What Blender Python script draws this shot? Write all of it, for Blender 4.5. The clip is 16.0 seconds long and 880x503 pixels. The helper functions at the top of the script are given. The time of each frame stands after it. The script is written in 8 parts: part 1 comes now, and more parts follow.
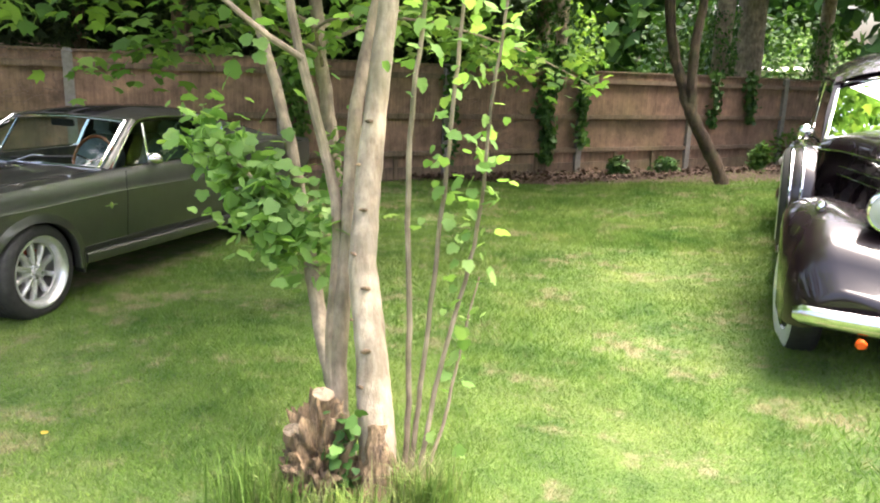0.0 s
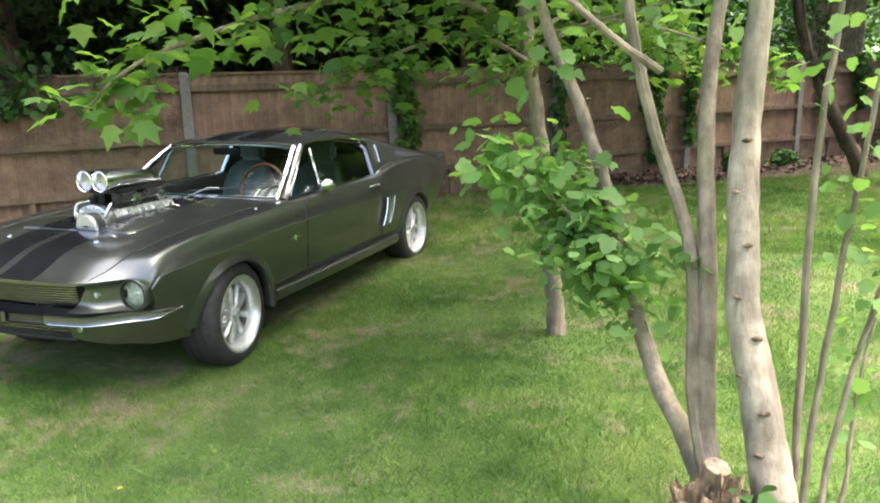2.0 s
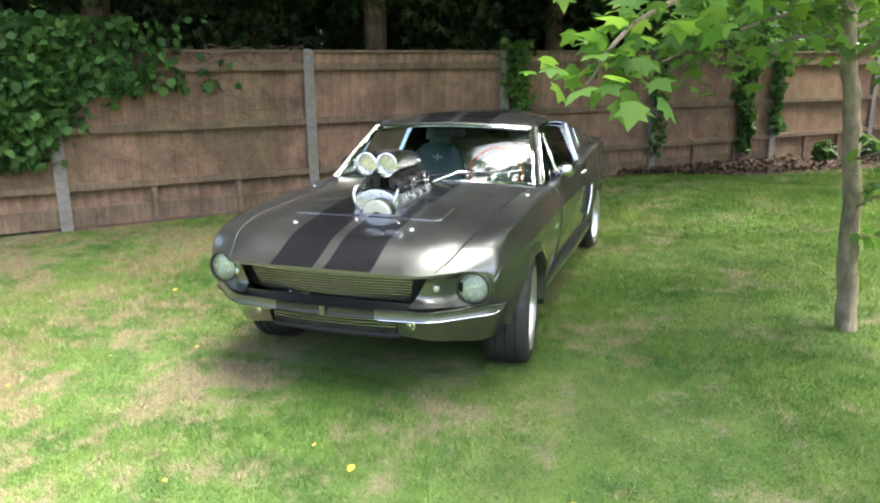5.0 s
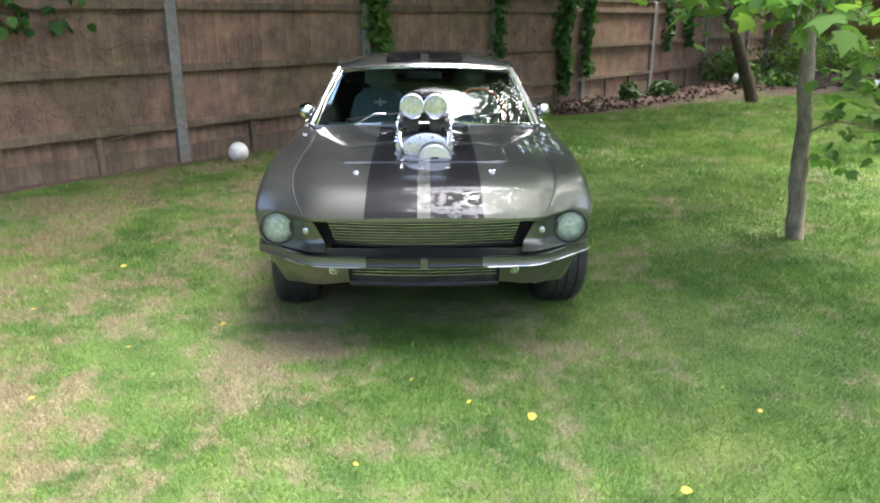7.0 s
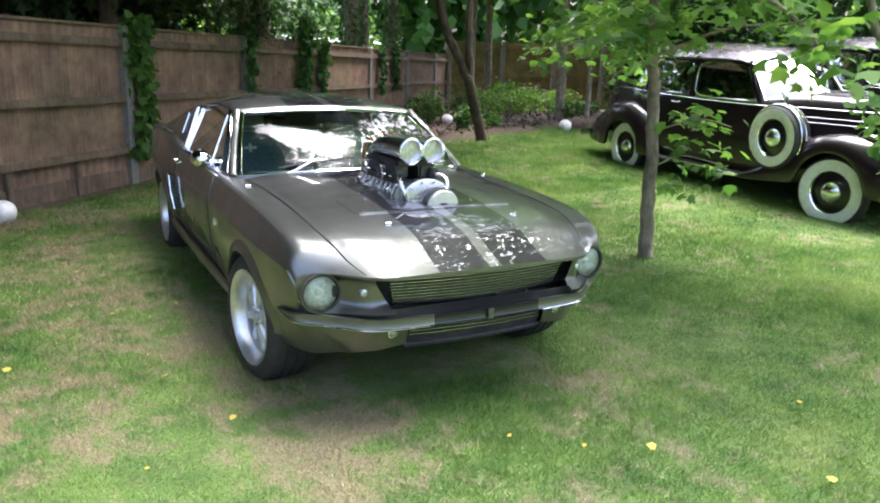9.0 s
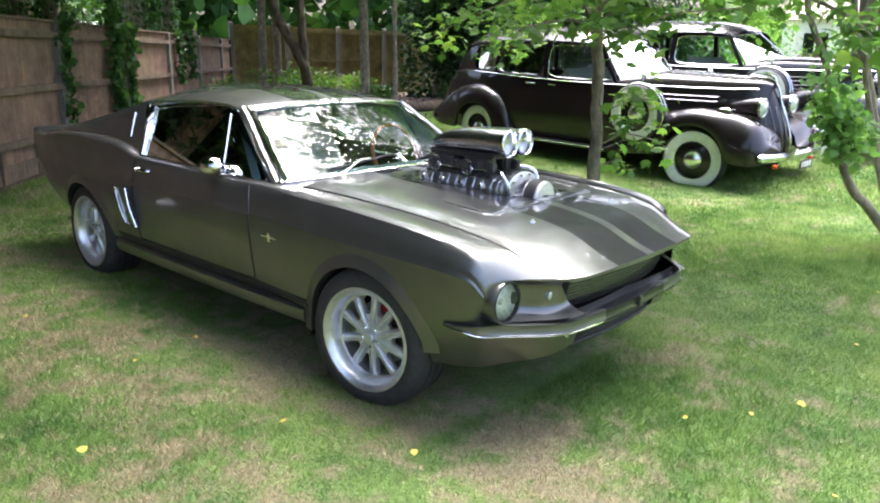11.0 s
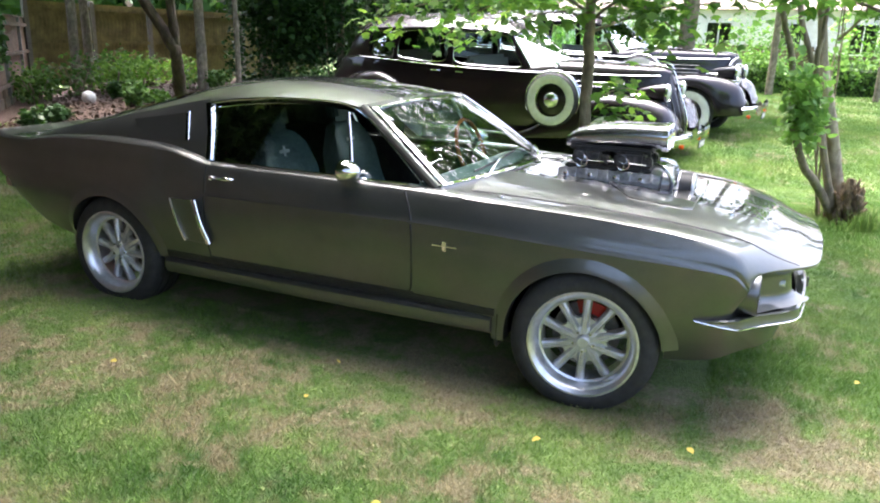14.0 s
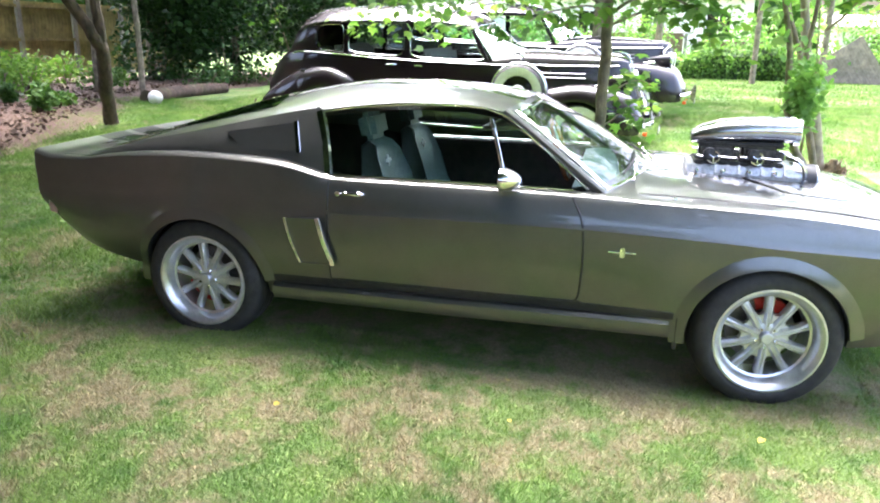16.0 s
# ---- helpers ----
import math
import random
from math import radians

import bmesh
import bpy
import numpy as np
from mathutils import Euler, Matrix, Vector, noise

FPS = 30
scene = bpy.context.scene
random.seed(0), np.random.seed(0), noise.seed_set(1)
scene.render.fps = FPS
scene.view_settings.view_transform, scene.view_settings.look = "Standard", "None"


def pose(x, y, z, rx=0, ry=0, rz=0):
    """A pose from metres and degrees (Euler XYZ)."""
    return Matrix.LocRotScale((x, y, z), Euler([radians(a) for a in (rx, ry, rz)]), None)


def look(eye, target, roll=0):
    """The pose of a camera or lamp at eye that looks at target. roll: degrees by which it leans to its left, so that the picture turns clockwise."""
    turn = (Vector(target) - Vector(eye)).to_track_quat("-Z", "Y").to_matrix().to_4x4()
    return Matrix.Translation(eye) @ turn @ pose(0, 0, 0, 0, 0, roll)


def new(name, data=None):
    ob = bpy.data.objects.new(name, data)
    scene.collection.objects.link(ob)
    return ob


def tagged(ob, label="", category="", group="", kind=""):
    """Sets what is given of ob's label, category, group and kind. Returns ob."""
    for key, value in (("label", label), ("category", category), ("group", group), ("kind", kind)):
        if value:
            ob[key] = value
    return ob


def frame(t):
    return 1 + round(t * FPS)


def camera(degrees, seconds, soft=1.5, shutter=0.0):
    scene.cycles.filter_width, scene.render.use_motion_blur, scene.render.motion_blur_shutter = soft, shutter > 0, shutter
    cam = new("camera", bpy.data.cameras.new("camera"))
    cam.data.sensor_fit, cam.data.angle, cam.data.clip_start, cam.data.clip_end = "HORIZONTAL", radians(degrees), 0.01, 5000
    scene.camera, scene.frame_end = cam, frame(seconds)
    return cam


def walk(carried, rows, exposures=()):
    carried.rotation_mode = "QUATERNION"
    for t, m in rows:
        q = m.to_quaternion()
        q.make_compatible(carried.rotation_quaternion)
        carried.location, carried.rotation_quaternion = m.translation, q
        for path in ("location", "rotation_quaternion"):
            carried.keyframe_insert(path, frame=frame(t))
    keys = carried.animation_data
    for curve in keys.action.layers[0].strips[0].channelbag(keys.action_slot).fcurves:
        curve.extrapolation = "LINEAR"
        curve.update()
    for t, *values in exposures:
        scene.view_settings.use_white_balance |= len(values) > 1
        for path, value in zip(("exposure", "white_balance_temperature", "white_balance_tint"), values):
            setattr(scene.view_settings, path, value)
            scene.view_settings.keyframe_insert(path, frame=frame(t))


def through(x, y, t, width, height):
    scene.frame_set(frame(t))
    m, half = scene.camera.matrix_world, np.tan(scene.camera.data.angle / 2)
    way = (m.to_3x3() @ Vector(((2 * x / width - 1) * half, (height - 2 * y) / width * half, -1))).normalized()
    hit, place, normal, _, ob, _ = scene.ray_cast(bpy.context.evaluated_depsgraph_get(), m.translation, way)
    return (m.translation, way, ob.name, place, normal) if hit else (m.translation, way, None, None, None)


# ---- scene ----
cam = camera(61.8, 16.0, 2.0)
PATH = [
    (0, (-0.127, 0.144, 1.53), (-0.749, 1.991, 1.081), 1.7),
    (0.5, (-0.436, 0.179, 1.533), (-1.08, 2.016, 1.076), 0.5),
    (1, (-0.737, 0.168, 1.542), (-1.408, 2.001, 1.105), -0.4),
    (1.5, (-1.043, 0.12, 1.587), (-1.745, 1.939, 1.144), -1.5),
    (2, (-1.319, 0.159, 1.58), (-2.046, 1.969, 1.137), -1.7),
    (2.5, (-1.586, 0.142, 1.586), (-2.345, 1.94, 1.15), -1.6),
    (3, (-1.898, -0.006, 1.611), (-2.671, 1.788, 1.181), -2.0),
    (3.5, (-2.183, -0.026, 1.584), (-2.931, 1.78, 1.16), -1.8),
    (4, (-2.492, -0.049, 1.571), (-3.215, 1.767, 1.147), -0.9),
    (4.5, (-2.878, -0.166, 1.565), (-3.584, 1.653, 1.125), -0.9),
    (4.7, (-3.025, -0.205, 1.58), (-3.711, 1.617, 1.124), -0.8),
    (6.8, (-4.763, -0.395, 1.522), (-4.815, 1.511, 0.919), 0.1),
    (7, (-4.926, -0.402, 1.514), (-4.894, 1.503, 0.905), -0.0),
    (7.5, (-5.363, -0.377, 1.539), (-5.081, 1.509, 0.936), 0.7),
    (8, (-5.773, -0.211, 1.508), (-5.241, 1.627, 0.926), 1.3),
    (8.5, (-6.219, -0.047, 1.481), (-5.464, 1.728, 0.95), 1.6),
    (8.7, (-6.392, 0.042, 1.487), (-5.564, 1.79, 0.978), 1.8),
    (10.8, (-7.749, 1.356, 1.457), (-6.36, 2.698, 0.936), 0.8),
    (11, (-7.87, 1.43, 1.464), (-6.423, 2.711, 0.949), 1.1),
    (11.5, (-8.134, 1.598, 1.503), (-6.535, 2.7, 1.023), 1.3),
    (12, (-8.26, 1.844, 1.479), (-6.6, 2.845, 0.983), 1.2),
    (12.5, (-8.413, 2.136, 1.493), (-6.719, 3.062, 0.972), 1.4),
    (13, (-8.625, 2.446, 1.504), (-6.906, 3.323, 0.977), 1.2),
    (13.5, (-8.729, 2.742, 1.485), (-6.989, 3.572, 0.951), 1.5),
    (14, (-8.761, 3.064, 1.478), (-7.003, 3.847, 0.933), 1.7),
    (14.5, (-8.897, 3.395, 1.47), (-7.11, 4.114, 0.934), 1.8),
    (15, (-8.995, 3.708, 1.489), (-7.182, 4.357, 0.949), 1.5),
    (15.5, (-9.004, 4.06, 1.485), (-7.166, 4.612, 0.92), 1.0),
    (16, (-9.04, 4.408, 1.501), (-7.174, 4.854, 0.938), 0.9),
]
walk(cam, [(t, look(eye, target, roll)) for t, eye, target, roll in PATH], [(0, 2.70, 6600, 13), (0.5, 2.60, 6500, 12), (1.5, 2.60, 6300, 11), (4, 3.00, 6200, 10), (7, 2.55, 5900, 12), (8.5, 2.56, 5750, 13), (11, 2.70, 5800, 15), (12.5, 2.55, 5750, 15), (14, 2.78, 5850, 15), (15, 3.03, 5800, 15), (15.5, 3.30, 5800, 15), (16, 3.54, 5800, 15)])

# ---- world and light ----
sky = bpy.data.worlds.new("sky")
scene.world = sky
sky.use_nodes = True
_n, _l = sky.node_tree.nodes, sky.node_tree.links
_tex = _n.new("ShaderNodeTexSky")
_tex.sky_type, _tex.sun_disc = "NISHITA", False
_tex.sun_elevation, _tex.sun_rotation = radians(68), radians(70)
_tex.air_density, _tex.dust_density, _tex.ozone_density = 1.0, 10.0, 0.6
_l.new(_tex.outputs[0], _n["Background"].inputs[0])
_n["Background"].inputs[1].default_value = 0.15

sun = new("sun", bpy.data.lights.new("sun", "SUN"))
sun.data.energy, sun.data.angle, sun.data.color = 1.4, radians(50), (1.0, 0.975, 0.93)
_a, _e = radians(70), radians(68)
sun.matrix_world = look((30 * math.sin(_a) * math.cos(_e), 30 * math.cos(_a) * math.cos(_e), 30 * math.sin(_e)), (0, 0, 0))

# ---- helpers of this scene ----
GROUND = -0.065


def lerp_table(rows, column):
    """Smooth monotone curve through rows of (key, values...)."""
    k = np.array([r[0] for r in rows], float)
    v = np.array([r[column] for r in rows], float)
    h, d = np.diff(k), np.diff(v) / np.diff(k)
    m = np.zeros(len(k))
    m[0], m[-1] = d[0], d[-1]
    for i in range(1, len(k) - 1):
        if d[i - 1] * d[i] > 0:
            w1, w2 = 2 * h[i] + h[i - 1], h[i] + 2 * h[i - 1]
            m[i] = (w1 + w2) / (w1 / d[i - 1] + w2 / d[i])

    def value(x):
        x = min(max(x, k[0]), k[-1])
        i = min(int(np.searchsorted(k, x, side="right")) - 1, len(k) - 2)
        u = (x - k[i]) / h[i]
        return float((2 * u**3 - 3 * u**2 + 1) * v[i] + (u**3 - 2 * u**2 + u) * h[i] * m[i]
                     + (-2 * u**3 + 3 * u**2) * v[i + 1] + (u**3 - u**2) * h[i] * m[i + 1])
    return value


def mesh_of(verts, faces, smooth=35.0):
    me = bpy.data.meshes.new("mesh")
    me.from_pydata([tuple(v) for v in verts], [], [tuple(f) for f in faces])
    me.update()
    if smooth:
        me.shade_smooth()
        me.set_sharp_from_angle(angle=radians(smooth))
    return me


def bm_mesh(bm, smooth=35.0):
    bmesh.ops.recalc_face_normals(bm, faces=bm.faces)
    me = bpy.data.meshes.new("mesh")
    bm.to_mesh(me)
    bm.free()
    if smooth:
        me.shade_smooth()
        me.set_sharp_from_angle(angle=radians(smooth))
    return me


def put(name, me, material, parent=None, label=""):
    """Links a mesh as one object, under a thing or a part."""
    me.name = name
    if material is not None:
        me.materials.clear()
        for mt in (material if isinstance(material, (list, tuple)) else [material]):
            me.materials.append(mt)
    ob = new(name, me)
    ob.parent = parent
    if label:
        ob["label"] = label
    return ob


def thing(name, m, label, category, group="", kind=""):
    ob = new(name)
    ob.empty_display_size = 0.2
    ob.matrix_world = m
    return tagged(ob, label, category, group, kind)


def grid_faces(rows, cols, wrap=False, flip=False):
    out = []
    for i in range(rows - 1):
        for j in range(cols if wrap else cols - 1):
            k = (j + 1) % cols
            f = (i * cols + j, i * cols + k, (i + 1) * cols + k, (i + 1) * cols + j)
            out.append(f[::-1] if flip else f)
    return out


def join(*parts):
    """(verts, faces) pairs as one pair."""
    vs, fs = [], []
    for v, f in parts:
        o = len(vs)
        vs.extend(tuple(p) for p in v)
        fs.extend(tuple(i + o for i in g) for g in f)
    return vs, fs


def tube(points, radii, sides=10, caps=True):
    """A round tapered tube along points."""
    pts = [Vector(p) for p in points]
    if not hasattr(radii, "__len__"):
        radii = [radii] * len(pts)
    vs, up = [], None
    for i, p in enumerate(pts):
        d = (pts[min(i + 1, len(pts) - 1)] - pts[max(i - 1, 0)]).normalized()
        if up is None:
            up = d.orthogonal().normalized()
        up = (up - d * up.dot(d)).normalized()
        side = d.cross(up)
        for s in range(sides):
            a = 2 * math.pi * s / sides
            vs.append(p + (up * math.cos(a) + side * math.sin(a)) * radii[i])
    fs = grid_faces(len(pts), sides, wrap=True)
    if caps:
        fs += [tuple(range(sides))[::-1], tuple(range((len(pts) - 1) * sides, len(pts) * sides))]
    return vs, fs


def curve_points(points, n=8):
    """Catmull-Rom curve through points, n steps a span."""
    p = [Vector(q) for q in points]
    p = [p[0] * 2 - p[1]] + p + [p[-1] * 2 - p[-2]]
    out = []
    for i in range(1, len(p) - 2):
        a, b, c, d = p[i - 1:i + 3]
        for s in range(n):
            t = s / n
            out.append(0.5 * (2 * b + (c - a) * t + (2 * a - 5 * b + 4 * c - d) * t * t + (3 * b - a - 3 * c + d) * t**3))
    out.append(p[-2])
    return out


def lathe(profile, sides=48, axis="x", ends=False):
    """Turns (along, radius) pairs round an axis."""
    vs = []
    for a, r in profile:
        for s in range(sides):
            t = 2 * math.pi * s / sides
            c, d = r * math.cos(t), r * math.sin(t)
            vs.append({"x": (a, c, d), "y": (c, a, d), "z": (c, d, a)}[axis])
    fs = grid_faces(len(profile), sides, wrap=True)
    if ends:
        fs += [tuple(range(sides))[::-1], tuple(range((len(profile) - 1) * sides, len(profile) * sides))]
    return vs, fs


def block(x0, y0, z0, x1, y1, z1, bevel=0.0):
    """A box with small chamfers, as (verts, faces)."""
    bm = bmesh.new()
    bmesh.ops.create_cube(bm, size=1)
    for v in bm.verts:
        v.co = Vector(((x0 + x1) / 2 + v.co.x * (x1 - x0), (y0 + y1) / 2 + v.co.y * (y1 - y0), (z0 + z1) / 2 + v.co.z * (z1 - z0)))
    if bevel:
        bmesh.ops.bevel(bm, geom=bm.edges[:], offset=bevel, segments=2, affect="EDGES")
    bmesh.ops.recalc_face_normals(bm, faces=bm.faces)
    bm.verts.index_update()
    out = [v.co.copy() for v in bm.verts], [tuple(v.index for v in f.verts) for f in bm.faces]
    bm.free()
    return out


def moved(vf, m):
    return [m @ Vector(v) for v in vf[0]], vf[1]


# ---- materials ----
def shader(name, rough=0.6, metal=0.0, color=(0.5, 0.5, 0.5), **more):
    mt = bpy.data.materials.new(name)
    mt.use_nodes = True
    b = mt.node_tree.nodes["Principled BSDF"]
    b.inputs["Base Color"].default_value = (*color, 1)
    b.inputs["Roughness"].default_value, b.inputs["Metallic"].default_value = rough, metal
    for key, value in more.items():
        b.inputs[key.replace("_", " ")].default_value = value
    return mt


class Nodes:
    """Short hand for building node trees."""

    def __init__(self, mt):
        self.t = mt.node_tree
        self.b = self.t.nodes["Principled BSDF"]

    def add(self, kind, **values):
        n = self.t.nodes.new("ShaderNode" + kind)
        for k, v in values.items():
            if k in n.inputs:
                n.inputs[k].default_value = v
            else:
                n.inputs[k.replace("_", " ")].default_value = v
        return n

    def link(self, a, b):
        self.t.links.new(a, b)

    def coords(self, which="Object"):
        return self.add("TexCoord").outputs[which]

    def noise(self, vec, scale, detail=4.0, rough=0.55):
        n = self.add("TexNoise", Scale=scale, Detail=detail, Roughness=rough)
        self.link(vec, n.inputs["Vector"])
        return n.outputs[0]

    def ramp(self, fac, *stops):
        n = self.add("ValToRGB")
        e = n.color_ramp.elements
        while len(e) < len(stops):
            e.new(0.5)
        for el, (pos, col) in zip(e, stops):
            el.position, el.color = pos, (*col, 1) if hasattr(col, "__len__") else (col, col, col, 1)
        self.link(fac, n.inputs[0])
        return n.outputs[0]

    def mix(self, fac, a, b, mode="MIX"):
        n = self.add("Mix")
        n.data_type, n.blend_type = "RGBA", mode
        for sock, v in ((n.inputs["Factor"], fac), (n.inputs[6], a), (n.inputs[7], b)):
            if hasattr(v, "node"):
                self.link(v, sock)
            elif hasattr(v, "__len__"):
                sock.default_value = (*v, 1)
            else:
                sock.default_value = v
        return n.outputs[2]

    def math(self, op, a, b=0.0):
        n = self.add("Math")
        n.operation = op
        for sock, v in ((n.inputs[0], a), (n.inputs[1], b)):
            if hasattr(v, "node"):
                self.link(v, sock)
            else:
                sock.default_value = v
        return n.outputs[0]

    def bump(self, height, strength=0.3, distance=0.01):
        n = self.add("Bump", Strength=strength, Distance=distance)
        self.link(height, n.inputs["Height"])
        self.link(n.outputs[0], self.b.inputs["Normal"])

    def color(self, out):
        self.link(out, self.b.inputs["Base Color"])

    def rough(self, out):
        self.link(out, self.b.inputs["Roughness"])


def grass_color(k, bright=1.0):
    """Lawn colour over the ground plan: soft greens, worn straw patches and bare earth."""
    p = k.add("NewGeometry").outputs["Position"]
    flat = k.add("Mapping")
    k.link(p, flat.inputs[0])
    flat.inputs["Scale"].default_value = (1, 1, 0)
    v = flat.outputs[0]
    tone = lambda r, g, b: (r * bright, g * bright, b * bright)
    c = k.ramp(k.noise(v, 1.1, 6, 0.6), (0.28, tone(0.092, 0.208, 0.036)), (0.48, tone(0.178, 0.312, 0.062)), (0.70, tone(0.308, 0.415, 0.116)))
    sep = k.add("SeparateXYZ")
    k.link(p, sep.inputs[0])
    west = k.add("MapRange")
    k.link(sep.outputs[0], west.inputs[0])
    west.inputs[1].default_value, west.inputs[2].default_value, west.inputs[3].default_value, west.inputs[4].default_value = -6.8, -3.0, 0.062, -0.055
    worn = k.math("ADD", k.noise(v, 1.5, 7, 0.66), west.outputs[0])
    fine = k.noise(v, 7.0, 4, 0.65)
    mask = k.math("ADD", k.math("MULTIPLY", worn, 0.60), k.math("MULTIPLY", fine, 0.40))
    c = k.mix(1.0, c, k.ramp(k.noise(v, 4.0, 5, 0.65), (0.36, (0.70, 0.77, 0.68)), (0.60, (1.14, 1.10, 1.10))), "MULTIPLY")
    dry = k.add("MapRange")
    k.link(sep.outputs[0], dry.inputs[0])
    dry.inputs[1].default_value, dry.inputs[2].default_value = -6.6, -4.2
    straw = k.mix(dry.outputs[0], tone(0.405, 0.338, 0.196), tone(0.425, 0.390, 0.225))
    c = k.mix(k.ramp(mask, (0.492, 0.0), (0.582, 0.86)), c, straw)
    c = k.mix(k.ramp(mask, (0.600, 0.0), (0.66, 0.70)), c, tone(0.330, 0.262, 0.168))
    return c, v


def mat_ground():
    mt = shader("lawn soil", 0.95)
    k = Nodes(mt)
    c, v = grass_color(k, 0.56)
    fine = k.ramp(k.noise(v, 55, 4, 0.7), (0.30, (0.50, 0.48, 0.40)), (0.62, (1.05, 1.04, 1.0)))
    k.color(k.mix(0.85, c, fine, "MULTIPLY"))
    k.bump(k.noise(v, 45, 5, 0.7), 0.9, 0.035)
    return mt


def mat_blades():
    mt = shader("grass blades", 0.65, Specular_IOR_Level=0.2)
    k = Nodes(mt)
    c, v = grass_color(k, 0.70)
    r = k.add("NewGeometry").outputs["Random Per Island"]
    tone = k.ramp(r, (0.0, (0.80, 0.84, 0.76)), (0.5, (1, 1, 1)), (0.85, (1.10, 1.08, 1.06)), (1.0, (1.30, 1.20, 1.15)))
    k.color(k.mix(1.0, c, tone, "MULTIPLY"))
    t = k.add("BsdfTranslucent")
    k.link(k.b.inputs["Base Color"].links[0].from_socket, t.inputs[0])
    s = k.add("MixShader", Fac=0.4)
    k.link(k.b.outputs[0], s.inputs[1])
    k.link(t.outputs[0], s.inputs[2])
    k.link(s.outputs[0], k.t.nodes["Material Output"].inputs[0])
    return mt


def mat_leaf(name, dark, mid, light, through=0.35, rough=0.45):
    mt = shader(name, min(rough + 0.12, 0.7), Specular_IOR_Level=0.2)
    k = Nodes(mt)
    r = k.add("NewGeometry").outputs["Random Per Island"]
    c = k.ramp(r, (0.0, dark), (0.55, mid), (1.0, light))
    big = k.ramp(k.noise(k.coords(), 1.3, 2), (0.3, (0.54, 0.56, 0.52)), (0.7, (0.86, 0.84, 0.75)))
    c = k.mix(1.0, c, big, "MULTIPLY")
    k.color(c)
    t = k.add("BsdfTranslucent")
    k.link(k.mix(1.0, c, (1.25, 1.35, 0.7), "MULTIPLY"), t.inputs[0])
    s = k.add("MixShader", Fac=through)
    k.link(k.b.outputs[0], s.inputs[1])
    k.link(t.outputs[0], s.inputs[2])
    k.link(s.outputs[0], k.t.nodes["Material Output"].inputs[0])
    return mt


def mat_bark(name, light, dark, scale=9.0, moss=0.0, rough=0.9, depth=0.012):
    mt = shader(name, rough)
    k = Nodes(mt)
    m = k.add("Mapping")
    k.link(k.coords(), m.inputs[0])
    m.inputs["Scale"].default_value = (1, 1, 0.28)
    a = k.noise(m.outputs[0], scale * 3, 6, 0.65)
    c = k.ramp(a, (0.32, dark), (0.62, light))
    blot = k.ramp(k.noise(k.coords(), scale, 4), (0.40, (0.46, 0.45, 0.435)), (0.65, (0.84, 0.82, 0.79)))
    c = k.mix(1.0, c, blot, "MULTIPLY")
    if moss:
        c = k.mix(k.ramp(k.noise(k.coords(), 3.0, 5), (0.5, 0.0), (0.7, moss)), c, (0.11, 0.13, 0.035))
    k.color(c)
    k.bump(k.noise(m.outputs[0], scale * 4, 5, 0.7), 0.9, depth)
    return mt


def mat_fence(name="fence wood", base=(0.345, 0.218, 0.148), dark=(0.160, 0.100, 0.070)):
    mt = shader(name, 0.88)
    k = Nodes(mt)
    m = k.add("Mapping")
    k.link(k.coords(), m.inputs[0])
    m.inputs["Scale"].default_value = (9, 9, 0.55)
    rnd = k.add("ObjectInfo").outputs["Random"]
    c = k.ramp(k.noise(m.outputs[0], 3.0, 7, 0.7), (0.30, dark), (0.62, base))
    p = k.add("NewGeometry").outputs["Position"]
    c = k.mix(1.0, c, k.ramp(rnd, (0.0, (0.90, 0.89, 0.88)), (0.5, (1.0, 1.0, 1.0)), (1.0, (1.08, 1.07, 1.04))), "MULTIPLY")
    c = k.mix(k.ramp(k.noise(p, 0.45, 4), (0.50, 0.0), (0.72, 0.65)), c, (0.135, 0.125, 0.050))
    c = k.mix(k.ramp(k.noise(p, 2.2, 6, 0.7), (0.56, 0.0), (0.72, 0.55)), c, (0.13, 0.095, 0.07))
    c = k.mix(1.0, c, k.ramp(k.noise(p, 3.4, 7, 0.72), (0.34, (0.44, 0.43, 0.42)), (0.50, (0.71, 0.70, 0.70)), (0.66, (1.01, 0.97, 0.93))), "MULTIPLY")
    k.color(c)
    k.bump(k.noise(m.outputs[0], 6.0, 6, 0.7), 0.5, 0.006)
    return mt


def mat_post():
    mt = shader("concrete post", 0.92)
    k = Nodes(mt)
    c = k.ramp(k.noise(k.coords(), 14, 6, 0.7), (0.3, (0.115, 0.108, 0.098)), (0.65, (0.215, 0.204, 0.186)))
    p = k.add("NewGeometry").outputs["Position"]
    c = k.mix(k.ramp(k.noise(p, 1.2, 5), (0.48, 0.0), (0.7, 0.6)), c, (0.17, 0.175, 0.08))
    k.color(c)
    k.bump(k.noise(k.coords(), 40, 5), 0.4, 0.004)
    return mt


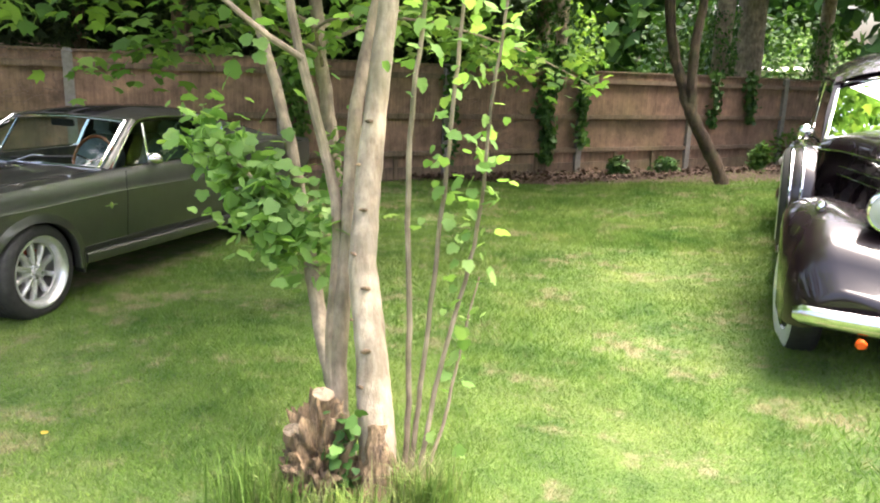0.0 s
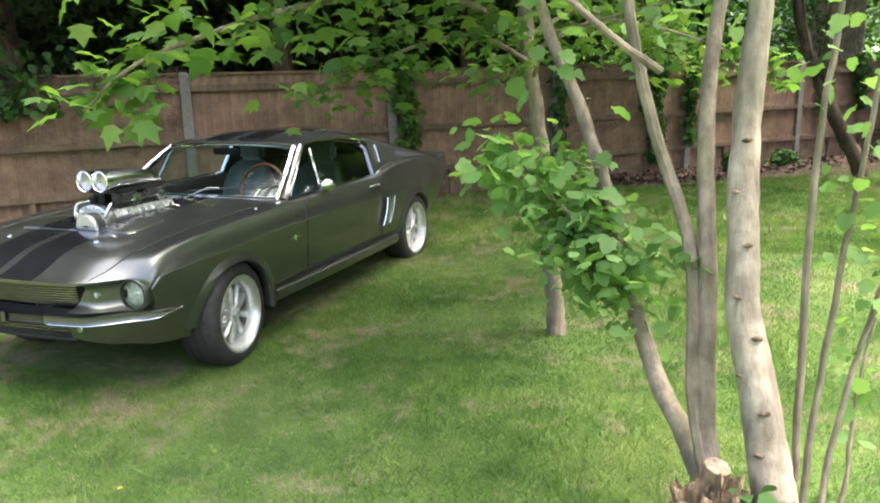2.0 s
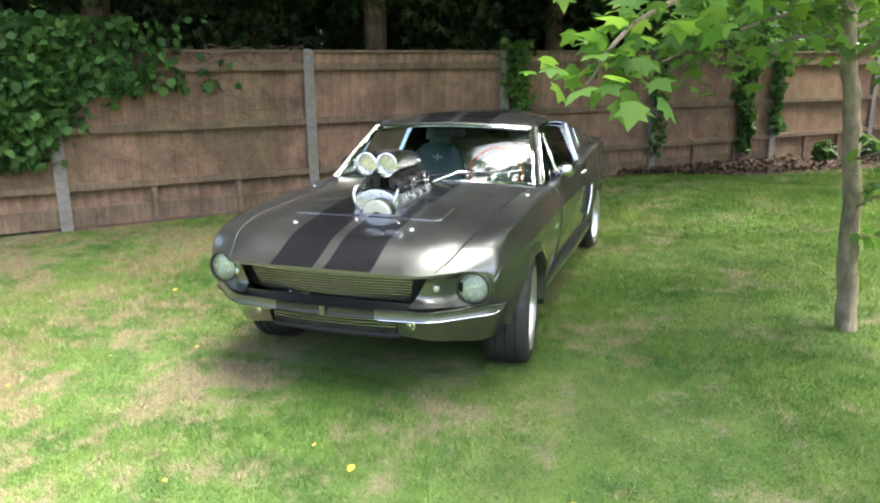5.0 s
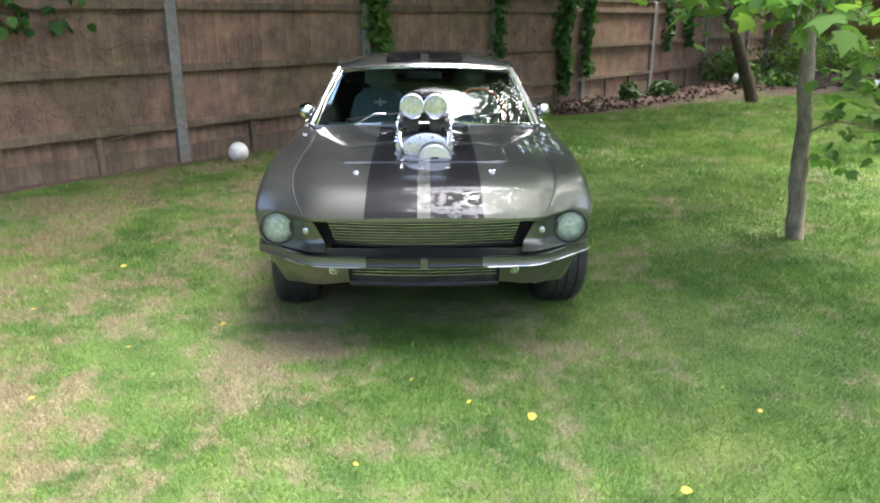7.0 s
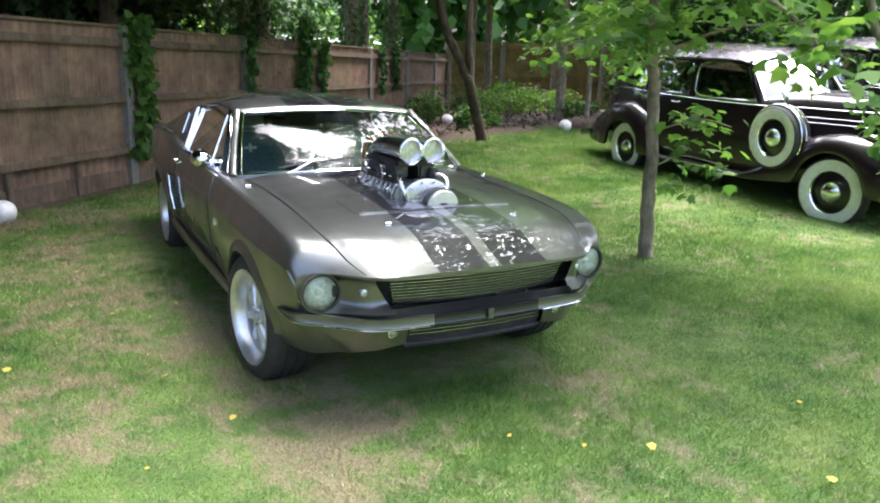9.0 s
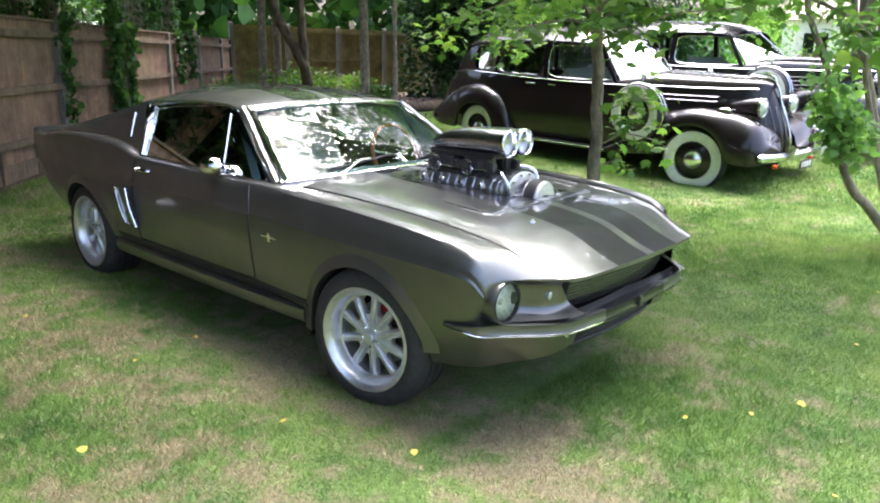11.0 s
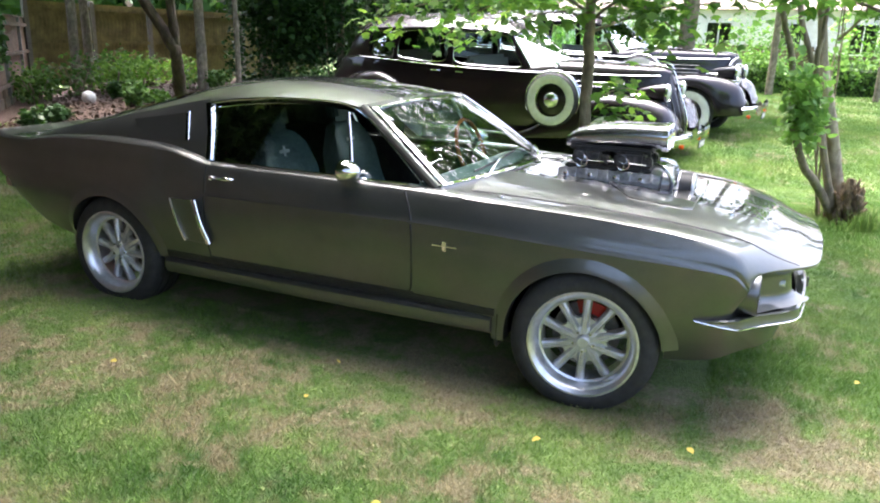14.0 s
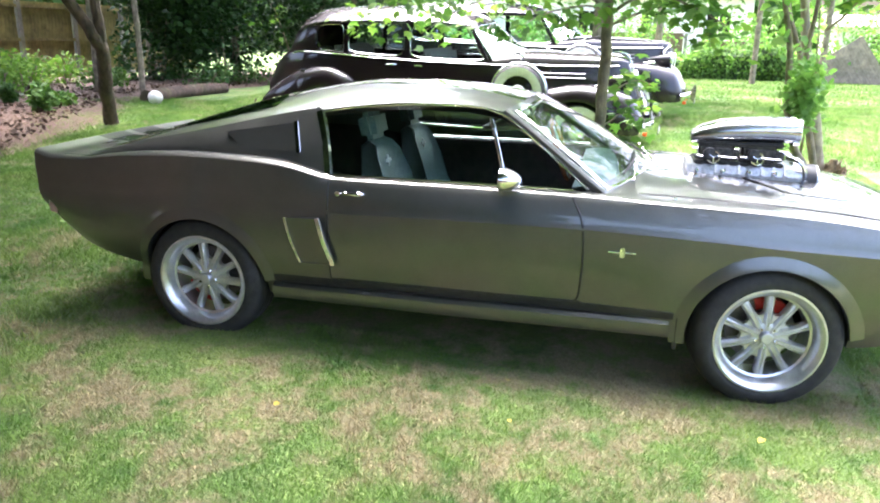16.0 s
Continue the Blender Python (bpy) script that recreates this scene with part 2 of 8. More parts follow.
def mat_paint(name, color, metal=0.86, rough=0.36, stripes=None):
    """Car paint with flakes under clear coat; stripes: two black bands along the car, from and to their distance off its middle."""
    mt = shader(name, rough, metal, color, Coat_Weight=1.0, Coat_Roughness=0.025, Specular_IOR_Level=0.15)
    k = Nodes(mt)
    flake = k.ramp(k.noise(k.coords(), 240, 1), (0.35, (0.96, 0.96, 0.96)), (0.65, (1.04, 1.04, 1.04)))
    dust = k.ramp(k.noise(k.coords(), 3.5, 5, 0.7), (0.35, (0.92, 0.92, 0.91)), (0.7, (1.06, 1.06, 1.07)))
    c = k.mix(1.0, k.mix(1.0, color, flake, "MULTIPLY"), dust, "MULTIPLY")
    if stripes:
        s = k.add("SeparateXYZ")
        k.link(k.coords(), s.inputs[0])
        ax = k.math("ABSOLUTE", s.outputs[0])
        inside = k.math("MULTIPLY", k.math("GREATER_THAN", ax, stripes[0]), k.math("LESS_THAN", ax, stripes[1]))
        c = k.mix(inside, c, (0.008, 0.008, 0.010))
        k.link(k.math("SUBTRACT", metal, k.math("MULTIPLY", inside, metal)), k.b.inputs["Metallic"])
    k.color(c)
    k.link(k.ramp(k.noise(k.coords(), 6, 4), (0.3, rough * 0.85), (0.7, rough * 1.15)), k.b.inputs["Roughness"])
    return mt


def mat_glass(name, tint=(0.80, 0.90, 0.86), rough=0.0):
    """Thin sheet of glass: clear with a mirror film that follows Fresnel."""
    mt = bpy.data.materials.new(name)
    mt.use_nodes = True
    t = mt.node_tree
    t.nodes.remove(t.nodes["Principled BSDF"])
    tr, gl, mx, fr = (t.nodes.new("ShaderNode" + s) for s in ("BsdfTransparent", "BsdfGlossy", "MixShader", "Fresnel"))
    tr.inputs[0].default_value = (*tint, 1)
    gl.inputs["Roughness"].default_value = rough
    gl.inputs[0].default_value = (1, 1, 1, 1)
    fr.inputs[0].default_value = 1.55
    for a, b in ((fr.outputs[0], mx.inputs[0]), (tr.outputs[0], mx.inputs[1]), (gl.outputs[0], mx.inputs[2]), (mx.outputs[0], t.nodes["Material Output"].inputs[0])):
        t.links.new(a, b)
    return mt


def mat_speckled(name, a, b, scale, rough=0.8, metal=0.0, bump=0.3, dist=0.004, detail=5):
    mt = shader(name, rough, metal)
    k = Nodes(mt)
    n = k.noise(k.coords(), scale, detail, 0.65)
    k.color(k.ramp(n, (0.35, a), (0.65, b)))
    if bump:
        k.bump(n, bump, dist)
    return mt


M_GROUND, M_BLADE = mat_ground(), mat_blades()
M_FENCE, M_RAIL, M_POST = mat_fence(), mat_fence("fence rail wood", (0.235, 0.170, 0.115), (0.115, 0.078, 0.052)), mat_post()
PEWTER = (0.124, 0.129, 0.120)
M_PEWTER = mat_paint("pewter metallic paint", PEWTER)
M_STRIPED = mat_paint("striped pewter paint", PEWTER, stripes=(0.030, 0.272))
M_BUMPER = mat_paint("pewter paint with black middle", PEWTER, stripes=(-1.0, 0.272))
M_AUBERGINE = mat_paint("aubergine car paint", (0.008, 0.0036, 0.0056), 0.0, 0.5)
M_BLACKPAINT = mat_paint("black car paint", (0.006, 0.004, 0.006), 0.0, 0.5)
M_CHROME = mat_speckled("chrome", (0.78, 0.78, 0.79), (0.86, 0.86, 0.87), 20, 0.07, 1.0, 0)
M_WHEEL = mat_speckled("satin alloy", (0.56, 0.56, 0.56), (0.68, 0.68, 0.68), 30, 0.42, 0.8, 0)
M_RIM = mat_speckled("polished rim", (0.60, 0.60, 0.61), (0.74, 0.74, 0.75), 30, 0.32, 0.85, 0)
M_SLAT = mat_speckled("gunmetal slat", (0.50, 0.50, 0.50), (0.62, 0.62, 0.62), 30, 0.25, 0.95, 0)
M_ALLOY = mat_speckled("polished alloy", (0.58, 0.58, 0.60), (0.74, 0.74, 0.75), 30, 0.22, 1.0, 0)
M_CAST = mat_speckled("cast aluminium", (0.42, 0.42, 0.43), (0.66, 0.66, 0.67), 60, 0.34, 1.0, 0.25, 0.002)
M_CARB = mat_speckled("dark cast metal", (0.030, 0.030, 0.031), (0.10, 0.10, 0.10), 50, 0.38, 0.6, 0.25, 0.002)
M_DISC = mat_speckled("worn brake disc", (0.16, 0.155, 0.15), (0.26, 0.25, 0.245), 30, 0.45, 0.9, 0)
M_TYRE = mat_speckled("tyre rubber", (0.016, 0.016, 0.017), (0.032, 0.031, 0.030), 25, 0.72, 0, 0.2, 0.002)
M_WHITEWALL = mat_speckled("whitewall rubber", (0.62, 0.61, 0.57), (0.76, 0.75, 0.72), 12, 0.6, 0, 0.1, 0.001)
M_BLACK = mat_speckled("black satin", (0.010, 0.010, 0.011), (0.022, 0.022, 0.022), 30, 0.5, 0, 0.1, 0.001)
M_DARKGREY = mat_speckled("dark underside", (0.012, 0.012, 0.012), (0.03, 0.028, 0.026), 18, 0.9, 0, 0.2, 0.003)
# seat black lifted to teal in its colour, for light through green glass
M_LEATHER = mat_speckled("teal-lit leather", (0.075, 0.118, 0.116), (0.125, 0.185, 0.180), 45, 0.42, 0, 0.3, 0.002)
M_WOODRIM = mat_speckled("varnished wood", (0.13, 0.042, 0.018), (0.24, 0.088, 0.036), 20, 0.25, 0, 0)
M_GLASS = mat_glass("car glass", (0.84, 0.95, 0.91))
M_REFLECTOR = mat_speckled("lamp reflector", (0.42, 0.44, 0.41), (0.80, 0.82, 0.78), 40, 0.28, 0.12, 0.6, 0.008)
M_CLEAR = mat_glass("clear lamp glass", (0.93, 0.97, 0.92), 0.03)
M_LENS = shader("ribbed lamp glass", 0.16, 0.6, (0.46, 0.50, 0.46), Coat_Weight=1.0, Coat_Roughness=0.02)
M_RED = mat_speckled("red enamel", (0.42, 0.02, 0.015), (0.55, 0.035, 0.02), 30, 0.35, 0, 0)
M_AMBER = shader("amber lens", 0.15, 0, (0.75, 0.10, 0.015))


# ---- the ground ----
def ease(t):
    t = min(max(t, 0.0), 1.0)
    return t * t * (3 - 2 * t)


def rise(x, y):
    """Height of the lawn: lowest round the nose of the grey car, rising towards the fence, the limousines and the border."""
    low = (1 - ease((y - 3.2) / 4.0)) * (1 - ease((x + 4.3) / 1.8))
    before_fence = 0.7332 * (x + 9.416) - 0.680 * (y - 5.585)
    return GROUND * low + 0.22 * ease((x + 0.35 * (y - 4.0) + 0.6) / 4.5) * ease((before_fence - 0.3) / 2.4)


def build_ground():
    near = [-30 + 0.5 * i for i in range(121)]
    xs = [-900, -400, -200, -100, -60, -40] + near + [40, 60, 100, 200, 400, 900]
    ys = [-900, -400, -200, -100, -60, -40] + near + [40, 60, 100, 200, 400, 900]
    vs = [(x, y, rise(x, y)) for y in ys for x in xs]
    ob = put("ground", mesh_of(vs, grid_faces(len(ys), len(xs))), M_GROUND)
    return tagged(ob, "mown green lawn with dry straw patches", "lawn", kind="structure")


build_ground()

# ---- the grey fastback car ----
CAR = pose(-4.945, 3.72, 0)
# along the car from its front axle: bottom z, bottom half width, side half width and height, crease half width and height,
# shoulder half width and height, top edge half width and height, height in the middle
BODY_NOSE = [
    (-0.97, 0.262, 0.570, 0.765, 0.425, 0.808, 0.555, 0.802, 0.606, 0.575, 0.636, 0.650),
    (-0.90, 0.255, 0.590, 0.775, 0.43, 0.814, 0.572, 0.806, 0.622, 0.598, 0.656, 0.670),
    (-0.84, 0.245, 0.625, 0.788, 0.435, 0.822, 0.590, 0.808, 0.645, 0.618, 0.676, 0.692),
    (-0.70, 0.225, 0.690, 0.812, 0.44, 0.835, 0.628, 0.806, 0.702, 0.650, 0.726, 0.738),
    (-0.40, 0.212, 0.765, 0.842, 0.445, 0.856, 0.646, 0.812, 0.758, 0.675, 0.772, 0.785),
    (0.00, 0.205, 0.840, 0.866, 0.42, 0.875, 0.660, 0.820, 0.792, 0.675, 0.802, 0.818),
    (0.40, 0.200, 0.830, 0.868, 0.43, 0.880, 0.676, 0.822, 0.806, 0.685, 0.818, 0.846),
]
BODY_DOORS = [
    (0.80, 0.200, 0.80, 0.868, 0.45, 0.880, 0.685, 0.824, 0.818, 0.745, 0.832, 0.868),
    (1.40, 0.200, 0.80, 0.868, 0.45, 0.880, 0.684, 0.828, 0.824, 0.760, 0.838, 0.870),
    (2.00, 0.200, 0.80, 0.868, 0.45, 0.876, 0.676, 0.838, 0.826, 0.765, 0.842, 0.870),
    (2.13, 0.205, 0.80, 0.870, 0.455, 0.876, 0.680, 0.846, 0.858, 0.770, 0.874, 0.876),
    (2.27, 0.210, 0.80, 0.874, 0.46, 0.880, 0.682, 0.854, 0.886, 0.775, 0.905, 0.905),
    (2.45, 0.214, 0.80, 0.878, 0.465, 0.886, 0.686, 0.858, 0.900, 0.775, 0.920, 0.920),
]
BODY_TAIL = [
    (2.74, 0.225, 0.80, 0.878, 0.47, 0.886, 0.690, 0.856, 0.906, 0.770, 0.925, 0.925),
    (3.10, 0.296, 0.78, 0.864, 0.49, 0.874, 0.700, 0.848, 0.892, 0.760, 0.908, 0.908),
    (3.25, 0.318, 0.765, 0.852, 0.50, 0.863, 0.700, 0.840, 0.876, 0.758, 0.890, 0.896),
    (3.42, 0.350, 0.74, 0.836, 0.51, 0.848, 0.700, 0.830, 0.854, 0.755, 0.866, 0.876),
    (3.62, 0.440, 0.70, 0.798, 0.55, 0.816, 0.700, 0.806, 0.850, 0.745, 0.866, 0.876),
    (3.72, 0.555, 0.68, 0.775, 0.60, 0.794, 0.700, 0.790, 0.872, 0.735, 0.890, 0.898),
]
BODY = BODY_NOSE + BODY_DOORS + BODY_TAIL
BODY_AT = [lerp_table(BODY, c) for c in range(1, 12)]
TUB = (0.60, 2.95)


def nose_bend(x, s, z):
    """How far the front end sweeps back towards its corners and its chin."""
    w = min(max((-0.30 - s) / 0.67, 0.0), 1.0)
    w = w * w
    ax = min(abs(x), 0.84)
    return w * (0.04 + 0.12 * ax * ax + 0.20 * ease((ax - 0.45) / 0.35) + 0.30 * max(0.0, 0.43 - z) + 0.125 * (1 - 0.6 * min(ax / 0.8, 1.0)) * min(max((0.57 - z) / 0.10, 0.0), 1.0))


def half_section(s, tub):
    zb, wb, wm, zm, wc, zc, ws, zs, wt, zt, zh = (f(s) for f in BODY_AT)
    up = 0.045 * min(max((-0.55 - s) / 0.25, 0.0), 1.0)
    p = [(wb * i / 7, zb + up * (1 - (i / 7) ** 3)) for i in range(8)]
    for i in range(1, 11):
        t = i / 10
        x = (1 - t) ** 2 * wb + 2 * t * (1 - t) * (wm + 0.022) + t * t * wc
        z = (1 - t) ** 2 * zb + 2 * t * (1 - t) * (zm - 0.02) + t * t * zc
        p.append((x, z))
    d = 0.006 if s < 2.0 else 0.003
    p.append((wc - d, zc + 0.010))
    a, b = (wc - d, zc + 0.010), (ws, zs)
    for i in range(1, 6):
        t = i / 5
        p.append((a[0] + (b[0] - a[0]) * t + 0.006 * math.sin(math.pi * t), a[1] + (b[1] - a[1]) * t))
    for i in range(1, 5):
        t = i / 4
        x = (1 - t) ** 2 * ws + 2 * t * (1 - t) * (ws - 0.012) + t * t * wt
        z = (1 - t) ** 2 * zs + 2 * t * (1 - t) * (zt + 0.004) + t * t * zt
        p.append((x, z))
    if tub:
        p += [(wt - 0.01, zt - 0.01), (wt - 0.03, zt - 0.08), (wt - 0.05, 0.5), (wt - 0.06, 0.32), (0.5, 0.27), (0.3, 0.26), (0.15, 0.26), (0.0, 0.30)]
    else:
        for t in (0.04, 0.08, 0.14, 0.26, 0.42, 0.60, 0.80, 1.0):
            p.append((wt * (1 - t), top_z(wt * (1 - t), s)))
    return p


TOP_FROM = 8 + 10 + 1 + 5 + 4


def mouth(x):
    """Lower and upper edge of the opening that holds grille and headlamps."""
    ax = abs(x)
    e = max((ax - 0.70) / 0.090, 0.0)
    h = 0.088 * math.sqrt(max(1 - e * e, 0.002))
    top = 0.543 + h if ax > 0.70 else 0.631 - 0.006 * math.sin(math.pi * min(max((ax - 0.40) / 0.30, 0.0), 1.0))
    bot = 0.543 - h if ax > 0.70 else 0.480 - 0.025 * min(max((ax - 0.45) / 0.25, 0.0), 1.0)
    return bot, top


def build_shell():
    """The closed body shell with wheel openings, mouth and lower intake cut through it."""
    st = sorted(set([round(v, 4) for v in np.concatenate([np.linspace(-0.97, -0.3, 25), np.linspace(-0.3, 0.595, 24), np.linspace(0.605, 2.945, 48), np.linspace(2.955, 3.72, 24)])]))
    vs, n = [], 0
    for s in st:
        h = half_section(s, TUB[0] < s < TUB[1])
        n = len(h)
        ring = [(x, s + nose_bend(x, s, z), z) for x, z in h] + [(-x, s + nose_bend(x, s, z), z) for x, z in h[-2:0:-1]]
        if s == st[0]:
            for f in (0.02, 0.25, 0.5, 0.75, 0.9):
                vs += [(x, s + nose_bend(x, s, 0.55 + (z - 0.55) * f), 0.55 + (z - 0.55) * f) for x, y, z in ring]
        vs += ring
    m = 2 * n - 2
    rows = len(st) + 5
    fs = grid_faces(rows, m, wrap=True)
    fs += [tuple(range(m))[::-1], tuple(range((rows - 1) * m, rows * m))]
    me = mesh_of(vs, fs, 0)
    for i in range(6):
        me.materials.append([M_PEWTER, M_STRIPED, M_PEWTER, M_PEWTER, M_DARKGREY, M_STRIPED][i])
    for p in me.polygons:
        c = p.center
        ring = [min(i % m, m - i % m) for i in p.vertices]
        top = min(ring) >= TOP_FROM - 1 and len(p.vertices) == 4 and min(p.vertices) >= 5 * m
        k = 0
        if len(p.vertices) > 4:
            k = 0
        elif top and c.y < 0.6:
            k = 1
        elif top and c.y > 2.95:
            k = 5
        elif top:
            k = 4
        elif 0.80 < c.y < 2.02 and c.z > 0.33 and min(ring) >= 8:
            k = 2 if c.x > 0 else 3
        elif c.z < 0.24 and min(ring) < 7:
            k = 4
        p.material_index = k
    shell = new("shell", me)
    cutters = []

    def cut(vf):
        c = new("cutter", mesh_of(*vf, 0))
        cutters.append(c)
        md = shell.modifiers.new("cut", "BOOLEAN")
        md.operation, md.object, md.solver = "DIFFERENCE", c, "EXACT"
        c.data.materials.append(M_DARKGREY)

    for side in (-1, 1):
        for y, z, r in ((-0.01, 0.228, 0.346), (2.725, 0.252, 0.350)):
            cut(lathe([(side * 0.56, r), (side * 1.1, r)] if side > 0 else [(-1.1, r), (-0.56, r)], 56, "x", True))
            cutters[-1].location = (0, y, z)
    # the mouth, swept as the nose is
    xs = [0.792 * math.sin(a) for a in np.linspace(-math.pi / 2, math.pi / 2, 61)]
    prof = []
    for x in xs:
        bot, top = mouth(x)
        prof += [(x, -1.3, bot), (x, -0.50, bot), (x, -0.50, top), (x, -1.3, top)]
    fs2 = grid_faces(61, 4, wrap=True) + [(3, 2, 1, 0), (240, 241, 242, 243)]
    cut((prof, fs2))
    xs = np.linspace(-0.36, 0.36, 15)
    prof = []
    for x in xs:
        bot = 0.240
        prof += [(x, -1.3, bot), (x, -0.78, bot), (x, -0.78, 0.408), (x, -1.3, 0.408)]
    cut((prof, grid_faces(15, 4, wrap=True) + [(3, 2, 1, 0), (56, 57, 58, 59)]))
    bpy.context.view_layer.update()
    deps = bpy.context.evaluated_depsgraph_get()
    out = bpy.data.meshes.new_from_object(shell.evaluated_get(deps))
    for ob in [shell] + cutters:
        bpy.data.objects.remove(ob)
    return out


def split_by_material(me, index):
    bm = bmesh.new()
    bm.from_mesh(me)
    bmesh.ops.delete(bm, geom=[f for f in bm.faces if f.material_index != index], context="FACES")
    for f in bm.faces:
        f.material_index = 0
    out = bpy.data.meshes.new("mesh")
    bm.to_mesh(out)
    bm.free()
    out.shade_smooth()
    out.set_sharp_from_angle(angle=radians(28))
    return out


# rails of the roof: along the car, half width and height of the rail, height in the middle, sail foot half width and height
ROOF = [
    (1.17, 0.590, 1.150, 1.196, 0.78, 0.838),
    (1.35, 0.612, 1.182, 1.232, 0.78, 0.838),
    (1.65, 0.632, 1.190, 1.258, 0.78, 0.838),
    (1.95, 0.648, 1.168, 1.262, 0.785, 0.838),
    (2.12, 0.658, 1.143, 1.250, 0.788, 0.866),
    (2.25, 0.668, 1.120, 1.232, 0.79, 0.898),
    (2.55, 0.690, 1.058, 1.165, 0.79, 0.922),
    (2.85, 0.710, 0.998, 1.078, 0.785, 0.920),
    (3.15, 0.725, 0.940, 0.985, 0.775, 0.897),
    (3.30, 0.728, 0.906, 0.935, 0.765, 0.880),
    (3.42, 0.730, 0.870, 0.880, 0.750, 0.864),
]
ROOF_AT = [lerp_table(ROOF, c) for c in range(1, 6)]


def roof_section(y, k=12):
    wr, zr, zc, wf, zf = (f(y) for f in ROOF_AT)
    p = []
    for i in range(2 * k + 1):
        u = -1 + i / k
        r = 1 - abs(u) ** 2.4
        p.append((wr * (math.copysign(abs(u) ** 0.92, u)), y, zr + (zc - zr) * r))
    return p


def ribbon(points, normal_of, width, proud, thick=0.006):
    """A flat strip of trim along points, facing normal_of(i)."""
    vs = []
    for i, p in enumerate(points):
        p = Vector(p)
        d = (Vector(points[min(i + 1, len(points) - 1)]) - Vector(points[max(i - 1, 0)])).normalized()
        n = Vector(normal_of(i)).normalized()
        s = d.cross(n).normalized() * width / 2
        o = n * proud
        vs += [p - s + o - n * thick, p - s * 0.8 + o, p + s * 0.8 + o, p + s + o - n * thick]
    fs = grid_faces(len(points), 4) + [(0, 1, 2, 3), tuple(range(4 * len(points) - 4, 4 * len(points)))[::-1]]
    return vs, fs


def wheel_mesh_parts(r_tyre=0.325, r_rim=0.228, width=0.25):
    """Tyre, alloy wheel, disc and caliper, with the outer face towards +x and the hub in the origin."""
    h = width / 2
    tyre = lathe([(-h + 0.02, r_rim - 0.012), (-h, r_rim + 0.012), (-h - 0.006, r_rim + 0.040), (-h + 0.008, r_tyre - 0.022), (-h + 0.028, r_tyre - 0.006),
                  (-h * 0.5, r_tyre), (-h * 0.46, r_tyre - 0.007), (-h * 0.40, r_tyre - 0.007), (-h * 0.36, r_tyre), (-0.006, r_tyre + 0.001), (-0.004, r_tyre - 0.006), (0.004, r_tyre - 0.006), (0.006, r_tyre + 0.001), (h * 0.36, r_tyre), (h * 0.40, r_tyre - 0.007), (h * 0.46, r_tyre - 0.007), (h * 0.5, r_tyre),
                  (h - 0.028, r_tyre - 0.006), (h - 0.008, r_tyre - 0.022), (h + 0.006, r_rim + 0.040), (h, r_rim + 0.012), (h - 0.02, r_rim - 0.012)], 64)
    rim = lathe([(-h + 0.01, r_rim + 0.004), (-h + 0.015, r_rim - 0.015), (-0.02, r_rim - 0.045), (h - 0.065, r_rim - 0.040), (h - 0.060, r_rim - 0.030), (h - 0.045, r_rim - 0.026), (h - 0.018, r_rim - 0.020),
                 (h - 0.006, r_rim - 0.010), (h + 0.004, r_rim + 0.004), (h + 0.003, r_rim + 0.013), (h - 0.010, r_rim + 0.016)], 72)
    spokes = []
    f = h - 0.062
    for i in range(1):
        vs = []
        for r, w, dx, ridge in ((0.030, 0.010, 0.0, 0.012), (0.070, 0.0190, 0.002, 0.013), (0.13, 0.0185, -0.004, 0.012), (0.175, 0.0200, -0.010, 0.010), (r_rim - 0.026, 0.0245, -0.016, 0.006)):
            for t, q in ((-1.0, -0.028), (-0.95, 0.0), (-0.45, ridge), (-0.15, ridge), (-0.10, ridge - 0.006), (0.10, ridge - 0.006), (0.15, ridge), (0.45, ridge), (0.95, 0.0), (1.0, -0.028)):
                vs.append((f + dx + q, r, t * w))
        spokes.append((vs, grid_faces(5, 10)))
    web = []
    for i in range(60):
        a = 2 * math.pi * i / 60
        r = 0.100 + 0.030 * (0.5 + 0.5 * math.cos(10 * a)) ** 1.5
        web += [(f - 0.004, 0.05 * math.cos(a), 0.05 * math.sin(a)), (f - 0.007, r * math.cos(a), r * math.sin(a)), (f - 0.012, (r + 0.003) * math.cos(a), (r + 0.003) * math.sin(a)), (f - 0.032, (r + 0.003) * math.cos(a), (r + 0.003) * math.sin(a))]
    web = (web, grid_faces(60, 4) + [(236 + j, 237 + j, j + 1, j) for j in range(3)])
    hub = lathe([(f - 0.03, 0.066), (f + 0.004, 0.064), (f + 0.008, 0.056), (f + 0.008, 0.030), (f + 0.030, 0.027), (f + 0.034, 0.022), (f + 0.034, 0.0)], 32)
    nuts = [moved(lathe([(f, 0.0085), (f + 0.018, 0.0085), (f + 0.022, 0.005), (f + 0.022, 0.0)], 6), Matrix.Translation((0, 0.046, 0)))]
    disc = lathe([(f - 0.085, 0.055), (f - 0.085, 0.150), (f - 0.110, 0.150), (f - 0.110, 0.055)], 40)
    cal = []
    for i in range(7):
        a = math.radians(25 + i * 11)
        for x in (f - 0.125, f - 0.066):
            for r in (0.105, 0.160):
                cal.append((x, r * math.cos(a), r * math.sin(a)))
    bm = bmesh.new()
    for v in cal:
        bm.verts.new(v)
    bm.verts.ensure_lookup_table()
    for i in range(6):
        o = 4 * i
        for q in ((0, 1, 5, 4), (1, 3, 7, 5), (3, 2, 6, 7), (2, 0, 4, 6)):
            bm.faces.new([bm.verts[o + j] for j in q])
    bm.faces.new([bm.verts[j] for j in (0, 2, 3, 1)])
    bm.faces.new([bm.verts[24 + j] for j in (0, 1, 3, 2)])
    return tyre, rim, spokes[0], hub, join(*nuts), disc, bm_mesh(bm), web


